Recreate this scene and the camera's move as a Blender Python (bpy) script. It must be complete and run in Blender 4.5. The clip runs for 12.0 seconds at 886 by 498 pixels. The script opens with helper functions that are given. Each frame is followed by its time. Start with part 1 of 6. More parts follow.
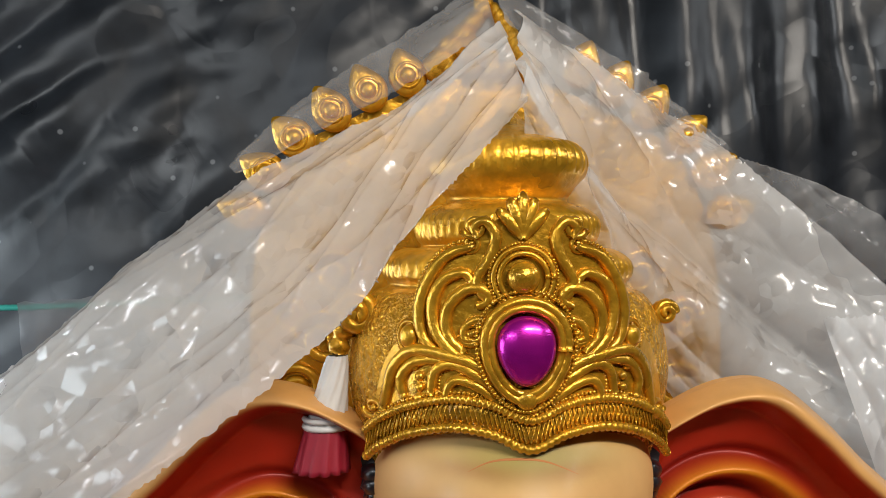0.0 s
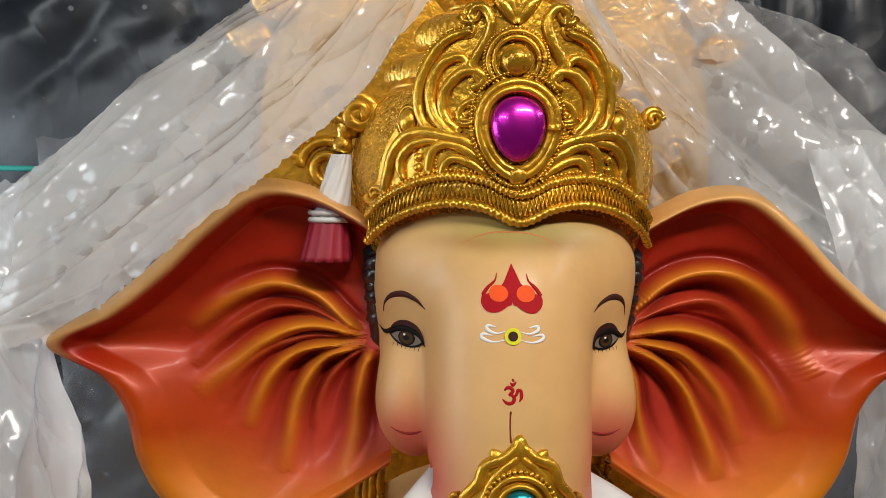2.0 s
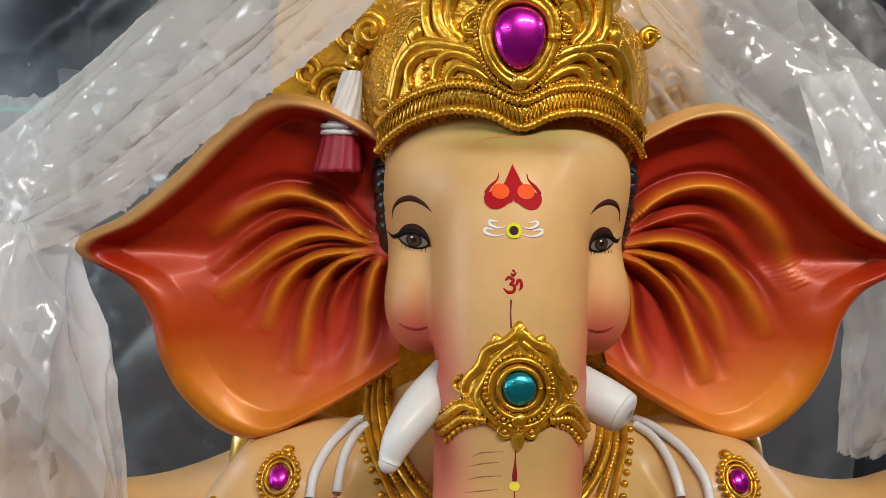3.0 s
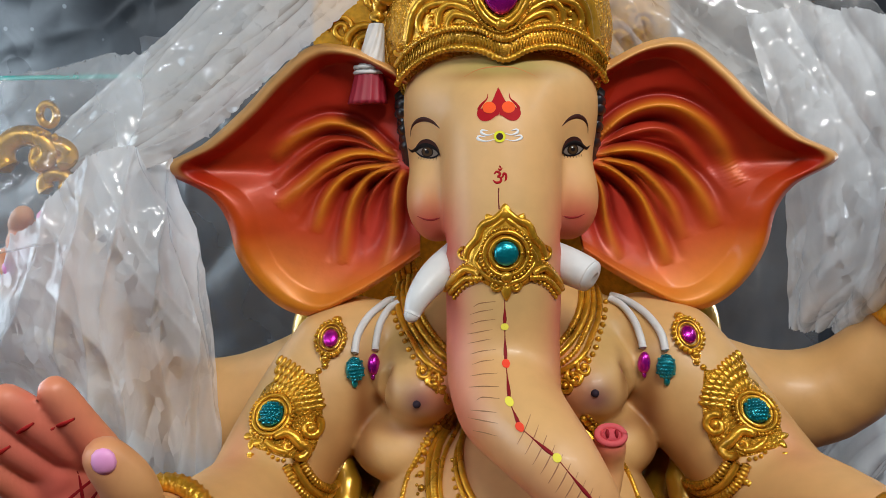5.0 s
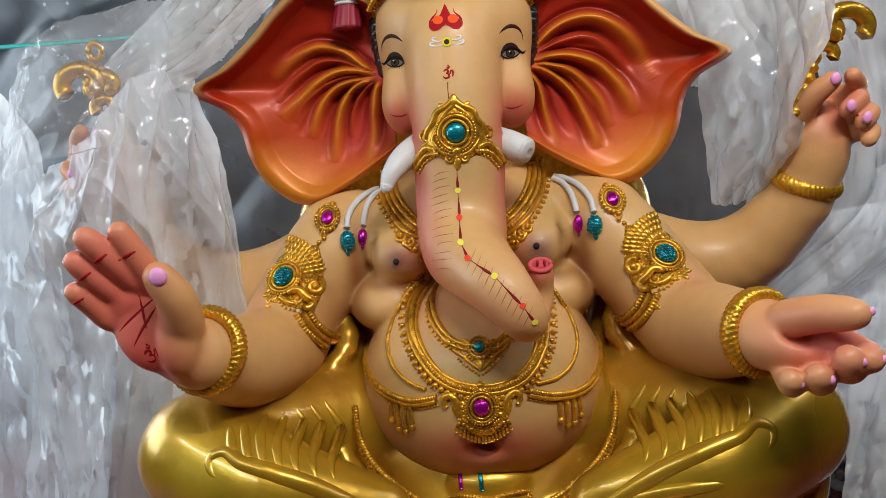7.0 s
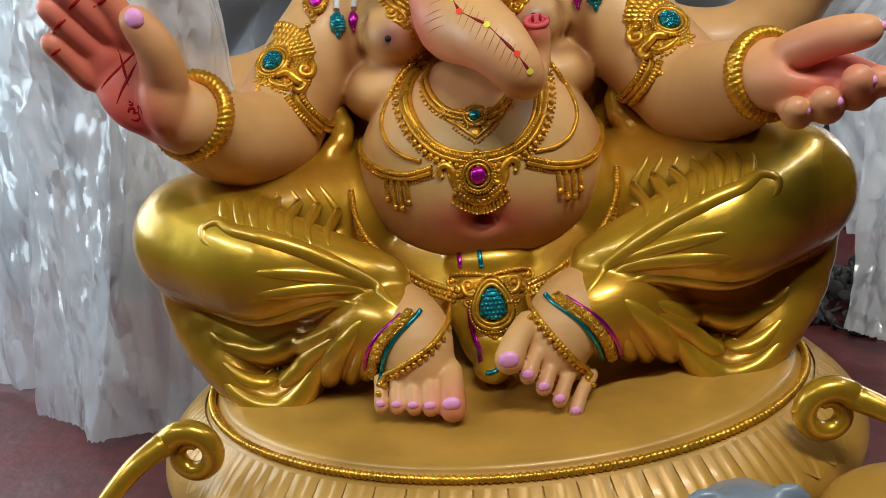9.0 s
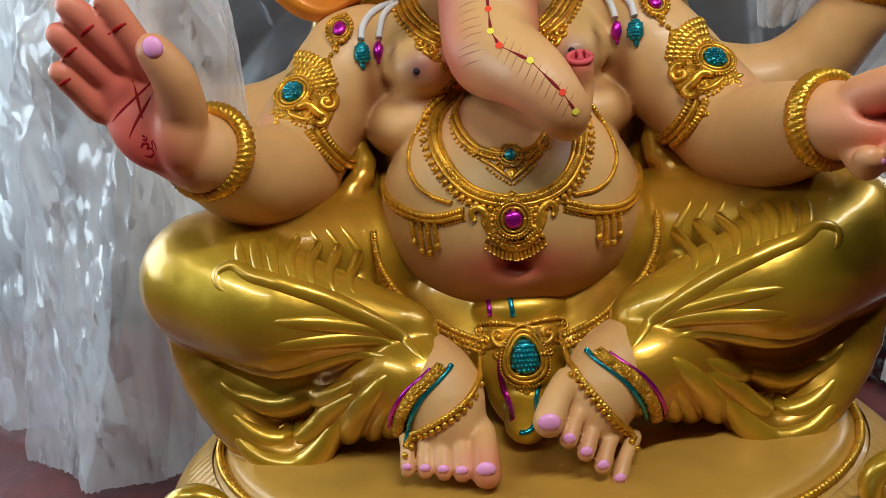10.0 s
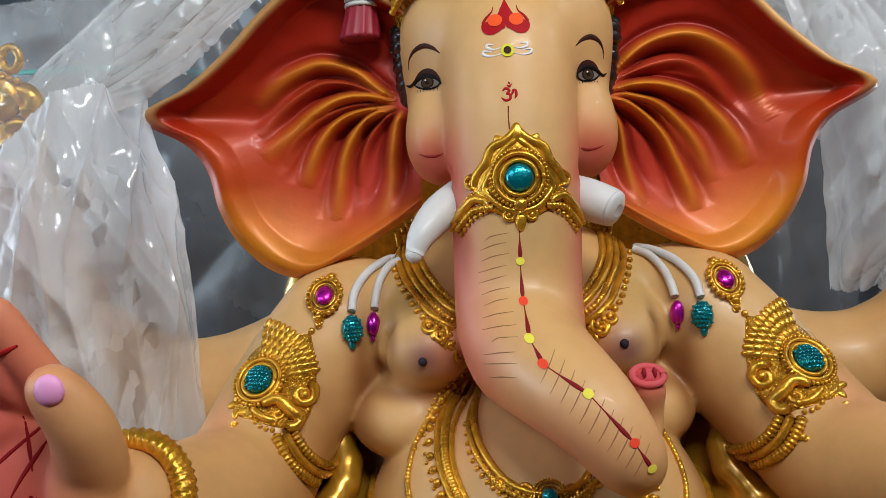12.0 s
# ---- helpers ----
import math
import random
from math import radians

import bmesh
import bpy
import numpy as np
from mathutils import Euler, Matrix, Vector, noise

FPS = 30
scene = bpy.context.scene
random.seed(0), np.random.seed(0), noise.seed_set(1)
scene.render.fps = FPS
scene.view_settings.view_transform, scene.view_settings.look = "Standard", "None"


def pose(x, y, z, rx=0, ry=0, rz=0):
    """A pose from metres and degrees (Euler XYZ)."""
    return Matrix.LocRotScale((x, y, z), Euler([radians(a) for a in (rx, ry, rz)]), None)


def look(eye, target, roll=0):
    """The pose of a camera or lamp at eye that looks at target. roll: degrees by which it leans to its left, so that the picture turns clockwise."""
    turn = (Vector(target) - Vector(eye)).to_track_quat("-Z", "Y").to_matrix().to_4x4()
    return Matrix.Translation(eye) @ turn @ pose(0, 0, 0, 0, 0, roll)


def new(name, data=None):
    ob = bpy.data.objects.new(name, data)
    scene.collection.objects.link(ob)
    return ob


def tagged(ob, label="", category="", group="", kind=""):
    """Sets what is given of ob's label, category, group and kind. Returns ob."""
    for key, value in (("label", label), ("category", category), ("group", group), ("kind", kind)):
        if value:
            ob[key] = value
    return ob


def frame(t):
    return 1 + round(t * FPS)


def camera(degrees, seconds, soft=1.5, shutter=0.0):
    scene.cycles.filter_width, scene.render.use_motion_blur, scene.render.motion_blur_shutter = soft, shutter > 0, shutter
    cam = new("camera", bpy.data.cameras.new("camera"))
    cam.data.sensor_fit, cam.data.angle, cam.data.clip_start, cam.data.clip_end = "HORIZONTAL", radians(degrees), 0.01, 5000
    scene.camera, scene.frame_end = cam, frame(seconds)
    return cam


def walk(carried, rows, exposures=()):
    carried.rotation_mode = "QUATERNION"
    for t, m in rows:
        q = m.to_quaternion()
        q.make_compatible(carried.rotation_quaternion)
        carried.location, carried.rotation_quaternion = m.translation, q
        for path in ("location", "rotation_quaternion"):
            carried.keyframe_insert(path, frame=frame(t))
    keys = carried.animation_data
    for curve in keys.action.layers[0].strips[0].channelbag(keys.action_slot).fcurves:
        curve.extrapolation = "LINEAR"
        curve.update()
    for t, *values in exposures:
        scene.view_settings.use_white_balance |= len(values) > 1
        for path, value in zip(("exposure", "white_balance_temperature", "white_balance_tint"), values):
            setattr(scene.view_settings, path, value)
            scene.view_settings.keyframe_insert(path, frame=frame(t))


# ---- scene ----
cam = camera(57.2, 12.0, 0.6)
METRES, EYE, TILT, LEAN, TURN = 1.6, 1.25, 0.0, 0.0, -3.0
ROWS = [
    (0.0, 0.0, 0.0, 0.0, -0.0, 0.0, 0.0),
    (0.5, -0.001, -0.0058, -0.0165, 0.48, -0.77, -0.29),
    (1.0, -0.0052, -0.0155, -0.0391, 0.65, -1.85, -0.44),
    (1.5, -0.0006, -0.0248, -0.0679, 0.55, -2.84, -0.62),
    (2.0, 0.0055, -0.0318, -0.0872, 0.42, -3.75, -0.86),
    (2.5, 0.0062, -0.0454, -0.1096, 0.49, -4.52, -1.02),
    (3.0, 0.0058, -0.0641, -0.128, 0.74, -5.35, -1.03),
    (3.5, 0.0067, -0.094, -0.1465, 1.31, -6.18, -0.89),
    (5.5, 0.0531, -0.27, -0.1647, 4.18, -7.38, 1.7),
    (6.0, 0.0725, -0.3235, -0.1696, 4.33, -7.55, 2.58),
    (6.5, 0.0875, -0.3629, -0.1994, 4.49, -8.08, 3.39),
    (8.5, 0.1146, -0.4362, -0.3424, 6.06, -12.74, 5.68),
    (9.0, 0.1053, -0.3992, -0.3735, 5.71, -14.37, 5.64),
    (9.5, 0.0835, -0.3776, -0.3752, 5.46, -14.28, 5.19),
    (10.0, 0.0648, -0.3496, -0.3609, 5.14, -12.89, 4.56),
    (10.5, 0.0515, -0.2982, -0.338, 4.62, -10.39, 3.98),
    (11.0, 0.0478, -0.2438, -0.2962, 4.15, -7.11, 3.61),
    (11.5, 0.0393, -0.2046, -0.2674, 3.8, -4.83, 3.22),
    (12.0, 0.0263, -0.1581, -0.2559, 3.53, -3.35, 2.57),
]
walk(cam, [(t, pose(-0.105, 0, EYE, TILT, LEAN, TURN) @ pose(METRES * x, METRES * y, METRES * z, 90 + pitch, roll, yaw)) for t, x, y, z, yaw, pitch, roll in ROWS],
     [(0.0, 0.0, 6600, 10), (3.5, 0.0, 6450, 10), (5.5, 0.0, 6000, 8), (6.5, 0.0, 6200, 10), (9.0, 0.12, 6200, 8), (12.0, 0.0, 5950, 7)])

# ---- world and light ----
world = bpy.data.worlds.new("workshop_air")
world.use_nodes = True
scene.world = world
world.node_tree.nodes["Background"].inputs[0].default_value = (0.62, 0.72, 0.85, 1)
world.node_tree.nodes["Background"].inputs[1].default_value = 0.008


def tube_lamp(name, eye, target, sx, sy, watts, colour):
    data = bpy.data.lights.new(name, "AREA")
    data.shape, data.size, data.size_y, data.energy, data.color = "RECTANGLE", sx, sy, watts, colour
    ob = new(name, data)
    ob.matrix_world = look(eye, target)
    return ob


tube_lamp("lamp_light", (0.52, -0.70, 2.28), (0.1, 0.7, 0.6), 1.2, 0.08, 36, (1.0, 0.94, 0.86))
tube_lamp("lamp_light", (-1.30, -0.75, 1.95), (-0.2, 0.8, 0.5), 1.2, 0.08, 10, (0.90, 0.96, 1.0))
tube_lamp("lamp_light", (1.7, 0.45, 2.10), (0.4, 0.9, 0.6), 1.2, 0.08, 7, (0.93, 0.97, 1.0))
# unseen fills added in place of daylight, to brighten the hanging and white sheets
tube_lamp("daylight_fill", (-2.0, 0.55, 1.10), (-0.7, 0.7, 0.4), 1.2, 0.9, 20, (0.80, 0.92, 1.0))
tube_lamp("daylight_fill", (1.45, 1.55, 0.80), (0.95, 1.15, 0.20), 0.5, 0.5, 7, (0.92, 0.97, 1.0))
tube_lamp("daylight_fill", (-1.75, 1.40, 1.00), (-0.60, 0.75, 0.45), 0.6, 0.9, 14, (0.82, 0.93, 1.0))


# ---- materials ----
def material(name, colour, rough=0.5, metal=0.0, coat=0.0, grain=0.0, grain_size=60.0, bump=0.0, bump_size=120.0, paint="", spread=0.25):
    m = bpy.data.materials.new(name)
    m.use_nodes = True
    n, l = m.node_tree.nodes, m.node_tree.links
    b = n["Principled BSDF"]
    b.inputs["Roughness"].default_value = rough
    b.inputs["Metallic"].default_value = metal
    b.inputs["Coat Weight"].default_value = coat
    b.inputs["Coat Roughness"].default_value = 0.12
    geo = n.new("ShaderNodeTexCoord")
    if paint:
        base = n.new("ShaderNodeAttribute")
        base.attribute_name = paint
        out = base.outputs["Color"]
    else:
        base = n.new("ShaderNodeRGB")
        base.outputs[0].default_value = (*colour, 1)
        out = base.outputs[0]
    if grain:
        big, fine = n.new("ShaderNodeTexNoise"), n.new("ShaderNodeTexNoise")
        big.inputs["Scale"].default_value, fine.inputs["Scale"].default_value = grain_size / 6, grain_size
        big.inputs["Detail"].default_value, fine.inputs["Detail"].default_value = 3, 4
        add = n.new("ShaderNodeMath")
        add.operation = "ADD"
        ramp = n.new("ShaderNodeMapRange")
        ramp.inputs["From Min"].default_value, ramp.inputs["From Max"].default_value = 0.7, 1.3
        ramp.inputs["To Min"].default_value, ramp.inputs["To Max"].default_value = 1 - grain, 1 + grain
        mul = n.new("ShaderNodeVectorMath")
        mul.operation = "SCALE"
        for t in (big, fine):
            l.new(geo.outputs["Object"], t.inputs["Vector"])
        l.new(big.outputs["Fac"], add.inputs[0])
        l.new(fine.outputs["Fac"], add.inputs[1])
        l.new(add.outputs[0], ramp.inputs["Value"])
        l.new(out, mul.inputs[0])
        l.new(ramp.outputs[0], mul.inputs["Scale"])
        out = mul.outputs[0]
        rr = n.new("ShaderNodeMapRange")
        rr.inputs["From Min"].default_value, rr.inputs["From Max"].default_value = 0.3, 0.7
        rr.inputs["To Min"].default_value, rr.inputs["To Max"].default_value = rough * (1 - spread), min(1, rough * (1 + spread))
        l.new(big.outputs["Fac"], rr.inputs["Value"])
        l.new(rr.outputs[0], b.inputs["Roughness"])
    l.new(out, b.inputs["Base Color"])
    if bump:
        t = n.new("ShaderNodeTexNoise")
        t.inputs["Scale"].default_value, t.inputs["Detail"].default_value = bump_size, 3
        l.new(geo.outputs["Object"], t.inputs["Vector"])
        bp = n.new("ShaderNodeBump")
        bp.inputs["Strength"].default_value, bp.inputs["Distance"].default_value = bump, 0.004
        l.new(t.outputs["Fac"], bp.inputs["Height"])
        l.new(bp.outputs[0], b.inputs["Normal"])
    return m


def polythene(name, clear, tint, crinkle=1.0, scale=1.0, rough=0.20, streak=0.16, pull=(1, 1, 1)):
    """Thin plastic film: part clear, part milky, with crinkled gloss."""
    m = bpy.data.materials.new(name)
    m.use_nodes = True
    n, l = m.node_tree.nodes, m.node_tree.links
    b, out = n["Principled BSDF"], n["Material Output"]
    b.inputs["Base Color"].default_value = (*tint, 1)
    b.inputs["Roughness"].default_value = rough
    b.inputs["IOR"].default_value = 1.55
    b.inputs["Specular IOR Level"].default_value = 0.7
    trans, milk, m1, m2 = n.new("ShaderNodeBsdfTransparent"), n.new("ShaderNodeBsdfTranslucent"), n.new("ShaderNodeMixShader"), n.new("ShaderNodeMixShader")
    milk.inputs["Color"].default_value = (*tint, 1)
    geo = n.new("ShaderNodeTexCoord")
    cloud = n.new("ShaderNodeTexNoise")
    cloud.inputs["Scale"].default_value, cloud.inputs["Detail"].default_value = 5 * scale, 6
    ramp = n.new("ShaderNodeMapRange")
    ramp.inputs["From Min"].default_value, ramp.inputs["From Max"].default_value = 0.3, 0.7
    ramp.inputs["To Min"].default_value, ramp.inputs["To Max"].default_value = max(0, clear - streak), min(1, clear + streak)
    long = n.new("ShaderNodeMapping")
    long.inputs["Scale"].default_value = (2.2, 2.2, 0.5) if streak > 0.2 else (1, 1, 1)
    l.new(geo.outputs["Object"], long.inputs["Vector"])
    l.new(long.outputs[0], cloud.inputs["Vector"])
    l.new(cloud.outputs["Fac"], ramp.inputs["Value"])
    # crumples: flat facets at three sizes whose normals differ, in patches, drawn out along the pull
    drawn = n.new("ShaderNodeMapping")
    drawn.inputs["Scale"].default_value = pull
    l.new(geo.outputs["Object"], drawn.inputs["Vector"])
    warp = n.new("ShaderNodeTexNoise")
    warp.inputs["Scale"].default_value, warp.inputs["Detail"].default_value = 9 * scale, 3
    wm = n.new("ShaderNodeVectorMath")
    wm.operation = "MULTIPLY_ADD"
    wm.inputs[1].default_value = (0.05, 0.05, 0.05)
    l.new(drawn.outputs[0], warp.inputs["Vector"])
    l.new(warp.outputs["Color"], wm.inputs[0])
    l.new(drawn.outputs[0], wm.inputs[2])
    g = n.new("ShaderNodeNewGeometry")
    total = g.outputs["Normal"]
    for size, weight, least, most in ((8 * scale, 0.12, 0.4, 1.4), (26 * scale, 0.38, 0.06, 1.5), (80 * scale, 0.38, 0.12, 1.5)):
        v = n.new("ShaderNodeTexVoronoi")
        v.inputs["Scale"].default_value = size
        l.new(wm.outputs[0], v.inputs["Vector"])
        c = n.new("ShaderNodeVectorMath")
        c.operation = "SUBTRACT"
        c.inputs[1].default_value = (0.5, 0.5, 0.5)
        l.new(v.outputs["Color"], c.inputs[0])
        k = n.new("ShaderNodeVectorMath")
        k.operation = "MULTIPLY_ADD"
        patchy = n.new("ShaderNodeTexNoise")
        patchy.inputs["Scale"].default_value, patchy.inputs["Detail"].default_value = size * 0.30, 3
        l.new(drawn.outputs[0], patchy.inputs["Vector"])
        amount = n.new("ShaderNodeMapRange")
        amount.inputs["From Min"].default_value, amount.inputs["From Max"].default_value = 0.43, 0.60
        amount.inputs["To Min"].default_value, amount.inputs["To Max"].default_value = least * weight * crinkle, most * weight * crinkle
        l.new(patchy.outputs["Fac"], amount.inputs["Value"])
        l.new(amount.outputs[0], k.inputs[1])
        l.new(c.outputs[0], k.inputs[0])
        l.new(total, k.inputs[2])
        total = k.outputs[0]
    bp = n.new("ShaderNodeVectorMath")
    bp.operation = "NORMALIZE"
    l.new(total, bp.inputs[0])
    l.new(bp.outputs[0], b.inputs["Normal"])
    l.new(bp.outputs[0], b.inputs["Coat Normal"])
    b.inputs["Coat Weight"].default_value, b.inputs["Coat Roughness"].default_value = 0.9, 0.07
    m1.inputs[0].default_value = 0.42
    l.new(b.outputs[0], m1.inputs[1])
    l.new(milk.outputs[0], m1.inputs[2])
    l.new(ramp.outputs[0], m2.inputs[0])
    l.new(m1.outputs[0], m2.inputs[1])
    l.new(trans.outputs[0], m2.inputs[2])
    l.new(m2.outputs[0], out.inputs["Surface"])
    return m


SKIN = material("painted_skin", (0.6, 0.4, 0.2), 0.48, coat=0.05, grain=0.06, grain_size=40, bump=0.05, paint="paint")
EAR = material("pearl_ear_paint", (0.6, 0.1, 0.02), 0.40, metal=0.10, coat=0.06, grain=0.12, grain_size=30, bump=0.05, paint="paint")
EAR.node_tree.nodes["Principled BSDF"].inputs["Specular IOR Level"].default_value = 0.25
GOLD = material("gold_paint", (0.67, 0.345, 0.022), 0.30, metal=0.68, coat=0.25, grain=0.30, grain_size=90, bump=0.30, bump_size=160)
CLOTH = material("gold_cloth_paint", (0.52, 0.29, 0.016), 0.30, metal=0.54, coat=0.65, grain=0.22, grain_size=16, bump=0.16, bump_size=55, paint="paint")
OCHRE = material("ochre_gold_paint", (0.46, 0.25, 0.038), 0.38, metal=0.15, coat=0.2, grain=0.22, grain_size=12, bump=0.15, bump_size=50)
STIPPLE = material("stippled_gold", (0.67, 0.345, 0.022), 0.26, metal=0.58, grain=0.30, grain_size=200, bump=1.0, bump_size=150)
STIPPLE.node_tree.nodes["Bump"].inputs["Distance"].default_value = 0.012
MAGENTA = material("magenta_foil", (0.50, 0.01, 0.36), 0.24, metal=0.75, coat=0.4, grain=0.2, grain_size=60, bump=0.12, bump_size=40)
TEAL = material("teal_foil", (0.01, 0.25, 0.30), 0.26, metal=0.7, coat=0.4, grain=0.2, grain_size=80, bump=0.2, bump_size=200)
WHITE = material("white_paint", (0.66, 0.66, 0.65), 0.45, coat=0.1, grain=0.06, grain_size=60, bump=0.1)
CRIMSON = material("crimson_paint", (0.30, 0.012, 0.03), 0.5, coat=0.0, grain=0.15, grain_size=60)
HAIR = material("black_hair_paint", (0.012, 0.010, 0.012), 0.3, coat=0.3, grain=0.2)
PINK = material("pink_nail_paint", (0.85, 0.36, 0.66), 0.4, grain=0.05)
FILM = polythene("milky_polythene", 0.36, (0.91, 0.91, 0.90), 1.1, 1.0, 0.13)
CLEAR = polythene("clear_polythene", 0.72, (0.75, 0.75, 0.75), 0.8, 1.0, 0.12)
BLUE_FILM = polythene("hanging_polythene", 0.27, (0.93, 0.96, 0.99), 1.2, 0.9, 0.12, 0.22, (1.3, 1.3, 0.6))
TARP = material("black_tarpaulin", (0.020, 0.023, 0.028), 0.34, grain=0.45, grain_size=14, bump=0.12, bump_size=16)


def tarpaulin(m):
    n, l = m.node_tree.nodes, m.node_tree.links
    b = n["Principled BSDF"]
    geo, g = n.new("ShaderNodeTexCoord"), n.new("ShaderNodeNewGeometry")
    warp, wm = n.new("ShaderNodeTexNoise"), n.new("ShaderNodeVectorMath")
    warp.inputs["Scale"].default_value = 2.5
    wm.operation = "MULTIPLY_ADD"
    wm.inputs[1].default_value = (0.5, 0.5, 0.5)
    l.new(geo.outputs["Object"], warp.inputs["Vector"])
    l.new(warp.outputs["Color"], wm.inputs[0])
    l.new(geo.outputs["Object"], wm.inputs[2])
    total = g.outputs["Normal"]
    for size, weight in ((3.5, 0.09), (9, 0.07), (40, 0.03)):
        v, c, k = n.new("ShaderNodeTexVoronoi"), n.new("ShaderNodeVectorMath"), n.new("ShaderNodeVectorMath")
        v.inputs["Scale"].default_value = size
        c.operation, k.operation = "SUBTRACT", "MULTIPLY_ADD"
        c.inputs[1].default_value, k.inputs[1].default_value = (0.5, 0.5, 0.5), (weight, weight, weight)
        l.new(wm.outputs[0], v.inputs["Vector"])
        l.new(v.outputs["Color"], c.inputs[0])
        l.new(c.outputs[0], k.inputs[0])
        l.new(total, k.inputs[2])
        total = k.outputs[0]
    unit = n.new("ShaderNodeVectorMath")
    unit.operation = "NORMALIZE"
    l.new(total, unit.inputs[0])
    l.new(unit.outputs[0], b.inputs["Normal"])
    spot, near_spot, mix = n.new("ShaderNodeTexVoronoi"), n.new("ShaderNodeMapRange"), n.new("ShaderNodeMix")
    spot.inputs["Scale"].default_value = 15
    near_spot.inputs["From Min"].default_value, near_spot.inputs["From Max"].default_value = 0.10, 0.06
    near_spot.inputs["To Max"].default_value = 0.5
    mix.data_type = "RGBA"
    old = b.inputs["Base Color"].links[0].from_socket
    l.new(geo.outputs["Object"], spot.inputs["Vector"])
    l.new(spot.outputs["Distance"], near_spot.inputs["Value"])
    l.new(near_spot.outputs[0], mix.inputs["Factor"])
    l.new(old, mix.inputs["A"])
    mix.inputs["B"].default_value = (0.30, 0.31, 0.32, 1)
    l.new(mix.outputs["Result"], b.inputs["Base Color"])


tarpaulin(TARP)
MAROON = material("maroon_floor_sheet", (0.10, 0.018, 0.016), 0.5, grain=0.35, grain_size=30, bump=0.4, bump_size=40)
CORD = material("teal_cord", (0.03, 0.35, 0.30), 0.5, grain=0.1)


# ---- mesh tools ----
class Clay:
    """Collects shells of one thing: points, faces, a material for each face and a paint colour for each point."""

    def __init__(self):
        self.points, self.quads, self.tris, self.qm, self.tm, self.paint, self.count, self.mats = [], [], [], [], [], [], 0, []

    def slot(self, mat):
        if mat not in self.mats:
            self.mats.append(mat)
        return self.mats.index(mat)

    def add(self, points, faces, mat, paint=None):
        points = np.asarray(points, float).reshape(-1, 3)
        faces = np.asarray(faces, int)
        k = self.slot(mat)
        if faces.shape[1] == 4:
            self.quads.append(faces + self.count)
            self.qm.append(np.full(len(faces), k))
        else:
            self.tris.append(faces + self.count)
            self.tm.append(np.full(len(faces), k))
        if paint is None:
            paint = np.tile((0.6, 0.4, 0.2), (len(points), 1))
        self.points.append(points)
        self.paint.append(np.asarray(paint, float))
        self.count += len(points)

    def mesh(self, name):
        p, c = np.concatenate(self.points), np.concatenate(self.paint)
        q = np.concatenate(self.quads) if self.quads else np.zeros((0, 4), int)
        t = np.concatenate(self.tris) if self.tris else np.zeros((0, 3), int)
        me = bpy.data.meshes.new(name)
        me.vertices.add(len(p))
        me.vertices.foreach_set("co", p.astype(np.float32).ravel())
        me.loops.add(q.size + t.size)
        me.loops.foreach_set("vertex_index", np.concatenate((q.ravel(), t.ravel())).astype(np.int32))
        me.polygons.add(len(q) + len(t))
        starts = np.concatenate((np.arange(len(q)) * 4, q.size + np.arange(len(t)) * 3)).astype(np.int32)
        me.polygons.foreach_set("loop_start", starts)
        me.polygons.foreach_set("material_index", np.concatenate((*self.qm, *self.tm)).astype(np.int32))
        me.polygons.foreach_set("use_smooth", np.ones(len(starts), bool))
        for m in self.mats:
            me.materials.append(m)
        a = me.color_attributes.new("paint", "FLOAT_COLOR", "POINT")
        a.data.foreach_set("color", np.concatenate((c, np.ones((len(c), 1))), 1).astype(np.float32).ravel())
        me.update(calc_edges=True)
        me.validate()
        return me


def grid_faces(nu, nv, wrap_u=False, wrap_v=False):
    i, j = np.meshgrid(np.arange(nu if wrap_u else nu - 1), np.arange(nv if wrap_v else nv - 1), indexing="ij")
    i, j = i.ravel(), j.ravel()
    a, b = (i + 1) % nu, (j + 1) % nv
    return np.stack((i * nv + j, a * nv + j, a * nv + b, i * nv + b), 1)


def spline(points, n):
    """n places along a smooth curve through the points (any dimension)."""
    p = np.asarray(points, float)
    if len(p) == 2:
        return p[0] + np.linspace(0, 1, n)[:, None] * (p[1] - p[0])
    q = np.concatenate(([2 * p[0] - p[1]], p, [2 * p[-1] - p[-2]]))
    s = np.linspace(0, len(p) - 1, n)
    i = np.minimum(s.astype(int), len(p) - 2)
    t = (s - i)[:, None]
    a, b, c, d = q[i], q[i + 1], q[i + 2], q[i + 3]
    return 0.5 * (2 * b + (c - a) * t + (2 * a - 5 * b + 4 * c - d) * t * t + (3 * b - a - 3 * c + d) * t ** 3)


def even(path, step):
    """Places at even steps along a polyline."""
    p = np.asarray(path, float)
    s = np.concatenate(([0], np.cumsum(np.linalg.norm(np.diff(p, axis=0), axis=1))))
    n = max(2, int(round(s[-1] / step)) + 1)
    return np.stack([np.interp(np.linspace(0, s[-1], n), s, p[:, k]) for k in range(p.shape[1])], 1)


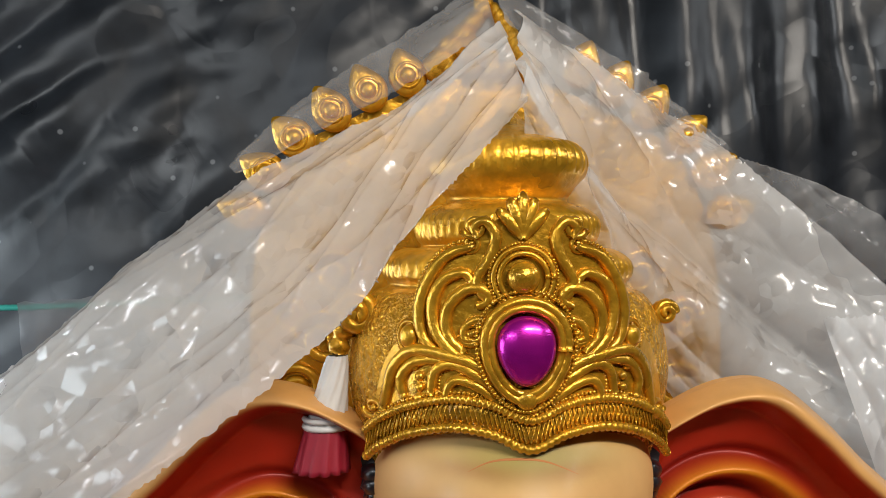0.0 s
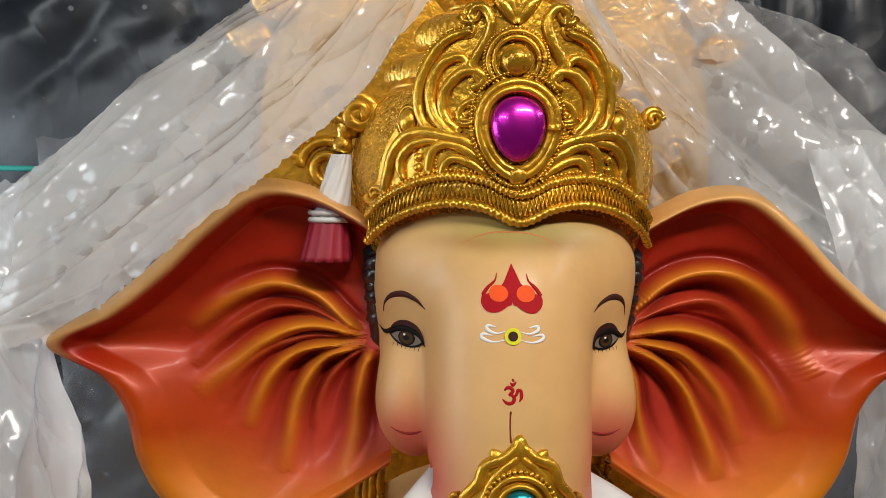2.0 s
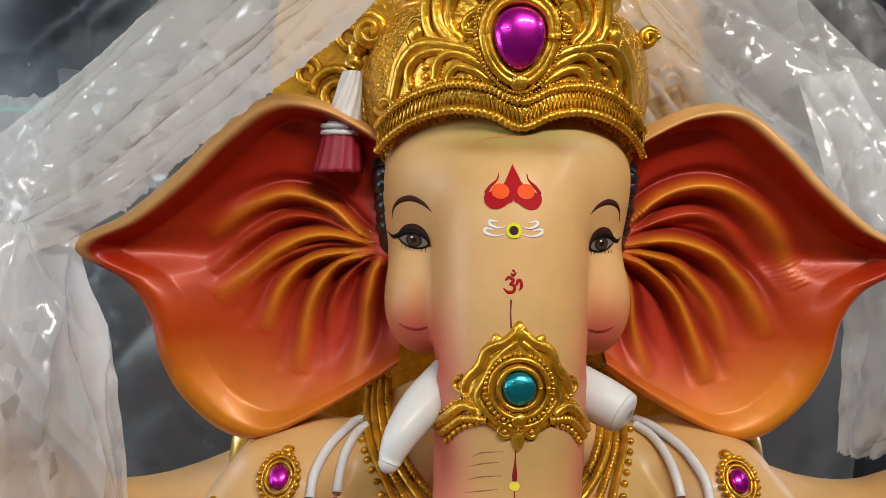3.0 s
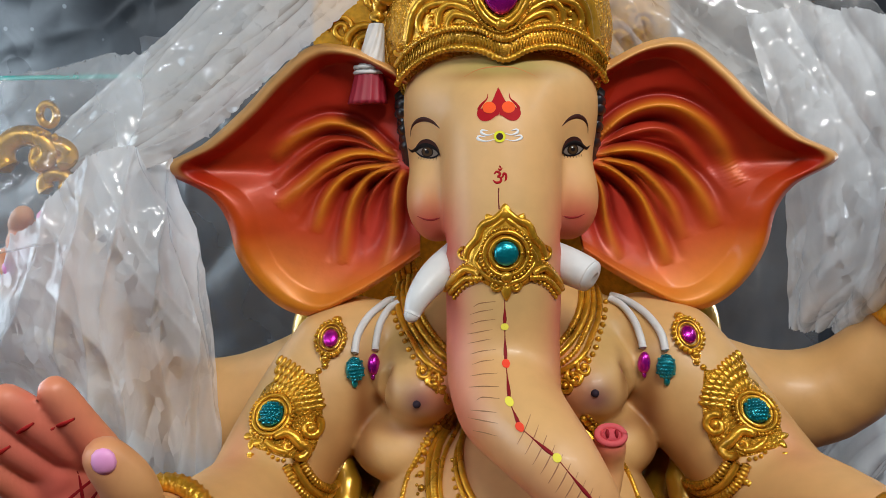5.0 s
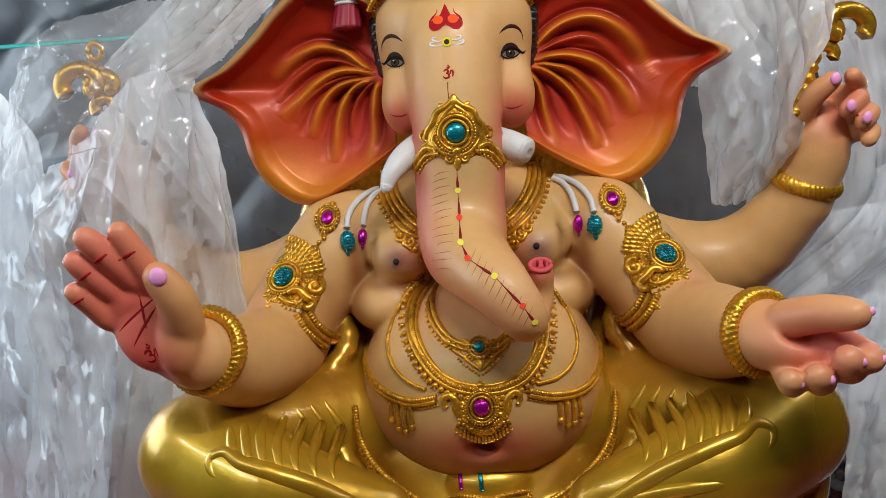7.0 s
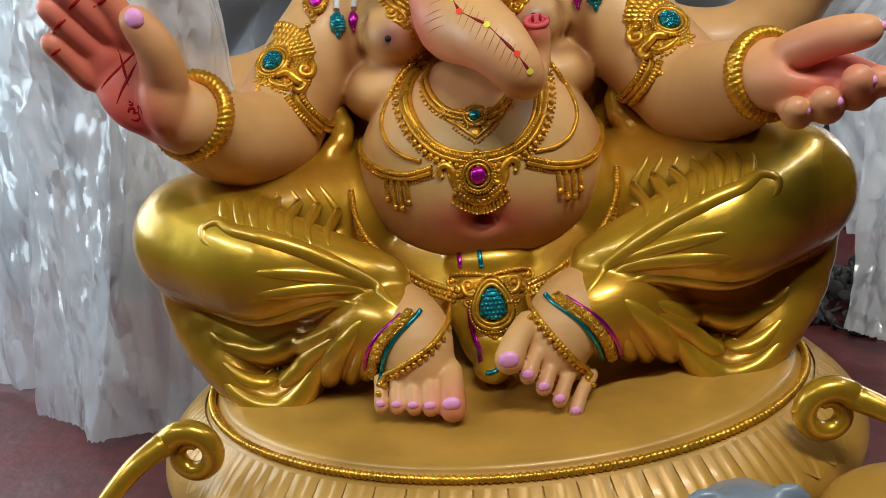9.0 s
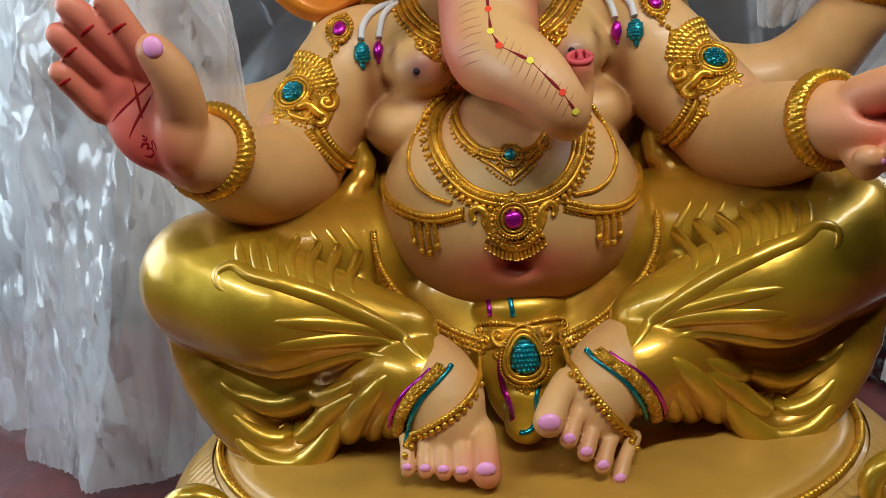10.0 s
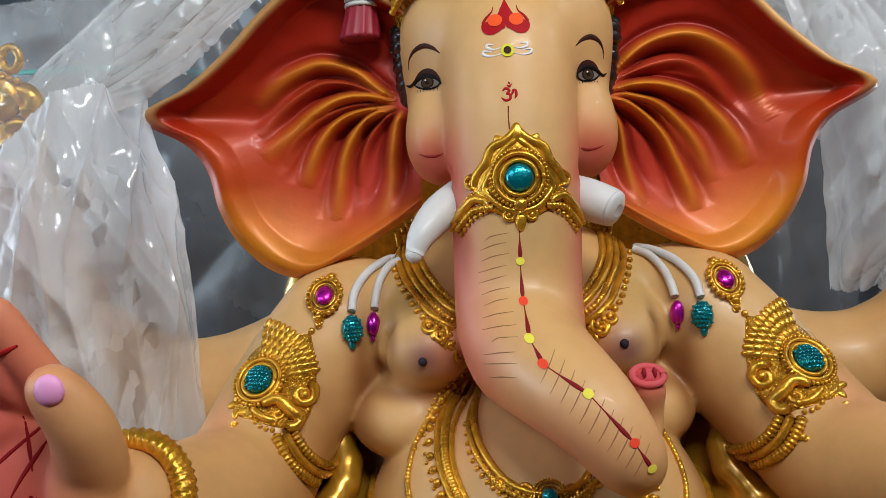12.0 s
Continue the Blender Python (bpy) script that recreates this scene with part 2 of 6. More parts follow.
def tube(clay, path, radius, mat, sides=8, flat=1.0, paint=None, out=(0, -1, 0)):
    """A closed round rod along a path; radius: one number or one for each place; flat: thickness over width."""
    p = np.asarray(path, float)
    n = len(p)
    r = np.broadcast_to(np.asarray(radius, float), (n,))
    d = np.gradient(p, axis=0)
    d /= np.linalg.norm(d, axis=1)[:, None] + 1e-9
    up = np.broadcast_to(np.asarray(out, float), (n, 3))
    side = np.cross(d, up)
    bad = np.linalg.norm(side, axis=1) < 0.05
    side[bad] = np.cross(d[bad], (0.3, 0.2, 0.9))
    side /= np.linalg.norm(side, axis=1)[:, None] + 1e-9
    up = np.cross(side, d)
    a = np.arange(sides) / sides * 2 * np.pi
    ring = p[:, None] + r[:, None, None] * (np.cos(a)[None, :, None] * side[:, None] + flat * np.sin(a)[None, :, None] * up[:, None])
    pts = np.concatenate((p[:1] - d[:1] * r[0] * 0.5, ring.reshape(-1, 3), p[-1:] + d[-1:] * r[-1] * 0.5))
    f = grid_faces(n, sides, wrap_v=True) + 1
    j = np.arange(sides)
    caps = np.concatenate((np.stack((np.zeros(sides, int), 1 + (j + 1) % sides, 1 + j), 1),
                           np.stack((np.full(sides, 1 + n * sides), 1 + (n - 1) * sides + j, 1 + (n - 1) * sides + (j + 1) % sides), 1)))
    k = clay.count
    col = None if paint is None else np.tile(paint, (len(pts), 1))
    clay.add(pts, f, mat, col)
    clay.tris.append(caps + k)
    clay.tm.append(np.full(len(caps), clay.slot(mat)))


_u, _v = np.meshgrid(np.linspace(0, np.pi, 7), np.arange(10) / 10 * 2 * np.pi, indexing="ij")
BALL = np.stack((np.sin(_u) * np.cos(_v), np.sin(_u) * np.sin(_v), np.cos(_u)), -1).reshape(-1, 3)
BALL_FACES = grid_faces(7, 10, wrap_v=True)


def ball(clay, at, r, mat, axes=None, paint=None):
    p = BALL * np.asarray(r, float)
    if axes is not None:
        p = p @ np.asarray(axes, float)
    clay.add(p + np.asarray(at, float), BALL_FACES, mat, None if paint is None else np.tile(paint, (len(p), 1)))


def dome(clay, at, axes, r, mat, power=1.0, taper=0.0):
    """A smooth cabochon: radii r = (across, along, height); axes rows: across, along, outwards. taper draws one end to a drop."""
    u, v = np.meshgrid(np.linspace(0, np.pi / 2, 9), np.arange(28) / 28 * 2 * np.pi, indexing="ij")
    a, b = np.sin(u) * np.cos(v), np.sin(u) * np.sin(v)
    a = a * (1 - taper * b)
    p = np.stack((a * r[0], b * r[1], np.cos(u) ** power * r[2]), -1).reshape(-1, 3) @ np.asarray(axes, float)
    clay.add(p + np.asarray(at, float), grid_faces(9, 28, wrap_v=True), mat)


class Field:
    """Rounded volumes that melt into each other, and the skin round them."""

    def __init__(self, low, high, step):
        self.low, self.step = np.array(low, float), step
        self.shape = tuple(int(math.ceil((h - a) / step)) + 1 for a, h in zip(low, high))
        self.prims = []

    def ell(self, c, r, k=0.03, turn=(0, 0, 0), cut=False):
        m = np.array(Euler([radians(a) for a in turn]).to_matrix())
        self.prims.append(("e", np.array(c, float), np.array(r, float), m, k, cut))

    def cap(self, a, b, ra, rb=None, k=0.02, cut=False):
        self.prims.append(("c", np.array(a, float), np.array(b, float), (ra, ra if rb is None else rb), k, cut))

    def limb(self, pts, radii, k=0.02, n=10, cut=False):
        p = spline([(*q, r) for q, r in zip(pts, radii)], n)
        for a, b in zip(p[:-1], p[1:]):
            self.cap(a[:3], b[:3], a[3], b[3], k if a is p[0] else min(k, 0.02), cut)

    def one(self, q, p):
        if q[0] == "e":
            d = (p - q[1]) @ q[3]
            k0 = np.sqrt(((d / q[2]) ** 2).sum(-1)) + 1e-6
            k1 = np.sqrt(((d / q[2] ** 2) ** 2).sum(-1)) + 1e-6
            return k0 * (k0 - 1) / k1
        a, b, (ra, rb) = q[1], q[2], q[3]
        ab = b - a
        t = np.clip(((p - a) @ ab) / (ab @ ab + 1e-12), 0, 1)
        return np.sqrt(((p - a - t[..., None] * ab) ** 2).sum(-1)) - (ra + t * (rb - ra))

    @staticmethod
    def melt(f, d, k, cut):
        if cut:
            h = np.maximum(k - np.abs(f + d), 0) / k
            return np.maximum(f, -d) + h * h * k / 4
        h = np.maximum(k - np.abs(f - d), 0) / k
        return np.minimum(f, d) - h * h * k / 4

    def value(self, p):
        f = np.full(p.shape[:-1], 0.25)
        for q in self.prims:
            f = self.melt(f, self.one(q, p), q[-2], q[-1])
        return f

    def skin(self):
        """Points and quads of the surface (naive surface nets)."""
        v = np.full(self.shape, 0.25, np.float32)
        ax = [self.low[k] + np.arange(self.shape[k]) * self.step for k in range(3)]
        for q in self.prims:
            if q[0] == "e":
                r = np.full(3, q[2].max())
                lo, hi = q[1] - r, q[1] + r
            else:
                r = max(q[3])
                lo, hi = np.minimum(q[1], q[2]) - r, np.maximum(q[1], q[2]) + r
            m = q[-2] + 3 * self.step
            s = tuple(slice(max(0, int((lo[k] - m - self.low[k]) / self.step)), max(0, int((hi[k] + m - self.low[k]) / self.step) + 2)) for k in range(3))
            g = np.stack(np.meshgrid(*(ax[k][s[k]] for k in range(3)), indexing="ij"), -1)
            if g.size:
                v[s] = self.melt(v[s], self.one(q, g), q[-2], q[-1])
        inside = v < 0
        n = [k - 1 for k in self.shape]
        corner = [(i, j, k) for i in (0, 1) for j in (0, 1) for k in (0, 1)]
        total = sum(inside[i:n[0] + i, j:n[1] + j, k:n[2] + k].astype(np.int8) for i, j, k in corner)
        cells = np.argwhere((total > 0) & (total < 8))
        where = -np.ones(n, np.int64)
        where[tuple(cells.T)] = np.arange(len(cells))
        acc, cnt = np.zeros((len(cells), 3)), np.zeros(len(cells))
        for a in corner:
            for k in range(3):
                if a[k]:
                    continue
                b = list(a)
                b[k] = 1
                va, vb = v[tuple((cells + a).T)], v[tuple((cells + b).T)]
                x = (va < 0) != (vb < 0)
                t = np.where(x, va / np.where(x, va - vb, 1), 0)
                q = np.array(a, float) + t[:, None] * (np.array(b) - np.array(a))
                acc += q * x[:, None]
                cnt += x
        pts = self.low + (cells + acc / cnt[:, None]) * self.step
        quads = []
        for k in range(3):
            lo = [slice(1, m) for m in n]
            lo[k] = slice(0, n[k])
            hi = list(lo)
            hi[k] = slice(1, n[k] + 1)
            a, b = inside[tuple(lo)], inside[tuple(hi)]
            base = np.array([1, 1, 1])
            base[k] = 0
            u, w = np.eye(3, dtype=int)[(k + 1) % 3], np.eye(3, dtype=int)[(k + 2) % 3]
            for mask, flip in ((a & ~b, False), (~a & b, True)):
                e = np.argwhere(mask) + base
                ring = [e - u - w, e - w, e, e - u]
                f = np.stack([where[tuple(r.T)] for r in ring], 1)
                quads.append(f[:, ::-1] if flip else f)
        return pts, np.concatenate(quads)

    def march(self, start, way, reach=1.2):
        """The places where rays from start along way first meet the surface."""
        p, w = np.array(start, float), np.asarray(way, float)
        w = np.broadcast_to(w / np.linalg.norm(w, axis=-1, keepdims=True), p.shape)
        for _ in range(36):
            d = self.value(p)
            p = p + w * (d * 0.9)[:, None]
            if np.abs(d).max() < 4e-4:
                break
        return p

    def normal(self, p):
        e = 0.003
        g = np.stack([self.value(p + e * k) - self.value(p - e * k) for k in np.eye(3)], -1)
        return g / (np.linalg.norm(g, axis=-1, keepdims=True) + 1e-9)


def drape(name, rows, mat, nu=90, nv=70, ripple=0.006, fold=0.008, folds=9, seed=0, down=True, tatter=0.010):
    """A limp sheet through a small lattice of places. Folds run down it (along the rows' order) or along its length; crumples and an uneven hem besides."""
    lat = np.asarray(rows, float)
    a = np.stack([spline(r, nu) for r in lat])
    g = np.stack([spline(a[:, i], nv) for i in range(nu)])
    du, dv = np.gradient(g, axis=0), np.gradient(g, axis=1)
    nrm = np.cross(du, dv)
    nrm /= np.linalg.norm(nrm, axis=-1, keepdims=True) + 1e-9
    u, v = np.meshgrid(np.linspace(0, 1, nu), np.linspace(0, 1, nv), indexing="ij")
    if not down:
        u, v = v, u
    rng = np.random.RandomState(seed)
    off = np.zeros_like(u)
    for s in range(4):
        ph, fr = rng.rand() * 6.28, folds * (0.5 + 0.45 * s) * (0.8 + 0.4 * rng.rand())
        w = np.sin(fr * u * 3.14 + ph + (1.3 + 0.5 * s) * np.sin(v * (1.5 + s) + ph * 2))
        off += fold / (1 + 0.8 * s) * (1 - 2 * np.abs(w) ** 0.7) * (0.45 + 0.55 * np.sin(2.2 * v + ph) ** 2)
    # straight creases that cross at random, in patches
    flat_pts = g.reshape(-1, 3)
    sway = np.array([noise.noise(Vector(p) * 3.5 + Vector((seed * 3.1, 0, 0))) for p in flat_pts]).reshape(nu, nv)
    patchy = np.array([noise.noise(Vector(p) * 6 + Vector((0, seed * 5.7, 0))) for p in flat_pts]).reshape(nu, nv)
    for s in range(9):
        d = rng.randn(3)
        d /= np.linalg.norm(d)
        wave = g @ d * (5 + 3.2 * s) + 0.9 * sway + rng.rand()
        tri = np.abs((wave % 1.0) * 2 - 1) - 0.5
        off += ripple * 1.5 / (1 + 0.42 * s) * tri * np.clip(0.35 + 2.2 * patchy * (-1) ** s, 0.05, 1)
    off += ripple * 0.8 * sway
    if tatter:
        for j in (0, nv - 1):
            g[:, j] += (tatter * (patchy[:, j] + 0.5 * rng.randn(nu) * 0.3))[:, None] * dv[:, j] / (np.linalg.norm(dv[:, j], axis=1)[:, None] + 1e-9)
    g = g + off[..., None] * nrm
    c = Clay()
    c.add(g.reshape(-1, 3), grid_faces(nu, nv), mat)
    return new(name, c.mesh(name))


# ---- the workshop round the statue ----
def room():
    c = Clay()
    xs, zs = np.linspace(-3.2, 3.2, 420), np.linspace(-0.02, 3.0, 200)
    X, Z = np.meshgrid(xs, zs, indexing="ij")
    Y = np.full_like(X, 1.72)
    for i in range(len(xs)):
        for j in range(len(zs)):
            x, z = xs[i], zs[j]
            w = min(1, max(0, (x + 0.1) / 0.5))
            hang = 0.035 * math.sin(15 * x + 2 * math.sin(4 * x) + 0.9 * z * x) + 0.014 * math.sin(41 * x + 2 * z) + 0.03 * abs(noise.noise((x * 9 + z * 2, 0.2, z * 0.8)))
            d, e = x * 0.75 + z * 0.66, z * 0.75 - x * 0.66
            sag = 0.07 * (0.4 - abs(noise.noise((d * 1.1, 0.5, e * 2.4)))) + 0.035 * (0.4 - abs(noise.noise((d * 2.2, 3.5, e * 6.5)))) + 0.007 * (0.4 - abs(noise.noise((d * 6, 9, e * 12))))
            Y[i, j] += hang * w + sag * (1 - 0.7 * w)
    c.add(np.stack((X, Y, Z), -1).reshape(-1, 3), grid_faces(len(xs), len(zs)), TARP)
    tagged(new("backdrop_tarpaulin", c.mesh("backdrop_tarpaulin")), "creased glossy black plastic tarpaulin hung as a backdrop", "tarpaulin", kind="structure")
    for name, quad in (("wall_west", ((-3.2, 1.9, 0), (-3.2, -3, 0), (-3.2, -3, 3), (-3.2, 1.9, 3))), ("wall_east", ((3.2, -3, 0), (3.2, 1.9, 0), (3.2, 1.9, 3), (3.2, -3, 3))),
                       ("wall_south", ((-3.2, -3, 0), (3.2, -3, 0), (3.2, -3, 3), (-3.2, -3, 3))), ("ceiling", ((-3.2, 1.9, 3), (3.2, 1.9, 3), (3.2, -3, 3), (-3.2, -3, 3)))):
        bm = bmesh.new()
        bm.faces.new([bm.verts.new(q) for q in quad])
        bmesh.ops.solidify(bm, geom=bm.faces[:], thickness=0.05)
        me = bpy.data.meshes.new(name)
        bm.to_mesh(me)
        bm.free()
        me.materials.append(PLASTER)
        tagged(new(name, me), "plain grey sheeting that closes the workshop", "wall" if "wall" in name else "ceiling", kind="structure")
    c = Clay()
    xs = np.linspace(-3.2, 3.2, 140)
    ys = np.linspace(-3, 2, 120)
    X, Y = np.meshgrid(xs, ys, indexing="ij")
    Z = np.array([[0.006 * noise.noise((x * 4, y * 4, 0)) + 0.004 * noise.noise((x * 13, y * 13, 0)) for y in ys] for x in xs]) - 0.008
    c.add(np.stack((X, Y, Z), -1).reshape(-1, 3), grid_faces(len(xs), len(ys)), MAROON)
    tagged(new("floor", c.mesh("floor")), "dull maroon sheet spread over the workshop floor", "floor", kind="structure")


PLASTER = material("grey_sheeting", (0.16, 0.165, 0.175), 0.8, grain=0.2, grain_size=8, bump=0.2, bump_size=12)
room()


# ---- the statue ----
SKIN_TONE = (0.68, 0.395, 0.150)


def build_body():
    f = Field((-0.76, 0.28, 0.14), (0.76, 0.98, 1.12), 0.0042)
    # head
    f.ell((0, 0.785, 0.985), (0.128, 0.115, 0.135), 0.03)
    f.ell((0, 0.748, 1.050), (0.122, 0.095, 0.085), 0.05)
    for s in (-1, 1):
        f.ell((0.086 * s, 0.722, 0.914), (0.040, 0.045, 0.054), 0.036)
    # trunk
    f.limb([(-0.003, 0.690, 1.02), (-0.004, 0.672, 0.945), (-0.004, 0.657, 0.87), (-0.004, 0.650, 0.80), (-0.006, 0.642, 0.740), (-0.006, 0.622, 0.700), (-0.003, 0.585, 0.678)],
           [0.066, 0.064, 0.064, 0.062, 0.060, 0.058, 0.052], 0.020, 24)
    f.limb([(-0.003, 0.585, 0.678), (0.020, 0.528, 0.663), (0.046, 0.482, 0.642), (0.072, 0.464, 0.608), (0.083, 0.484, 0.586)], [0.052, 0.043, 0.034, 0.0245, 0.016], 0.02, 18)
    # the tip curls back up
    f.limb([(0.083, 0.484, 0.586), (0.093, 0.516, 0.588), (0.104, 0.534, 0.614), (0.105, 0.530, 0.640), (0.105, 0.522, 0.655)], [0.019, 0.018, 0.0165, 0.0155, 0.0165], 0.008, 12)
    # chest, belly, shoulders
    first = len(f.prims)
    f.ell((0, 0.83, 0.66), (0.20, 0.11, 0.16), 0.03)
    f.ell((0.010, 0.705, 0.450), (0.203, 0.199, 0.176), 0.012)
    for s in (-1, 1):
        f.ell((0.134 * s, 0.752, 0.582), (0.080, 0.104, 0.058), 0.006)
        f.ell((0.205 * s, 0.785, 0.690), (0.085, 0.080, 0.085), 0.02)
        f.ell((0.110 * s, 0.755, 0.684), (0.078, 0.085, 0.052), 0.005)
        f.ell((0.112 * s, 0.697, 0.668), (0.050, 0.060, 0.046), 0.030)
        f.ell((0.085 * s, 0.785, 0.725), (0.090, 0.065, 0.050), 0.03)
        f.limb([(0.148 * s, 0.672, 0.712), (0.160 * s, 0.680, 0.676), (0.158 * s, 0.690, 0.645)], [0.0015, 0.006, 0.004], 0.008, 6, True)
    f.torso = f.prims[first:]
    first = len(f.prims)
    # front arms
    f.limb([(-0.225, 0.765, 0.685), (-0.285, 0.72, 0.60), (-0.325, 0.655, 0.525)], [0.080, 0.076, 0.074], 0.010, 7)
    f.limb([(0.23, 0.76, 0.685), (0.295, 0.71, 0.60), (0.345, 0.635, 0.53)], [0.082, 0.078, 0.074], 0.010, 7)
    f.arms = f.prims[first:]
    f.limb([(-0.325, 0.655, 0.525), (-0.35, 0.55, 0.54), (-0.375, 0.44, 0.585)], [0.074, 0.068, 0.050], 0.012, 7)
    f.limb([(0.345, 0.635, 0.53), (0.368, 0.54, 0.545), (0.386, 0.435, 0.57)], [0.074, 0.066, 0.046], 0.012, 7)
    # raised back arms
    for s in (-1, 1):
        f.limb([(0.22 * s, 0.86, 0.66), (0.38 * s, 0.88, 0.59), (0.50 * s, 0.86, 0.60), (0.58 * s, 0.80, 0.70)], [0.075, 0.075, 0.066, 0.050], 0.03, 10)
        f.limb([(0.58 * s, 0.80, 0.70), (0.598 * s, 0.775, 0.765), (0.605 * s, 0.768, 0.80)], [0.050, 0.044, 0.042], 0.03, 5)
        hand_back(f, s)
    hand_left(f)
    hand_right(f)
    feet(f)
    # creases
    for s in (-1, 1):
        f.limb([(0.058 * s, 0.645, 0.872), (0.085 * s, 0.662, 0.862), (0.118 * s, 0.70, 0.868)], [0.006, 0.009, 0.004], 0.010, 6, True)
    f.ell((0.008, 0.52, 0.395), (0.016, 0.03, 0.008), 0.03, (0, 0, 0), True)
    return f


def finger(f, pts, r0, r1):
    f.limb(pts, [r0 + (r1 - r0) * k / (len(pts) - 1) for k in range(len(pts))], 0.005, 9)


def hand_left(f):
    f.ell((-0.425, 0.420, 0.640), (0.056, 0.026, 0.076), 0.025, (0, -24, 0))
    f.ell((-0.440, 0.404, 0.618), (0.028, 0.020, 0.046), 0.012, (0, -30, 0))
    f.ell((-0.385, 0.398, 0.622), (0.031, 0.032, 0.056), 0.008, (0, 6, 0))
    f.ell((-0.458, 0.402, 0.676), (0.030, 0.018, 0.020), 0.012, (0, -40, 0))
    finger(f, [(-0.408, 0.408, 0.690), (-0.421, 0.386, 0.730), (-0.434, 0.368, 0.769)], 0.0180, 0.0145)
    finger(f, [(-0.434, 0.404, 0.698), (-0.452, 0.376, 0.734), (-0.472, 0.354, 0.766)], 0.0185, 0.0150)
    finger(f, [(-0.460, 0.402, 0.682), (-0.476, 0.378, 0.710), (-0.491, 0.358, 0.737)], 0.0175, 0.0145)
    finger(f, [(-0.478, 0.404, 0.650), (-0.490, 0.386, 0.675), (-0.501, 0.366, 0.697)], 0.0165, 0.0130)
    finger(f, [(-0.376, 0.392, 0.640), (-0.372, 0.366, 0.680), (-0.385, 0.352, 0.712)], 0.0280, 0.0190)


def hand_right(f):
    f.ell((0.415, 0.405, 0.566), (0.060, 0.054, 0.040), 0.025, (0, 0, -25))
    f.ell((0.425, 0.365, 0.584), (0.034, 0.020, 0.014), 0.020, (0, 0, -25), True)
    f.limb([(0.404, 0.392, 0.598), (0.436, 0.356, 0.612), (0.462, 0.328, 0.616)], [0.024, 0.022, 0.0185], 0.006, 9)
    finger(f, [(0.462, 0.388, 0.572), (0.487, 0.356, 0.556), (0.478, 0.324, 0.560)], 0.0190, 0.0165)
    finger(f, [(0.448, 0.382, 0.556), (0.462, 0.344, 0.544), (0.450, 0.318, 0.564)], 0.0195, 0.0175)
    finger(f, [(0.424, 0.384, 0.544), (0.428, 0.346, 0.530), (0.416, 0.322, 0.544)], 0.0185, 0.0160)
    finger(f, [(0.400, 0.392, 0.538), (0.398, 0.358, 0.524), (0.388, 0.334, 0.536)], 0.0170, 0.0145)


def hand_back(f, s):
    f.ell((0.590 * s, 0.768, 0.815), (0.046, 0.036, 0.062), 0.025, (0, 8 * s, 0))
    finger(f, [(0.560 * s, 0.755, 0.835), (0.572 * s, 0.722, 0.875), (0.597 * s, 0.707, 0.900)], 0.0200, 0.0145)
    finger(f, [(0.630 * s, 0.785, 0.870), (0.652 * s, 0.745, 0.885), (0.632 * s, 0.712, 0.905)], 0.0165, 0.0130)
    finger(f, [(0.630 * s, 0.785, 0.850), (0.652 * s, 0.735, 0.868), (0.620 * s, 0.703, 0.852)], 0.0170, 0.0140)
    finger(f, [(0.632 * s, 0.785, 0.825), (0.668 * s, 0.735, 0.845), (0.645 * s, 0.703, 0.830)], 0.0165, 0.0135)
    finger(f, [(0.625 * s, 0.785, 0.800), (0.668 * s, 0.735, 0.815), (0.655 * s, 0.706, 0.802)], 0.0150, 0.0125)


def feet(f):
    f.limb([(-0.135, 0.47, 0.275), (-0.105, 0.430, 0.250), (-0.094, 0.405, 0.215)], [0.052, 0.050, 0.034], 0.02, 7)
    f.ell((-0.096, 0.412, 0.200), (0.056, 0.034, 0.030), 0.02)
    for k in range(5):
        x, r = -0.050 - 0.0228 * k - (0.007 if k else 0), 0.0185 if k == 0 else 0.0122 - 0.0006 * k
        f.limb([(x - 0.004, 0.405, 0.208), (x - 0.001, 0.368 + 0.003 * k, 0.203), (x, 0.340 + 0.005 * k, 0.182)], [r * 0.92, r * 0.86, r], 0.0035, 8)
    f.limb([(0.150, 0.47, 0.275), (0.112, 0.430, 0.258), (0.088, 0.405, 0.225)], [0.052, 0.048, 0.034], 0.02, 7)
    f.ell((0.082, 0.410, 0.222), (0.058, 0.030, 0.030), 0.02, (0, 42, 0))
    for k in range(5):
        x, z = 0.029 + 0.0198 * k + (0.003 if k else 0), 0.249 - 0.0188 * k - (0.006 if k else 0)
        r = 0.0195 if k == 0 else 0.0122 - 0.0005 * k
        f.limb([(x + 0.030, 0.405, z + 0.020), (x + 0.012, 0.372, z + 0.010), (x, 0.350, z - 0.008)], [r * 0.92, r * 0.86, r], 0.0035, 8)


def sprayed(p, base, sprays):
    """Airbrushed paint: soft spots of colour (place, radii, colour, strength) over a base coat; some spots are painted
    shade.
    """
    c = np.tile(np.array(base, float), (len(p), 1))
    for at, r, rgb, k in sprays:
        w = k * np.exp(-(((p - np.array(at)) / np.array(r)) ** 2).sum(1))
        c += w[:, None] * (np.array(rgb) - c)
    return c


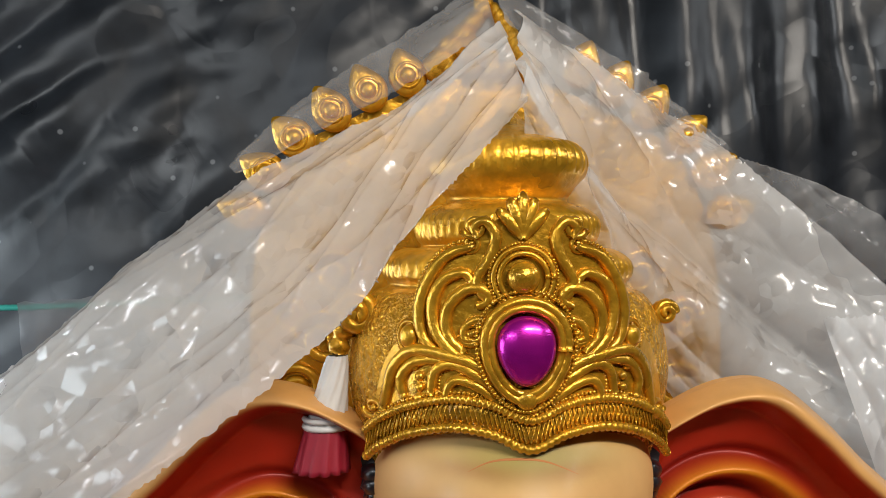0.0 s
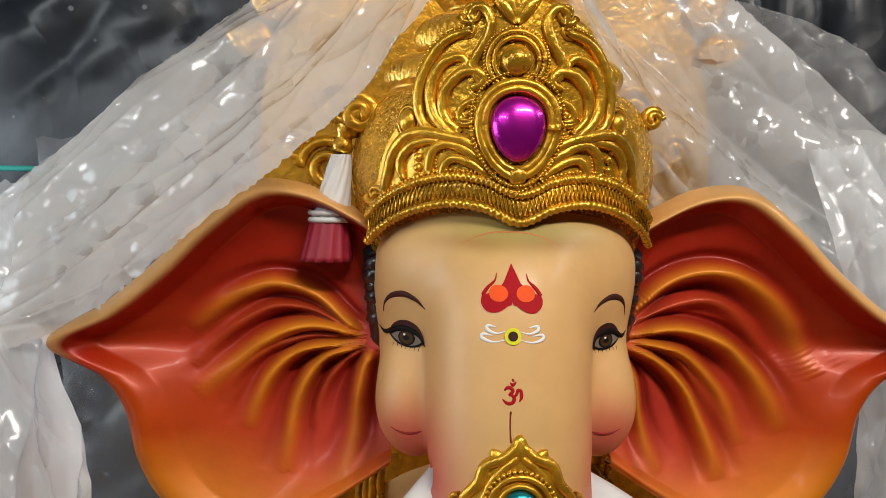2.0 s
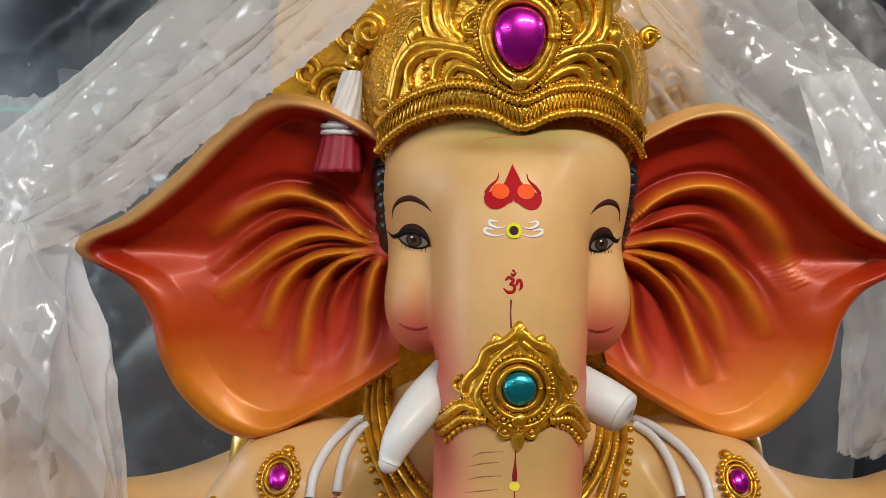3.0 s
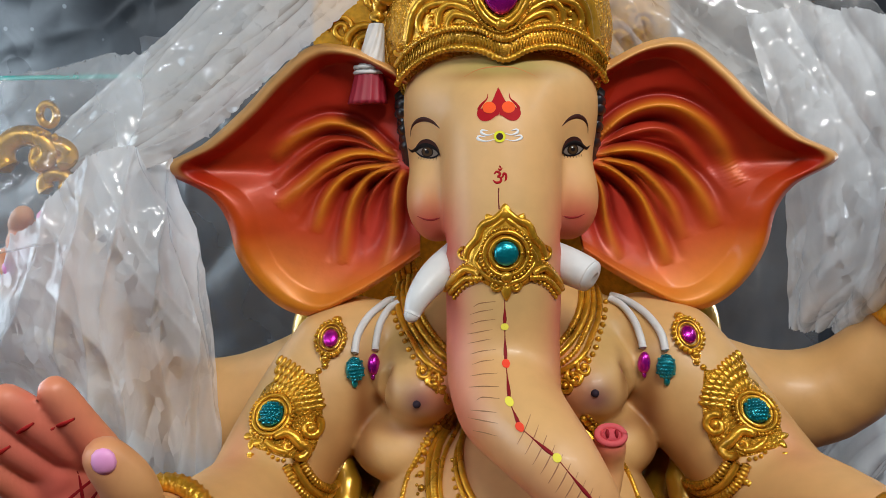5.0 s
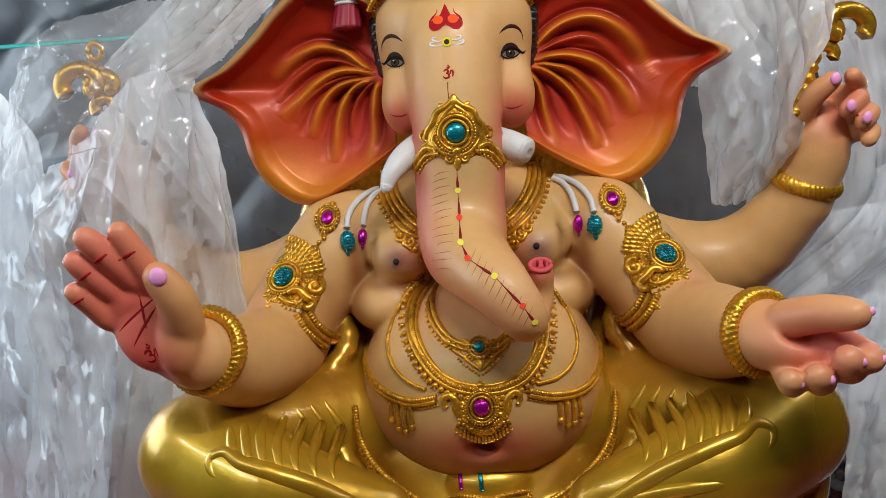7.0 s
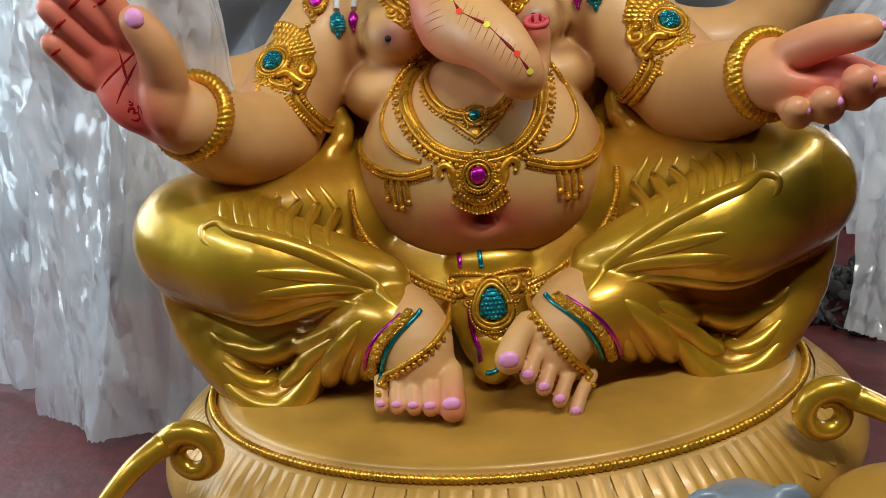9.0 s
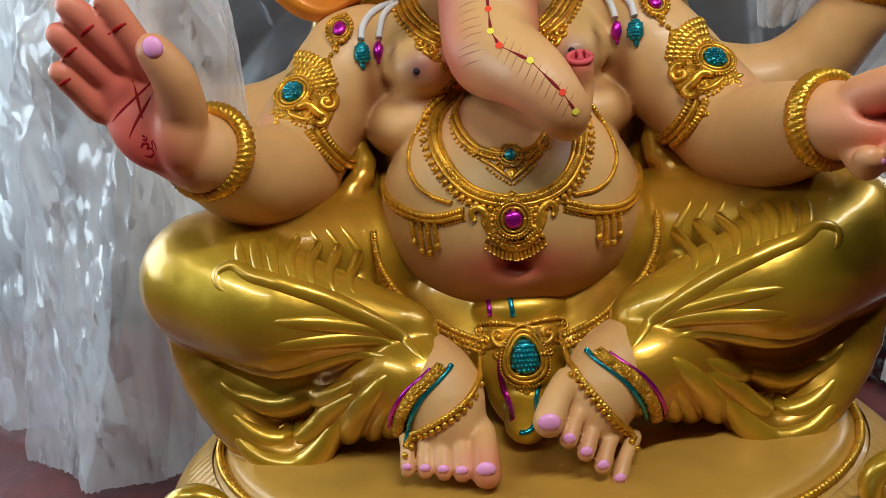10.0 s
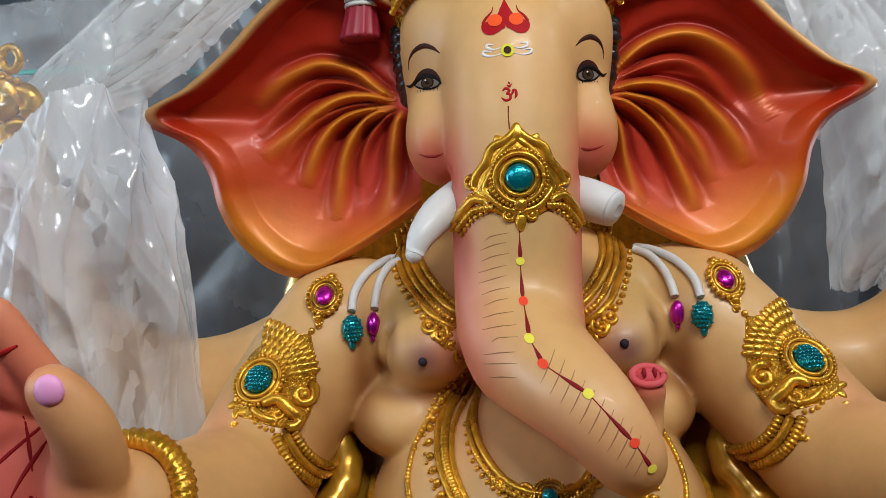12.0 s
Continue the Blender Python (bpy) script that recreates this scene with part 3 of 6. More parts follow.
def body_paint(p):
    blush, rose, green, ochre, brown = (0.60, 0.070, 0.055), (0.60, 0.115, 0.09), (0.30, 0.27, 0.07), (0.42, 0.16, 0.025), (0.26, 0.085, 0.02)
    s = []
    for k in (-1, 1):
        # cheeks, brow, chest; brown airbrushed round the breasts as painted shade
        s += [((0.100 * k, 0.66, 0.885), (0.046, 0.07, 0.036), blush, 0.95), ((0.085 * k, 0.66, 0.862), (0.040, 0.06, 0.016), (0.50, 0.025, 0.03), 0.95), ((0.068 * k, 0.65, 0.80), (0.014, 0.06, 0.06), (0.55, 0.05, 0.05), 0.85),
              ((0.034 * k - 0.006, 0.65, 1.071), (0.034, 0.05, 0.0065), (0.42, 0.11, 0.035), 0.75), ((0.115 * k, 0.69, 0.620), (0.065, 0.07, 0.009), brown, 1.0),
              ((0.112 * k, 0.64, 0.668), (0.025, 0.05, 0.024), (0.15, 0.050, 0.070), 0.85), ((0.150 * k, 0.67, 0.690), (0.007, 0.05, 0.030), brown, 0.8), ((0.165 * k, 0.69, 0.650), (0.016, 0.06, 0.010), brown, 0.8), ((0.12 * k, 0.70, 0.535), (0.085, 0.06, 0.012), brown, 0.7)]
        # folds of the armpits and flanks, shade sprayed in as brown; sides of the trunk
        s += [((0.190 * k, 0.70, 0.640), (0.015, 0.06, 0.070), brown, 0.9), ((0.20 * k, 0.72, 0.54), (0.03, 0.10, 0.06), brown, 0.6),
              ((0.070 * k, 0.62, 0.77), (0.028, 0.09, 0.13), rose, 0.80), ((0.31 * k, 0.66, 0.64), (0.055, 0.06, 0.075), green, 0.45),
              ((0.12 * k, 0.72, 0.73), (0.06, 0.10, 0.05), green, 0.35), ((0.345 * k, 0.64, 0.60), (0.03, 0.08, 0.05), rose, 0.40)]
        # arms and raised hands; ochre undersides, brown shade painted in the inner fold
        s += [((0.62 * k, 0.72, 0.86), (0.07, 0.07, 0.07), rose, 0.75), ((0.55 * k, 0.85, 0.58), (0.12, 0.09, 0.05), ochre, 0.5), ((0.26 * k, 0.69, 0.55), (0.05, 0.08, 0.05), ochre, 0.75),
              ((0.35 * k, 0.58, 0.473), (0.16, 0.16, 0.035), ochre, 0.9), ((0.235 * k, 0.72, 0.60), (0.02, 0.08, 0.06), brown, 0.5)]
    # forehead, trunk
    s += [((0, 0.64, 1.082), (0.11, 0.06, 0.018), green, 0.85), ((0, 0.6, 0.865), (0.050, 0.04, 0.055), (0.38, 0.28, 0.08), 0.55), ((0, 0.6, 0.80), (0.05, 0.05, 0.03), (0.42, 0.28, 0.11), 0.5),
          ((0.02, 0.5, 0.61), (0.08, 0.07, 0.045), rose, 0.75), ((-0.06, 0.57, 0.66), (0.04, 0.08, 0.06), rose, 0.7), ((0.106, 0.51, 0.665), (0.03, 0.03, 0.022), (0.60, 0.05, 0.08), 0.9)]
    # belly: red navel, green tint, ochre sprayed as shade along the underside
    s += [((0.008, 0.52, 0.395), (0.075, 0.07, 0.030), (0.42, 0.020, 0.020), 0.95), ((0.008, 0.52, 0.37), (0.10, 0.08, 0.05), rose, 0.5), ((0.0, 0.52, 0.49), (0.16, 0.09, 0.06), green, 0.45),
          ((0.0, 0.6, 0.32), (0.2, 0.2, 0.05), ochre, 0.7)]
    # palms, feet
    s += [((-0.445, 0.38, 0.65), (0.065, 0.06, 0.11), (0.78, 0.13, 0.11), 0.9), ((-0.47, 0.36, 0.74), (0.08, 0.06, 0.08), (0.76, 0.17, 0.13), 0.8), ((-0.425, 0.39, 0.59), (0.05, 0.05, 0.035), (0.66, 0.07, 0.06), 0.85),
          ((0.445, 0.37, 0.575), (0.085, 0.09, 0.06), (0.64, 0.14, 0.11), 0.95), ((-0.10, 0.34, 0.18), (0.09, 0.03, 0.025), (0.58, 0.17, 0.08), 0.65), ((0.07, 0.345, 0.20), (0.08, 0.03, 0.05), (0.58, 0.20, 0.10), 0.5),
          ((-0.05, 0.34, 0.19), (0.03, 0.04, 0.03), (0.58, 0.10, 0.06), 0.6)]
    return sprayed(p, SKIN_TONE, s)


ROBE_GOLD = (0.52, 0.30, 0.016)


def robe_paint(p):
    # shading put into the colour: amber in recesses and hem, lemon highlight on knees
    amber_shade, lemon_highlight = (0.40, 0.135, 0.010), (0.56, 0.38, 0.022)
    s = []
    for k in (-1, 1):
        s += [((0.21 * k, 0.42, 0.24), (0.07, 0.08, 0.07), amber_shade, 0.7), ((0.47 * k, 0.50, 0.34), (0.06, 0.10, 0.10), amber_shade, 0.6), ((0.30 * k, 0.45, 0.19), (0.12, 0.10, 0.035), amber_shade, 0.6),
              ((0.40 * k, 0.46, 0.41), (0.09, 0.10, 0.045), lemon_highlight, 0.9), ((0.33 * k, 0.60, 0.47), (0.14, 0.12, 0.03), amber_shade, 0.45), ((0.15 * k, 0.56, 0.33), (0.07, 0.08, 0.04), amber_shade, 0.6),
              ((0.24 * k, 0.72, 0.50), (0.06, 0.10, 0.06), amber_shade, 0.5)]
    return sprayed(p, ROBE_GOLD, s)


def build_cloth():
    f = Field((-0.62, 0.30, 0.13), (0.66, 1.0, 0.82), 0.0044)
    f.ell((0, 0.76, 0.30), (0.30, 0.19, 0.13), 0.05)

    for s, dx in ((-1, 0.0), (1, 0.022)):
        k = lambda x, y, z: (s * x + dx, y, z)
        f.limb([k(0.14, 0.76, 0.34), k(0.28, 0.68, 0.385), k(0.425, 0.545, 0.398)], [0.125, 0.110, 0.096], 0.06, 8)
        # the recessed layers below the shin and the swagged hem
        f.ell(k(0.31, 0.535, 0.225), (0.115, 0.045, 0.075), 0.03)
        f.limb([k(0.45, 0.565, 0.315), k(0.40, 0.530, 0.256), k(0.337, 0.512, 0.233), k(0.279, 0.508, 0.250), k(0.195, 0.500, 0.292)], [0.042, 0.034, 0.032, 0.028, 0.018], 0.010, 12)
        f.limb([k(0.465, 0.575, 0.330), k(0.432, 0.535, 0.245), k(0.388, 0.500, 0.185), k(0.345, 0.480, 0.156), k(0.298, 0.474, 0.156), k(0.262, 0.474, 0.200), k(0.220, 0.480, 0.258), k(0.155, 0.488, 0.305)],
               [0.052, 0.046, 0.036, 0.029, 0.028, 0.026, 0.022, 0.016], 0.010, 18)
        f.limb([k(0.215, 0.490, 0.235), k(0.165, 0.468, 0.264), k(0.128, 0.448, 0.262)], [0.062, 0.062, 0.060], 0.02, 5)
        # the full shin, which overhangs the layers below
        f.limb([k(0.425, 0.545, 0.396), k(0.315, 0.482, 0.362), k(0.235, 0.476, 0.348), k(0.142, 0.480, 0.324)], [0.096, 0.082, 0.058, 0.038], 0.012, 14)
        # folds down from the waist
        for q in range(4):
            f.limb([k(0.235 - 0.02 * q, 0.60 - 0.015 * q, 0.385 - 0.022 * q), k(0.18 - 0.015 * q, 0.55, 0.325 - 0.014 * q), k(0.10 - 0.01 * q, 0.535, 0.285 - 0.012 * q)], [0.010, 0.013, 0.008], 0.012, 7)
        # cloth beside the waist
        f.limb([k(0.255, 0.85, 0.62), k(0.235, 0.80, 0.52), k(0.20, 0.74, 0.45)], [0.040, 0.045, 0.04], 0.03, 6)
        f.limb([k(0.235, 0.74, 0.575), k(0.215, 0.70, 0.52), k(0.245, 0.655, 0.480)], [0.014, 0.018, 0.014], 0.012, 6)
        f.limb([k(0.270, 0.76, 0.56), k(0.25, 0.71, 0.505), k(0.28, 0.66, 0.475)], [0.014, 0.016, 0.012], 0.012, 6)
        f.limb([k(0.270, 0.86, 0.75), k(0.275, 0.85, 0.68), k(0.27, 0.84, 0.60)], [0.03, 0.035, 0.03], 0.02, 5)
        f.limb([k(0.245, 0.84, 0.76), k(0.25, 0.825, 0.68), k(0.25, 0.82, 0.60)], [0.012, 0.014, 0.012], 0.010, 5)
    # lap and the hanging middle panel
    f.ell((0.01, 0.68, 0.262), (0.20, 0.14, 0.066), 0.04)
    f.ell((0.010, 0.572, 0.318), (0.062, 0.03, 0.026), 0.012)
    f.ell((0.006, 0.552, 0.240), (0.058, 0.035, 0.095), 0.03, (-22, 0, 0))
    f.ell((0.006, 0.470, 0.185), (0.030, 0.050, 0.022), 0.03)
    return f


def crown_shell(clay):
    prof = [(0.118, 1.035), (0.137, 1.050), (0.148, 1.085), (0.155, 1.12), (0.156, 1.145), (0.150, 1.18), (0.135, 1.205), (0.118, 1.215), (0.122, 1.225), (0.120, 1.240), (0.104, 1.250),
            (0.085, 1.252), (0.090, 1.262), (0.090, 1.280), (0.078, 1.290), (0.060, 1.296), (0.066, 1.306), (0.078, 1.322), (0.080, 1.338), (0.070, 1.352), (0.042, 1.362), (0.020, 1.374), (0.004, 1.392)]
    p = spline(prof, 110)
    a = np.arange(240) / 240 * 2 * np.pi
    depth = 0.86
    z = p[:, None, 1]
    flute = -0.0032 * np.clip(1.6 - np.abs(z - 1.342) / 0.014, 0, 1) * np.exp(-(np.sin(18 * a) / 0.22) ** 2) + 0.0016 * np.sin(60 * a) * (np.clip(1 - np.abs(z - 1.272) / 0.012, 0, 1) + np.clip(1 - np.abs(z - 1.232) / 0.010, 0, 1))
    r = p[:, None, 0] + flute
    g = np.stack((r * np.cos(a), 0.80 + depth * r * np.sin(a), np.broadcast_to(z, r.shape)), -1)
    k = int(np.argmax(p[:, 1] > 1.21))
    f = grid_faces(len(p), 240, wrap_v=True)
    low = f[:, 0] // 240 < k
    clay.add(g.reshape(-1, 3), f[low], STIPPLE)
    clay.add(g.reshape(-1, 3), f[~low], GOLD)


# ribs of the ears: height, half width, gilding, course from the root outwards
LEFT_RIBS = (
    (0.9, 0.0100, 0.9, ((0.140, 0.970), (0.160, 0.984), (0.191, 1.009), (0.229, 1.019), (0.261, 1.010), (0.290, 0.993), (0.316, 0.970))),
    (0.7, 0.0080, 0.1, ((0.140, 0.966), (0.187, 0.990), (0.229, 0.996), (0.265, 0.979), (0.294, 0.955), (0.313, 0.932))),
    (1.1, 0.0095, 1.0, ((0.138, 0.966), (0.174, 0.976), (0.207, 0.975), (0.241, 0.960), (0.274, 0.935), (0.310, 0.905))),
    (0.6, 0.0070, 0.1, ((0.150, 0.964), (0.190, 0.966), (0.224, 0.956), (0.265, 0.931), (0.284, 0.894))),
    (1.0, 0.0085, 1.0, ((0.138, 0.962), (0.187, 0.956), (0.216, 0.944), (0.237, 0.922), (0.250, 0.895), (0.259, 0.866))),
    (1.1, 0.0090, 1.0, ((0.136, 0.960), (0.174, 0.948), (0.195, 0.927), (0.209, 0.897), (0.216, 0.860), (0.221, 0.822))),
    (0.7, 0.0065, 0.1, ((0.138, 0.957), (0.165, 0.936), (0.184, 0.906), (0.194, 0.865))),
    (1.0, 0.0090, 0.9, ((0.130, 0.955), (0.140, 0.936), (0.146, 0.902), (0.150, 0.863), (0.166, 0.815))),
)
RIGHT_RIBS = (
    (1.0, 0.0110, 0.9, ((0.122, 0.980), (0.163, 1.018), (0.202, 1.034), (0.240, 1.032), (0.276, 1.011), (0.306, 0.978), (0.334, 0.925))),
    (0.5, 0.0080, 0.1, ((0.125, 0.976), (0.175, 0.998), (0.220, 1.004), (0.256, 0.985), (0.285, 0.945))),
    (1.1, 0.0100, 1.0, ((0.122, 0.968), (0.169, 0.976), (0.204, 0.972), (0.237, 0.958), (0.266, 0.931), (0.284, 0.903), (0.299, 0.866))),
    (0.9, 0.0085, 0.9, ((0.130, 0.964), (0.160, 0.960), (0.190, 0.949), (0.216, 0.928), (0.240, 0.897), (0.258, 0.850))),
    (0.6, 0.0065, 0.1, ((0.150, 0.958), (0.182, 0.946), (0.203, 0.923), (0.220, 0.895), (0.230, 0.858))),
    (1.1, 0.0090, 1.0, ((0.122, 0.962), (0.160, 0.944), (0.191, 0.915), (0.211, 0.878), (0.226, 0.842), (0.233, 0.815))),
    (0.9, 0.0085, 0.9, ((0.118, 0.955), (0.136, 0.925), (0.144, 0.886), (0.153, 0.856), (0.166, 0.825))),
)


def ear(clay, s):
    """One broad fan-shaped ear: a dished leaf with ribs that sweep out from its root."""
    root = np.array((0.108, 0.955))
    edge = [(0.110, 1.070), (0.155, 1.100), (0.205, 1.122), (0.255, 1.122), (0.305, 1.085), (0.350, 1.040), (0.405, 0.995), (0.462, 0.962), (0.405, 0.925), (0.380, 0.890), (0.368, 0.840), (0.345, 0.798), (0.305, 0.762), (0.262, 0.752), (0.215, 0.772), (0.165, 0.800), (0.112, 0.835)]
    nt, nr = 280, 130
    o = spline(edge, nt)
    r = np.linspace(0, 1, nr)
    ti = np.linspace(0, 1, nt)
    T, R = np.meshgrid(ti, r, indexing="ij")
    P = root + R[..., None] * (o[:, None] - root)
    y = 0.755 + 0.040 * np.sin(np.pi * np.minimum(R * 1.05, 1)) * (0.6 + 0.4 * np.sin(np.pi * T)) - 0.005 * R
    # ribs that fan out from the root, each a rounded ridge between two grooves
    ridge, groove, gilt = np.zeros_like(T), np.zeros_like(T), np.zeros_like(T)
    for tall, wide, shine, pts in (LEFT_RIBS if s < 0 else RIGHT_RIBS):
        c = spline(pts, 70)
        gap = np.linalg.norm(P[:, :, None] - c, axis=-1)
        k = gap.argmin(-1)
        d = gap.min(-1)
        t = k / 69
        fade = np.clip(t / 0.12, 0, 1) * np.clip((1 - t) / 0.55, 0, 1) ** 0.8
        w = wide * (0.55 + 0.6 * t)
        ridge = np.maximum(ridge, tall * fade * np.exp(-(d / w) ** 2))
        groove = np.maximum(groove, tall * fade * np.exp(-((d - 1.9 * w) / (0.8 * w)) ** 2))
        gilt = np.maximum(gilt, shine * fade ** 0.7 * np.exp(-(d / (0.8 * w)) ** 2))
    y = y - 0.017 * ridge + 0.007 * groove * (1 - np.clip(ridge, 0, 1))
    # a rolled rim along the top
    top = np.clip((0.50 - T) / 0.10, 0, 1)
    rim = np.clip((R - 0.90) / 0.10, 0, 1)
    y = y - 0.020 * np.sin(np.pi * np.clip((R - 0.84) / 0.16, 0, 1)) * (0.3 + 0.7 * top) + 0.02 * rim ** 2
    front = np.stack((s * P[..., 0], y, P[..., 1]), -1)
    back = np.stack((s * P[..., 0], y + 0.014 + 0.02 * (1 - R), P[..., 1]), -1)
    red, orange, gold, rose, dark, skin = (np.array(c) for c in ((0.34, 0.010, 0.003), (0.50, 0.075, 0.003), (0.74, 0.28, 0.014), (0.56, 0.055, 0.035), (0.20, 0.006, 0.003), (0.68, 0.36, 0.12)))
    low = np.clip((1.03 - P[..., 1]) / 0.24, 0, 1)[..., None]
    outer = np.clip(R * 1.3 - 0.3, 0, 1)[..., None]
    col = red + (orange - red) * np.clip(0.10 + low * (0.2 + 1.0 * outer), 0, 1)
    col = col + (gold - col) * np.clip((low - 0.66) / 0.34, 0, 1) * np.clip(outer * 1.2, 0, 1)
    inner = np.clip((T - 0.62) / 0.3, 0, 1)[..., None] * np.clip(1.25 - R[..., None], 0, 1)
    col = col + (rose - col) * np.clip(0.45 * (1 - outer) * (T[..., None] > 0.1) + inner, 0, 0.9)
    # shadow between the ribs put into the colour as dark red, then gilded crests
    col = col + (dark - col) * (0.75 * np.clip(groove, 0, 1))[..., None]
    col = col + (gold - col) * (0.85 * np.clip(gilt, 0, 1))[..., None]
    edge_red = (np.clip((R - 0.80) / 0.08, 0, 1) * np.clip((0.50 - T) / 0.04, 0, 1))[..., None]
    col = col + (red - col) * edge_red * 0.8
    w = (np.clip((R - 0.885 - 0.05 * T) / 0.02, 0, 1) * np.clip((0.47 - T) / 0.04, 0, 1))[..., None]
    col = col + (skin - col) * w
    f = grid_faces(nt, nr)
    if s > 0:
        f = f[:, ::-1]
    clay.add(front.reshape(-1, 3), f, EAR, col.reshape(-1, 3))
    clay.add(back.reshape(-1, 3), f[:, ::-1], SKIN, np.tile(skin, (nt * nr, 1)))
    e = np.stack((front[:, -1], back[:, -1]), 1)
    clay.add(e.reshape(-1, 3), grid_faces(nt, 2) if s < 0 else grid_faces(nt, 2)[:, ::-1], SKIN, np.tile(skin, (nt * 2, 1)))


statue = Clay()
body = build_body()
_p, _f = body.skin()
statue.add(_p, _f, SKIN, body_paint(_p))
cloth = build_cloth()
_p, _f = cloth.skin()
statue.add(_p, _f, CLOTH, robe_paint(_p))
crown_shell(statue)
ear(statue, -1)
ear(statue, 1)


# ---- raised ornament and painted marks on the statue ----
PAINT = material("hand_painted_marks", (0.5, 0.5, 0.5), 0.6, grain=0.05, paint="paint")
PAINT.node_tree.nodes["Principled BSDF"].inputs["Specular IOR Level"].default_value = 0.12
torso = Field((0, 0, 0), (1, 1, 1), 1)
torso.prims = body.torso
upper_arms = Field((0, 0, 0), (1, 1, 1), 1)
upper_arms.prims = body.arms


def near(field, low, high):
    """The volumes of a field that reach over a stretch of the front view."""
    part_field = Field((0, 0, 0), (1, 1, 1), 1)
    for q in field.prims:
        if q[0] == "e":
            c, r = q[1], q[2].max()
            a, b = c - r, c + r
        else:
            a, b = np.minimum(q[1], q[2]) - max(q[3]), np.maximum(q[1], q[2]) + max(q[3])
        m = q[-2] + 0.012
        if a[0] - m < high[0] and b[0] + m > low[0] and a[2] - m < high[1] and b[2] + m > low[1]:
            part_field.prims.append(q)
    return part_field


def onto(whole, start=0.25):
    """A surface to lay ornament on, seen from the front: takes (x, z) places, gives points and normals."""
    def lay(xz):
        xz = np.asarray(xz, float)
        field = near(whole, xz.min(0), xz.max(0))
        p = field.march(np.stack((xz[:, 0], np.full(len(xz), start), xz[:, 1]), 1), (0, 1, 0))
        p[:, 1] = np.minimum(p[:, 1], 0.88)  # what passes the surface ends behind the neck
        return p, field.normal(p)
    return lay


def diadem_face(xz):
    xz = np.asarray(xz, float)
    q = np.clip(1 - (xz[:, 0] / 0.155) ** 2, 0.02, 1)
    p = np.stack((xz[:, 0], 0.80 - 0.148 * np.sqrt(q), xz[:, 1]), 1)
    n = np.stack((xz[:, 0] / 0.155 ** 2, -np.sqrt(q) / 0.148, np.zeros(len(xz))), 1)
    return p, n / np.linalg.norm(n, axis=1)[:, None]


dressed = Field((0, 0, 0), (1, 1, 1), 1)
dressed.prims = body.prims + cloth.prims
FRONT, CHEST, ROBE, DRESSED, ARM = onto(body), onto(torso, 0.35), onto(cloth), onto(dressed), onto(upper_arms, 0.35)


def line(face, pts, r, mat=GOLD, lift=0.3, n=0, ribs=0.0, ends=1.0, sides=8, flat=1.0, paint=None):
    """A moulded rod laid along (x, z) places; ribs: pitch of a rope's twist; ends: how far it thins at its ends."""
    c = spline(pts, max(12, 6 * len(pts)))
    c = even(c, n if n else (ribs / 5 if ribs else max(0.0022, r * 0.8)))
    p, nr = face(c)
    s = np.concatenate(([0], np.cumsum(np.linalg.norm(np.diff(p, axis=0), axis=1))))
    t = s / (s[-1] + 1e-9)
    rad = r * (ends + (1 - ends) * np.sin(np.pi * t) ** 0.6)
    if ribs:
        rad = rad * (1 + 0.16 * np.sin(2 * np.pi * s / ribs))
    tube(statue, p + nr * (lift * r), rad, mat, sides, flat, paint, nr)


def beads(face, pts, r, step, mat=GOLD, lift=0.4, tall=1.0):
    c = even(spline(pts, max(14, 7 * len(pts))), step)
    p, nr = face(c)
    for q, m in zip(p, nr):
        ball(statue, q + m * r * lift, (r, r, r * tall), mat)


def frame_at(face, at):
    p, n = face([at])
    n = n[0]
    a = np.cross((0, 0, 1), n)
    a = -a / (np.linalg.norm(a) + 1e-9)
    b = np.cross(n, a)
    if b[2] < 0:
        a, b = -a, -b
    return p[0], np.array((a, b, n))


def gem(face, at, rx, rz, h, mat, taper=0.0, rings=(1.25,), bead=0.0, lift=0.002, knobs=False, tilt=0.0):
    p, ax = frame_at(face, at)
    if tilt:
        c, s = math.cos(radians(tilt)), math.sin(radians(tilt))
        ax = np.array((c * ax[0] + s * ax[1], c * ax[1] - s * ax[0], ax[2]))
    p = p + ax[2] * lift
    a = np.arange(49) / 48 * 2 * np.pi
    dome(statue, p, ax, (rx, rz, h), mat, 0.8, taper)
    if knobs:
        for i in range(-3, 4):
            for j in range(-3, 4):
                u, v = (i + 0.5 * (j % 2)) / 3.7, j / 3.7
                if u * u + v * v < 0.95:
                    q = math.sqrt(max(0, 1 - u * u - v * v))
                    ball(statue, p + ax[0] * rx * u * (1 - taper * v) + ax[1] * rz * v + ax[2] * h * q ** 0.8, rx * 0.15, mat)
    for k in rings:
        ring = p + (np.cos(a) * (1 - taper * np.sin(a)))[:, None] * ax[0] * rx * k + np.sin(a)[:, None] * ax[1] * rz * k
        tube(statue, ring, min(rx, rz) * 0.17, GOLD, 8, 1.0, None, ax[2])
    if bead:
        k = rings[-1] + 0.28
        n = int(2 * math.pi * max(rx, rz) * k / (bead * 2.1))
        for i in range(n):
            t = i / n * 2 * math.pi
            ball(statue, p + ax[0] * rx * k * math.cos(t) * (1 - taper * math.sin(t)) + ax[1] * rz * k * math.sin(t), bead, GOLD)


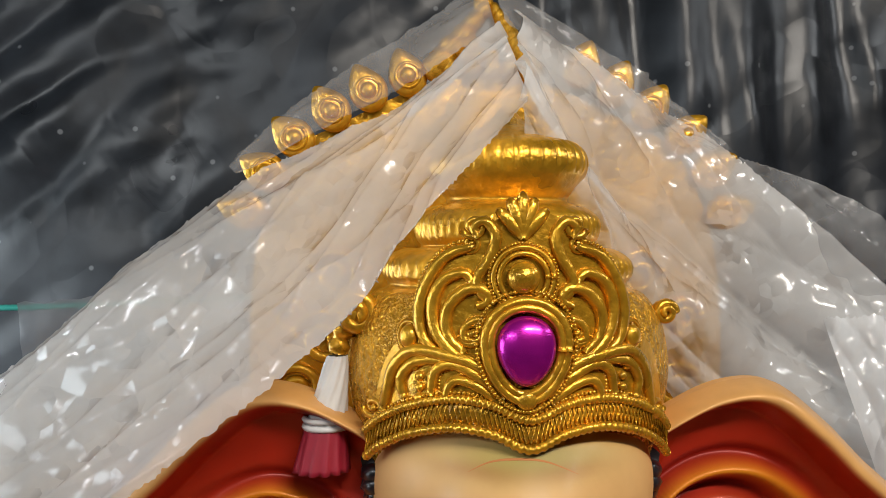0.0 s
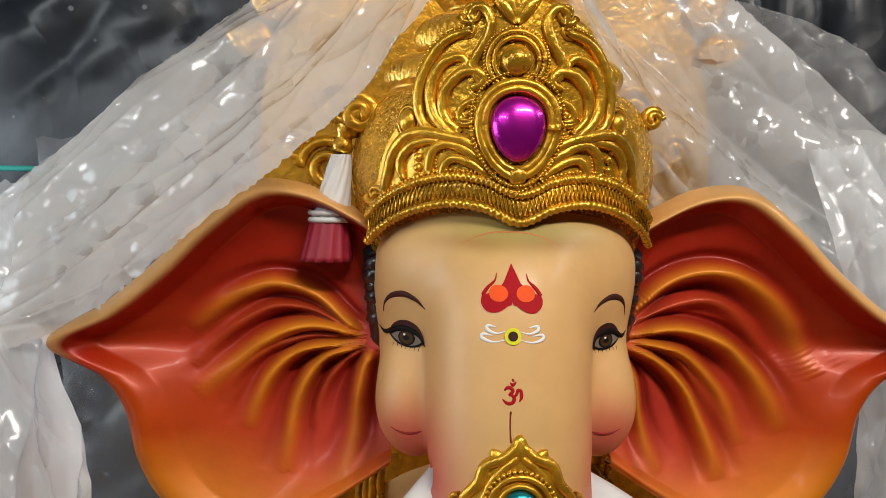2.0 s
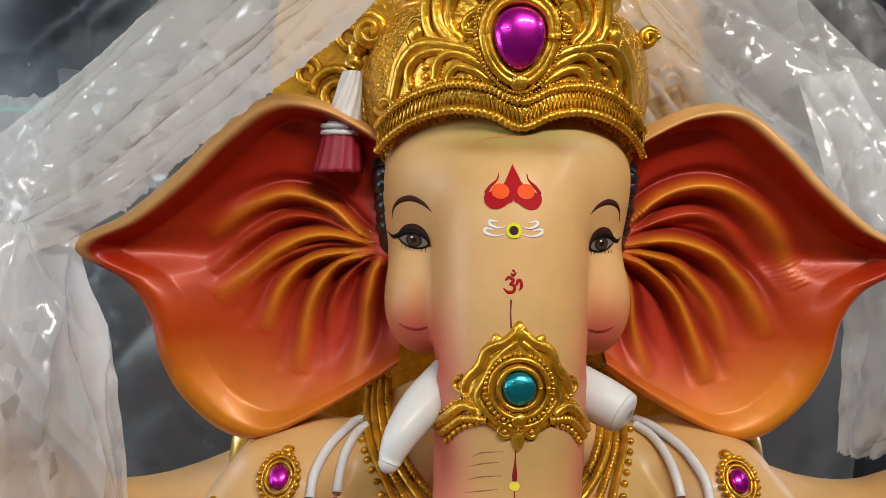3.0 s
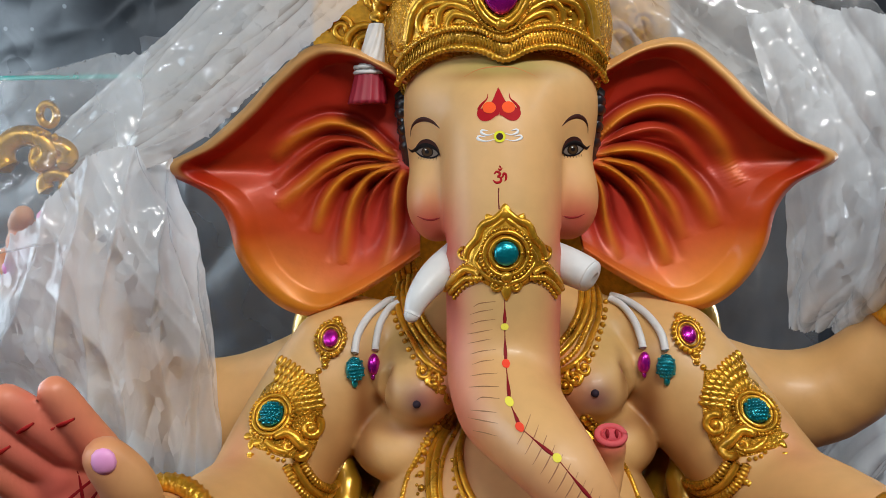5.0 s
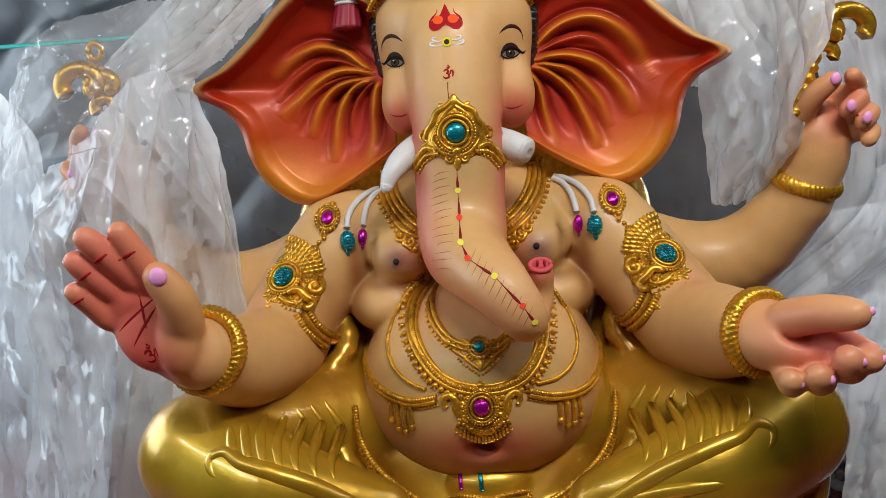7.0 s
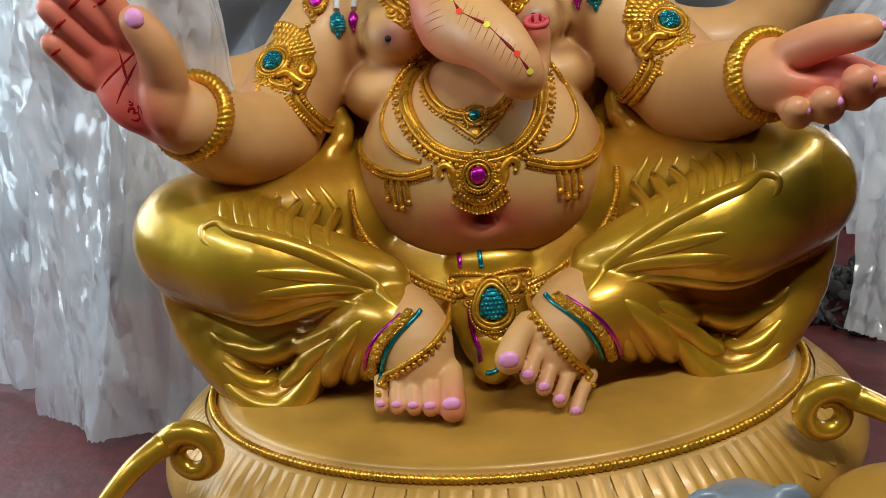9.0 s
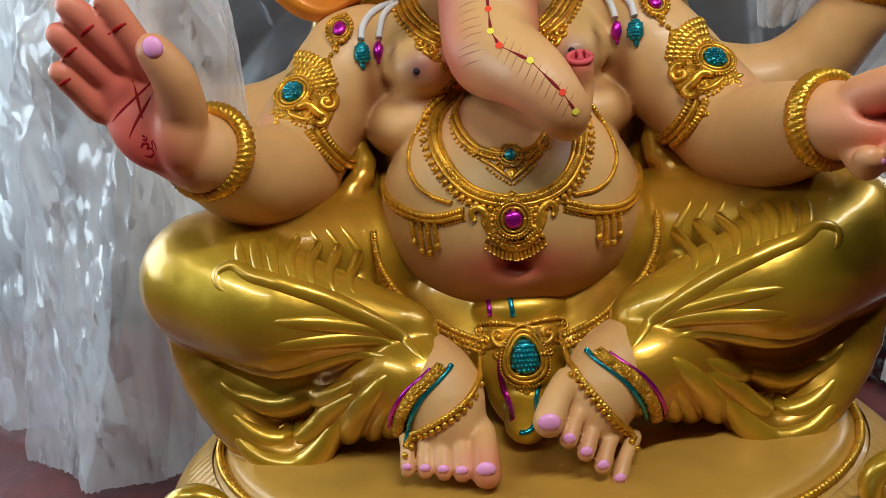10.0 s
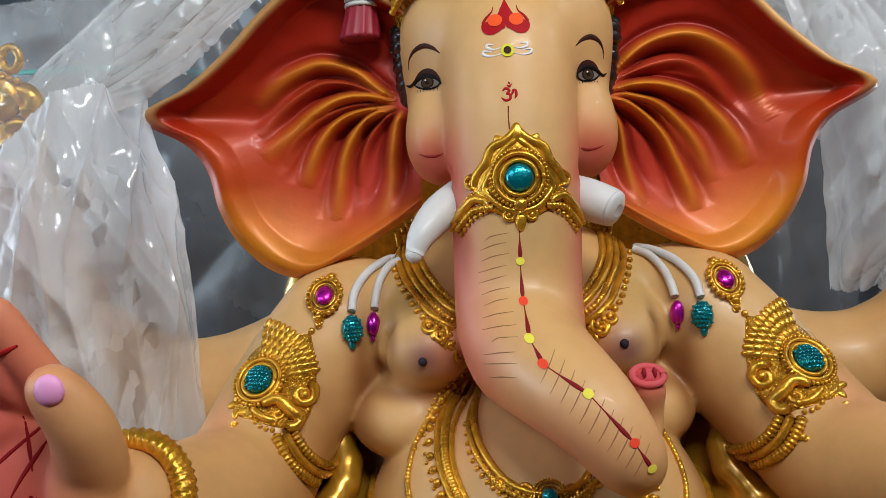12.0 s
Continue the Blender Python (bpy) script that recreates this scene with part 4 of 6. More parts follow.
def leaf(face, at, length, width, angle, mat=GOLD, h=0.35):
    """A plump petal that points along angle (degrees from +x towards +z)."""
    p, ax = frame_at(face, at)
    c, s = math.cos(radians(angle)), math.sin(radians(angle))
    d, e = c * ax[0] + s * ax[1], -s * ax[0] + c * ax[1]
    dome(statue, p, np.array((e, d, ax[2])), (width, length, width * h * 2), mat, 0.7, 0.35)


def scroll(face, at, size, r, angle=0, hand=1, turns=1.4, tail=0.0):
    """A spiral volute; angle: where its outer end lies."""
    n = int(14 * turns) + 4
    k = np.linspace(1, 0, n)
    a = radians(angle) + hand * 2 * np.pi * turns * (1 - k)
    pts = np.stack((at[0] + size * (0.12 + 0.88 * k) * np.cos(a), at[1] + size * (0.12 + 0.88 * k) * np.sin(a)), 1)
    p, nr = face(pts)
    tube(statue, p + nr * r * 0.4, r * (0.55 + 0.45 * k), GOLD, 8, 1.0, None, nr)
    ball(statue, p[-1] + nr[-1] * r * 0.8, r * 1.0, GOLD)


def patch(face, outline, colour, lift=0.0006, mat=PAINT, rings=6):
    """A flat painted shape that is star-shaped round its middle."""
    o = np.asarray(outline, float)
    o = spline(np.concatenate((o, o[:1])), 6 * len(o) + 1)[:-1]
    c = o.mean(0)
    k = np.linspace(0.02, 1, rings)
    xz = (c + k[:, None, None] * (o - c)).reshape(-1, 2)
    p, n = face(xz)
    statue.add(p + n * lift, grid_faces(rings, len(o), wrap_v=True), mat, np.tile(colour, (len(p), 1)))


def stroke(face, pts, widths, colour, lift=0.0, mat=PAINT):
    c = spline([(*q, w) for q, w in zip(pts, widths)], 8 * len(pts))
    p, n = face(c[:, :2])
    tube(statue, p + n * lift, np.maximum(c[:, 2], 0.0002), mat, 6, 0.35, colour, n)


def om(face, at, size, angle, colour):
    c, s = math.cos(radians(angle)), math.sin(radians(angle))
    f = lambda pts: [(at[0] + size * (c * x - s * z), at[1] + size * (s * x + c * z)) for x, z in pts]
    w = size * 0.085
    stroke(face, f([(-0.35, 0.22), (-0.15, 0.36), (0.05, 0.22), (-0.08, 0.03), (-0.15, 0.02)]), [w * 0.6, w, w, w, w * 0.5], colour)
    stroke(face, f([(-0.10, 0.03), (0.10, -0.08), (0.06, -0.33), (-0.22, -0.38), (-0.45, -0.20)]), [w * 0.7, w, w, w, w * 0.3], colour)
    stroke(face, f([(0.08, -0.05), (0.22, 0.02), (0.30, 0.22), (0.44, 0.18), (0.46, -0.10), (0.36, -0.30)]), [w * 0.6, w * 0.8, w, w, w, w * 0.3], colour)
    stroke(face, f([(-0.08, 0.58), (0.06, 0.48), (0.22, 0.62)]), [w * 0.3, w, w * 0.3], colour)
    stroke(face, f([(0.05, 0.68), (0.08, 0.70)]), [w * 1.2, w * 1.2], colour)


def backing(face, outline, h, mat=GOLD):
    """A low moulded ground under a piece of ornament."""
    o = np.asarray(outline, float)
    o = spline(np.concatenate((o, o[:1])), 6 * len(o) + 1)[:-1]
    c = o.mean(0)
    k = np.array((0.02, 0.3, 0.6, 0.85, 1.0, 1.02))
    p, n = face((c + k[:, None, None] * (o - c)).reshape(-1, 2))
    lift = np.repeat(h * np.array((1, 1, 1, 0.95, 0.6, -0.6)), len(o))
    statue.add(p + n * lift[:, None], grid_faces(6, len(o), wrap_v=True), mat)


def crown_ornament():
    X = lambda x: (x - 519) * 0.000325 - 0.004
    Z = lambda z: 1.227 - (z - 390) * 0.000325
    def both(pts):
        q = [(X(x), Z(z)) for x, z in pts]
        return q, [(-0.008 - x, z) for x, z in q]
    # backing plate
    half = [(0, 1.285), (0.030, 1.272), (0.050, 1.255), (0.078, 1.225), (0.088, 1.190), (0.112, 1.165), (0.124, 1.130), (0.122, 1.092), (0.07, 1.10), (0, 1.10)]
    o = spline(half + [(-x, z) for x, z in half[-2:0:-1]] + half[:1], 121)[:-1]
    k = np.linspace(0.02, 1, 14)
    xz = ((0, 1.17) + k[:, None, None] * (o - (0, 1.17))).reshape(-1, 2)
    p, n = diadem_face(xz)
    statue.add(p + n * 0.001, grid_faces(14, 120, wrap_v=True), GOLD)
    back = p.reshape(14, 120, 3)[-1]
    statue.add(np.stack((back, back + (0, 0.03, 0)), 0).reshape(-1, 3), grid_faces(2, 120, wrap_v=True), GOLD)
    F = diadem_face
    gem(F, (-0.004, 1.168), 0.0235, 0.0285, 0.014, MAGENTA, -0.16, (1.22, 1.42), 0.0017, 0.006)
    gem(F, (-0.006, 1.227), 0.0135, 0.0135, 0.009, GOLD, 0, (1.45,), 0.0016, 0.004)
    gem(F, (-0.006, 1.227), 0.012, 0.012, 0.011, GOLD, 0, (2.05,), 0.0014, 0.004)
    for x, z in ((450, 222), (480, 195), (511, 180), (542, 195), (572, 222)):
        line(F, [(X(513), Z(292)), (X((x + 513) / 2), Z((z + 292) / 2 - 6)), (X(x), Z(z))], 0.0062, GOLD, 0.3, ends=0.5)
    upper = (
        (0.0052, [(405, 292), (392, 268), (418, 248), (446, 285), (432, 340), (402, 392), (412, 432), (446, 452)]),
        (0.0056, [(395, 312), (330, 335), (285, 395), (262, 470), (272, 545), (318, 588)]),
        (0.0058, [(392, 405), (368, 378), (318, 400), (294, 460), (305, 530), (352, 585), (405, 600)]),
        (0.0056, [(400, 462), (430, 450), (418, 420), (372, 422), (330, 470), (330, 535), (372, 580)]),
    )
    lower = (
        (0.0060, [(480, 678), (410, 615), (335, 588), (250, 578), (200, 622), (180, 690), (168, 745)]),
        (0.0052, [(318, 598), (250, 608), (214, 655), (222, 705)]),
        (0.0052, [(468, 688), (408, 640), (345, 608), (300, 628), (288, 690)]),
        (0.0046, [(458, 702), (398, 660), (350, 648), (326, 680), (332, 706)]),
        (0.0040, [(430, 520), (405, 495), (372, 515), (370, 545), (398, 548)]),
    )
    for r, pts in upper + lower:
        for q in both(pts):
            line(F, q, r, GOLD, 0.5, ends=0.55)
    for pts, r in (([(378, 296), (318, 318), (268, 382), (246, 468), (250, 540)], 0.0018), ([(248, 620), (262, 650), (258, 700)], 0.0042), ([(440, 702), (400, 690), (350, 700)], 0.0024),
                   ([(400, 640), (350, 622), (312, 640), (306, 690)], 0.0014), ([(192, 620), (162, 690), (150, 745)], 0.0016)):
        for q in both(pts):
            beads(F, q, r, r * 2.1)
    for q in both([(235, 545)]):
        gem(F, q[0], 0.0085, 0.010, 0.007, GOLD, 0, (1.3,), 0.0012)
    for at, s in (((392, 262), 0.010), ((385, 305), 0.008), ((388, 528), 0.011), ((140, 745), 0.010), ((300, 690), 0.006)):
        a, b = both([at])
        scroll(F, a[0], s, s * 0.33, 200, 1)
        scroll(F, b[0], s, s * 0.33, -20, -1)
    gem(F, (X(520), Z(692)), 0.009, 0.009, 0.008, GOLD, 0, (1.3,), 0.0016, 0.004)
    # brim band
    for low, r, rib in ((0.000, 0.0040, 0.006), (0.0235, 0.0042, 0.0045)):
        h = [(0, 1.088 + low), (0.030, 1.100 + low), (0.062, 1.104 + low), (0.095, 1.096 + low), (0.120, 1.081 + low), (0.134, 1.066 + low)]
        line(F, [(-x, z) for x, z in h[:0:-1]] + h, r, GOLD, 0.5, ribs=rib)
    h = [(0, 1.100), (0.030, 1.112), (0.062, 1.116), (0.095, 1.108), (0.120, 1.093), (0.134, 1.078)]
    c = even(spline([(-x, z) for x, z in h[:0:-1]] + h, 120), 0.004)
    p, n = F(c)
    tube(statue, p - n * 0.002, 0.0105, GOLD, 10, 0.4, None, n)
    for sgn in (1, -1):
        zig = c + np.stack((np.zeros(len(c)), 0.0075 * sgn * np.where(np.arange(len(c)) % 2 == 0, 1, -1)), 1)
        p, n = F(zig)
        tube(statue, p + n * 0.0022, 0.0012, GOLD, 5, 1, None, n)
    beads(F, [(-x, z + 0.017) for x, z in h[:0:-1]] + [(x, z + 0.017) for x, z in h], 0.0017, 0.0036, lift=1.5)
    # side volutes, tassel
    for s, big in ((-1, 1.0), (1, 0.55)):
        at = np.array((0.146 * s, 0.763, 1.190))
        a = np.linspace(0, 3.4 * np.pi, 40)
        r = 0.018 * big * (1 - a / a[-1] * 0.75)
        tube(statue, at + np.stack((s * r * np.cos(a), -0.004 - 0.006 * a / a[-1], r * np.sin(a)), 1), 0.0085 * big * (1 - 0.3 * a / a[-1]), GOLD, 8, 1, None, (0, -1, 0))
        ball(statue, at + (0, 0.006, 0), 0.020 * big, GOLD)
    tube(statue, spline([(-0.156, 0.766, 1.178), (-0.161, 0.768, 1.166), (-0.164, 0.768, 1.152)], 8), [0.010, 0.012, 0.011, 0.008, 0.008, 0.011, 0.010, 0.008], GOLD, 10)
    a = np.arange(40) / 40 * 2 * np.pi
    k = np.linspace(0, 1, 26)[:, None]
    axis = np.array((-0.164, 0.768, 1.150)) + k * np.array((-0.010, -0.004, -0.063))
    rr = 0.009 + 0.010 * k ** 0.8 + 0.0009 * np.sin(10 * a[None] + 9 * k)
    g = axis[:, None] + np.stack((rr * np.cos(a), rr * np.sin(a), np.zeros_like(rr)), -1)
    statue.add(g.reshape(-1, 3), grid_faces(26, 40, wrap_v=True)[:, ::-1], WHITE)
    for z in (1.092, 1.085):
        t = np.linspace(0, 2 * np.pi, 33)
        tube(statue, np.stack((-0.1745 + 0.0195 * np.cos(t), 0.764 + 0.0195 * np.sin(t), np.full(33, z)), 1), 0.003, WHITE, 6, 1, None, (0, 0, 1))
    k = np.linspace(0, 1, 10)[:, None]
    rr = 0.019 + 0.006 * k + 0.0022 * np.sin(13 * a[None]) * (0.3 + k)
    axis = np.array((-0.1745, 0.764, 1.086)) + k * np.array((-0.004, -0.002, -0.042))
    g = axis[:, None] + np.stack((rr * np.cos(a), rr * np.sin(a), np.zeros_like(rr)), -1)
    statue.add(np.concatenate((g.reshape(-1, 3), axis[-1:])), grid_faces(10, 40, wrap_v=True)[:, ::-1], CRIMSON)
    j = np.arange(40)
    m = statue.count - 401
    statue.tris.append(np.stack((np.full(40, m + 400), m + 360 + j, m + 360 + (j + 1) % 40), 1))
    statue.tm.append(np.full(40, statue.slot(CRIMSON)))
    # hair
    for s in (-1, 1):
        for q in range(4):
            z = 1.052 - 0.022 * q
            t = np.linspace(0, 4 * np.pi, 30)
            tube(statue, np.stack((s * (0.126 + 0.007 * np.cos(t) - 0.002 * q), 0.762 + 0.012 * np.sin(t) + 0.006 * q, z - 0.022 * t / t[-1]), 1), 0.010, HAIR, 6)
        ball(statue, (0.112 * s, 0.80, 1.0), (0.030, 0.06, 0.075), HAIR)


def face_paint():
    red, orange, white, dark, brown = (0.40, 0.006, 0.012), (0.90, 0.10, 0.02), (0.80, 0.80, 0.80), (0.008, 0.006, 0.006), (0.055, 0.018, 0.014)
    for s in (-1, 1):
        m = lambda pts: [(-0.0045 + s * (0.0925 + (x - 0.0915) * 0.88), 0.9785 + (z - 0.9775) * 0.80) for x, z in pts]
        lid = [(0.110, 0.979), (0.107, 0.987), (0.100, 0.993), (0.090, 0.9945), (0.080, 0.990), (0.0735, 0.980), (0.076, 0.972), (0.090, 0.967), (0.103, 0.971)]
        patch(FRONT, m([(x, z + 0.25 * max(z - 0.98, 0)) for x, z in lid]), brown, 0.0007)
        patch(FRONT, m([(0.110, 0.9785), (0.103, 0.985), (0.092, 0.9875), (0.080, 0.984), (0.0725, 0.975), (0.080, 0.968), (0.092, 0.967), (0.103, 0.971)]), dark, 0.0008)
        patch(FRONT, m([(0.107, 0.978), (0.101, 0.9825), (0.092, 0.9845), (0.081, 0.981), (0.075, 0.975), (0.082, 0.970), (0.092, 0.969), (0.101, 0.973)]), (0.20, 0.16, 0.13), 0.0012)
        circle = lambda r: [(0.0905 + r * math.cos(a), 0.9775 + r * math.sin(a)) for a in np.arange(10) * 0.628]
        patch(FRONT, m(circle(0.0088)), (0.012, 0.007, 0.005), 0.0016)
        patch(FRONT, m(circle(0.0070)), (0.06, 0.03, 0.010), 0.0019)
        patch(FRONT, m(circle(0.0032)), dark, 0.0022)
        # highlight painted on the iris as a small white spot
        patch(FRONT, [(x - 0.0015, z + 0.003) for x, z in m([(0.0905 + 0.0013 * math.cos(a), 0.9775 + 0.0013 * math.sin(a)) for a in np.arange(6) * 1.047])], (0.9, 0.9, 0.9), 0.0025)
        stroke(FRONT, m([(0.072, 0.972), (0.080, 0.983), (0.092, 0.988), (0.103, 0.986), (0.114, 0.979), (0.122, 0.984)]), [0.0008, 0.0022, 0.0030, 0.0028, 0.0020, 0.0003], dark, 0.001)
        stroke(FRONT, [(-0.0045 + s * x, z) for x, z in ((0.076, 1.008), (0.085, 1.016), (0.096, 1.020), (0.107, 1.017), (0.1135, 1.009), (0.115, 0.999))], [0.0005, 0.0022, 0.0030, 0.0024, 0.0012, 0.0004], brown, 0.0002)
        for q in range(7):
            x = 0.078 + 0.0045 * q
            stroke(FRONT, m([(x, 0.969), (x + 0.0008, 0.9635 + 0.0003 * q)]), [0.0005, 0.0002], dark, 0.0004)
        stroke(FRONT, [(-0.0045 + s * x, z) for x, z in ((0.107, 0.897), (0.098, 0.8935), (0.088, 0.8925), (0.078, 0.895))], [0.0003, 0.0012, 0.0016, 0.0008], (0.30, 0.03, 0.03), 0.0002)
    c = -0.0095
    for s in (-1, 1):
        patch(FRONT, [(c + s * x, z) for x, z in ((0.000, 1.054), (0.0035, 1.044), (0.009, 1.036), (0.018, 1.030), (0.0245, 1.027), (0.025, 1.020), (0.020, 1.0145), (0.012, 1.0145), (0.004, 1.0195), (0.0, 1.024))], red, 0.0007)
        stroke(FRONT, [(c + s * x, z) for x, z in ((0.0125, 1.046), (0.014, 1.040), (0.020, 1.034), (0.024, 1.028))], [0.0003, 0.0008, 0.0016, 0.0018], red, 0.0003)
        patch(FRONT, [(c + s * (0.0112 + 0.0078 * math.cos(a)), 1.0295 + 0.0068 * math.sin(a)) for a in np.arange(10) * 0.628], orange, 0.0013)
        for z0, w, up in ((0.994, 0.027, 0.004), (1.001, 0.0225, 0.0035)):
            stroke(FRONT, [(c + s * x, z0 + z) for x, z in ((0.006, -0.0015), (w * 0.6, -0.0035), (w * 0.92, -0.001), (w * 0.9, 0.0025), (w * 0.6, 0.0015))], [0.0003, 0.0009, 0.0016, 0.0013, 0.0003], white, 0.0002)
    for r, col, l in ((0.0068, (0.75, 0.72, 0.03), 0.0012), (0.0040, (0.05, 0.02, 0.015), 0.0016)):
        patch(FRONT, [(c + r * math.cos(a), 0.9955 + r * math.sin(a)) for a in np.arange(10) * 0.628], col, l)
    om(FRONT, (-0.011, 0.949), 0.017, 0, red)
    stroke(FRONT, [(-0.012, 0.936), (-0.0125, 0.925), (-0.012, 0.912)], [0.0008, 0.0006, 0.0008], (0.16, 0.02, 0.02))
    stroke(FRONT, [(-0.055, 1.066), (-0.033, 1.077), (-0.009, 1.080), (0.016, 1.077), (0.050, 1.062)], [0.0002, 0.0010, 0.0013, 0.0010, 0.0002], (0.50, 0.20, 0.07), -0.0002)
    # beaded line down the trunk
    way = [(-0.007, 0.808), (-0.0075, 0.776), (-0.0075, 0.737), (-0.007, 0.707), (0.002, 0.688), (0.037, 0.667), (0.072, 0.627), (0.087, 0.603)]
    for a, b in zip(way[:-1], way[1:]):
        stroke(FRONT, [a, ((a[0] * 2 + b[0]) / 3, (a[1] * 2 + b[1]) / 3), ((a[0] + b[0] * 3) / 4, (a[1] + b[1] * 3) / 4), b], [0.0005, 0.0007, 0.0022, 0.0004], (0.22, 0.01, 0.015))
    for k, q in enumerate(way[1:]):
        patch(FRONT, [(q[0] + 0.0046 * math.cos(a), q[1] + 0.0040 * math.sin(a)) for a in np.arange(8) * 0.785], (0.85, 0.75, 0.08) if k in (0, 2, 4, 6) else (0.85, 0.07, 0.03), 0.0008)
    rng = np.random.RandomState(5)
    for k in range(13):
        z = 0.805 - 0.011 * k + 0.002 * rng.rand()
        stroke(FRONT, [(-0.052 + 0.01 * rng.rand(), z - 0.008), (-0.035, z - 0.003), (-0.016 - 0.008 * rng.rand(), z)], [0.0002, 0.0006, 0.0002], (0.32, 0.16, 0.07))
    for k in range(11):
        t = k / 10
        x, z = 0.008 + 0.072 * t, 0.694 - 0.075 * t
        stroke(FRONT, [(x - 0.010, z - 0.022), (x - 0.002, z - 0.008), (x + 0.006, z + 0.006)], [0.0002, 0.0006, 0.0002], (0.36, 0.17, 0.09))
    # tusks: one whole, one broken off
    tube(statue, spline([(-0.055, 0.675, 0.846), (-0.088, 0.636, 0.828), (-0.108, 0.612, 0.806), (-0.117, 0.604, 0.786)], 14), np.linspace(0.026, 0.010, 14), WHITE, 16)
    ball(statue, (-0.117, 0.604, 0.786), 0.0098, WHITE)
    stump = spline([(0.048, 0.678, 0.844), (0.075, 0.650, 0.836), (0.094, 0.638, 0.828), (0.101, 0.633, 0.8245)], 12)
    ahead = (stump[-1] - stump[-2]) / np.linalg.norm(stump[-1] - stump[-2])
    tube(statue, stump, np.linspace(0.025, 0.0205, 12), WHITE, 24)
    side = np.cross(ahead, (0, 0, 1)) / np.linalg.norm(np.cross(ahead, (0, 0, 1)))
    a, k = np.arange(24) * math.tau / 24, np.array((0.02, 0.5, 0.8, 0.95, 1.0))
    rim = np.cos(a)[:, None] * side + np.sin(a)[:, None] * np.cross(side, ahead)
    cut = stump[-1] + 0.0207 * k[:, None, None] * rim + (0.007 * np.sqrt(1 - k ** 2))[:, None, None] * ahead
    statue.add(cut.reshape(-1, 3), grid_faces(5, 24, wrap_v=True)[:, ::-1], WHITE)
    # nostrils, nipples
    t = np.linspace(0, 2 * np.pi, 25)
    ball(statue, (0.105, 0.5165, 0.664), (0.0125, 0.0105, 0.0085), PAINT, paint=(0.62, 0.09, 0.11))
    tube(statue, np.stack((0.105 + 0.0150 * np.cos(t), 0.5160 + 0.0095 * np.sin(t), 0.6655 + 0.0070 * np.sin(t)), 1), 0.0038, PAINT, 8, 1, (0.60, 0.10, 0.11))
    for s in (-1, 1):
        ball(statue, (0.105 + 0.0050 * s, 0.5095, 0.6695), (0.0022, 0.0045, 0.0055), PAINT, paint=(0.30, 0.02, 0.03))
    for q in ((-0.115, 0.664), (0.109, 0.675)):
        p, n = CHEST([q])
        ball(statue, p[0], 0.0052, PAINT, paint=(0.03, 0.02, 0.03))


def trunk_band():
    F = FRONT
    backing(F, [(-0.005, 0.910), (0.020, 0.896), (0.036, 0.868), (0.040, 0.842), (0.020, 0.826), (-0.005, 0.818), (-0.030, 0.826), (-0.050, 0.842), (-0.046, 0.868), (-0.030, 0.896)], 0.003)
    gem(F, (-0.005, 0.861), 0.0145, 0.0145, 0.008, TEAL, 0, (1.25, 1.75), 0.0022, 0.004)
    for s in (-1, 1):
        m = lambda pts: [(-0.005 + s * x, z) for x, z in pts]
        line(F, m([(0.0, 0.912), (0.012, 0.900), (0.026, 0.893), (0.032, 0.878), (0.042, 0.866), (0.046, 0.852)]), 0.0055, ends=0.6)
        line(F, m([(0.0, 0.902), (0.012, 0.892), (0.022, 0.880), (0.028, 0.866), (0.034, 0.850), (0.018, 0.832), (0.0, 0.826)]), 0.0040)
        line(F, m([(0.030, 0.836), (0.044, 0.842), (0.053, 0.834), (0.062, 0.822), (0.070, 0.810)]), 0.0055, ends=0.7)
        line(F, m([(0.026, 0.832), (0.044, 0.830), (0.054, 0.822), (0.064, 0.808)]), 0.0040, ribs=0.004)
        beads(F, m([(0.034, 0.828), (0.048, 0.820), (0.060, 0.804)]), 0.0028, 0.0056)
        beads(F, m([(0.036, 0.852), (0.050, 0.845), (0.064, 0.828), (0.072, 0.816)]), 0.0022, 0.0046)
        scroll(F, (-0.005 + s * 0.047, 0.858), 0.008, 0.0026, 90, -s)
        scroll(F, (-0.005 + s * 0.012, 0.824), 0.008, 0.0030, 90, s)
        beads(F, m([(0.004, 0.889), (0.014, 0.884), (0.022, 0.872), (0.026, 0.860)]), 0.0026, 0.0052)
        leaf(F, (-0.005 + s * 0.018, 0.900), 0.008, 0.006, 90 - s * 35)
    leaf(F, (-0.005, 0.908), 0.011, 0.008, 90)
    gem(F, (-0.005, 0.834), 0.0075, 0.0075, 0.007, GOLD, 0, (1.3,), 0.0014)
    leaf(F, (-0.005, 0.816), 0.010, 0.006, -90)


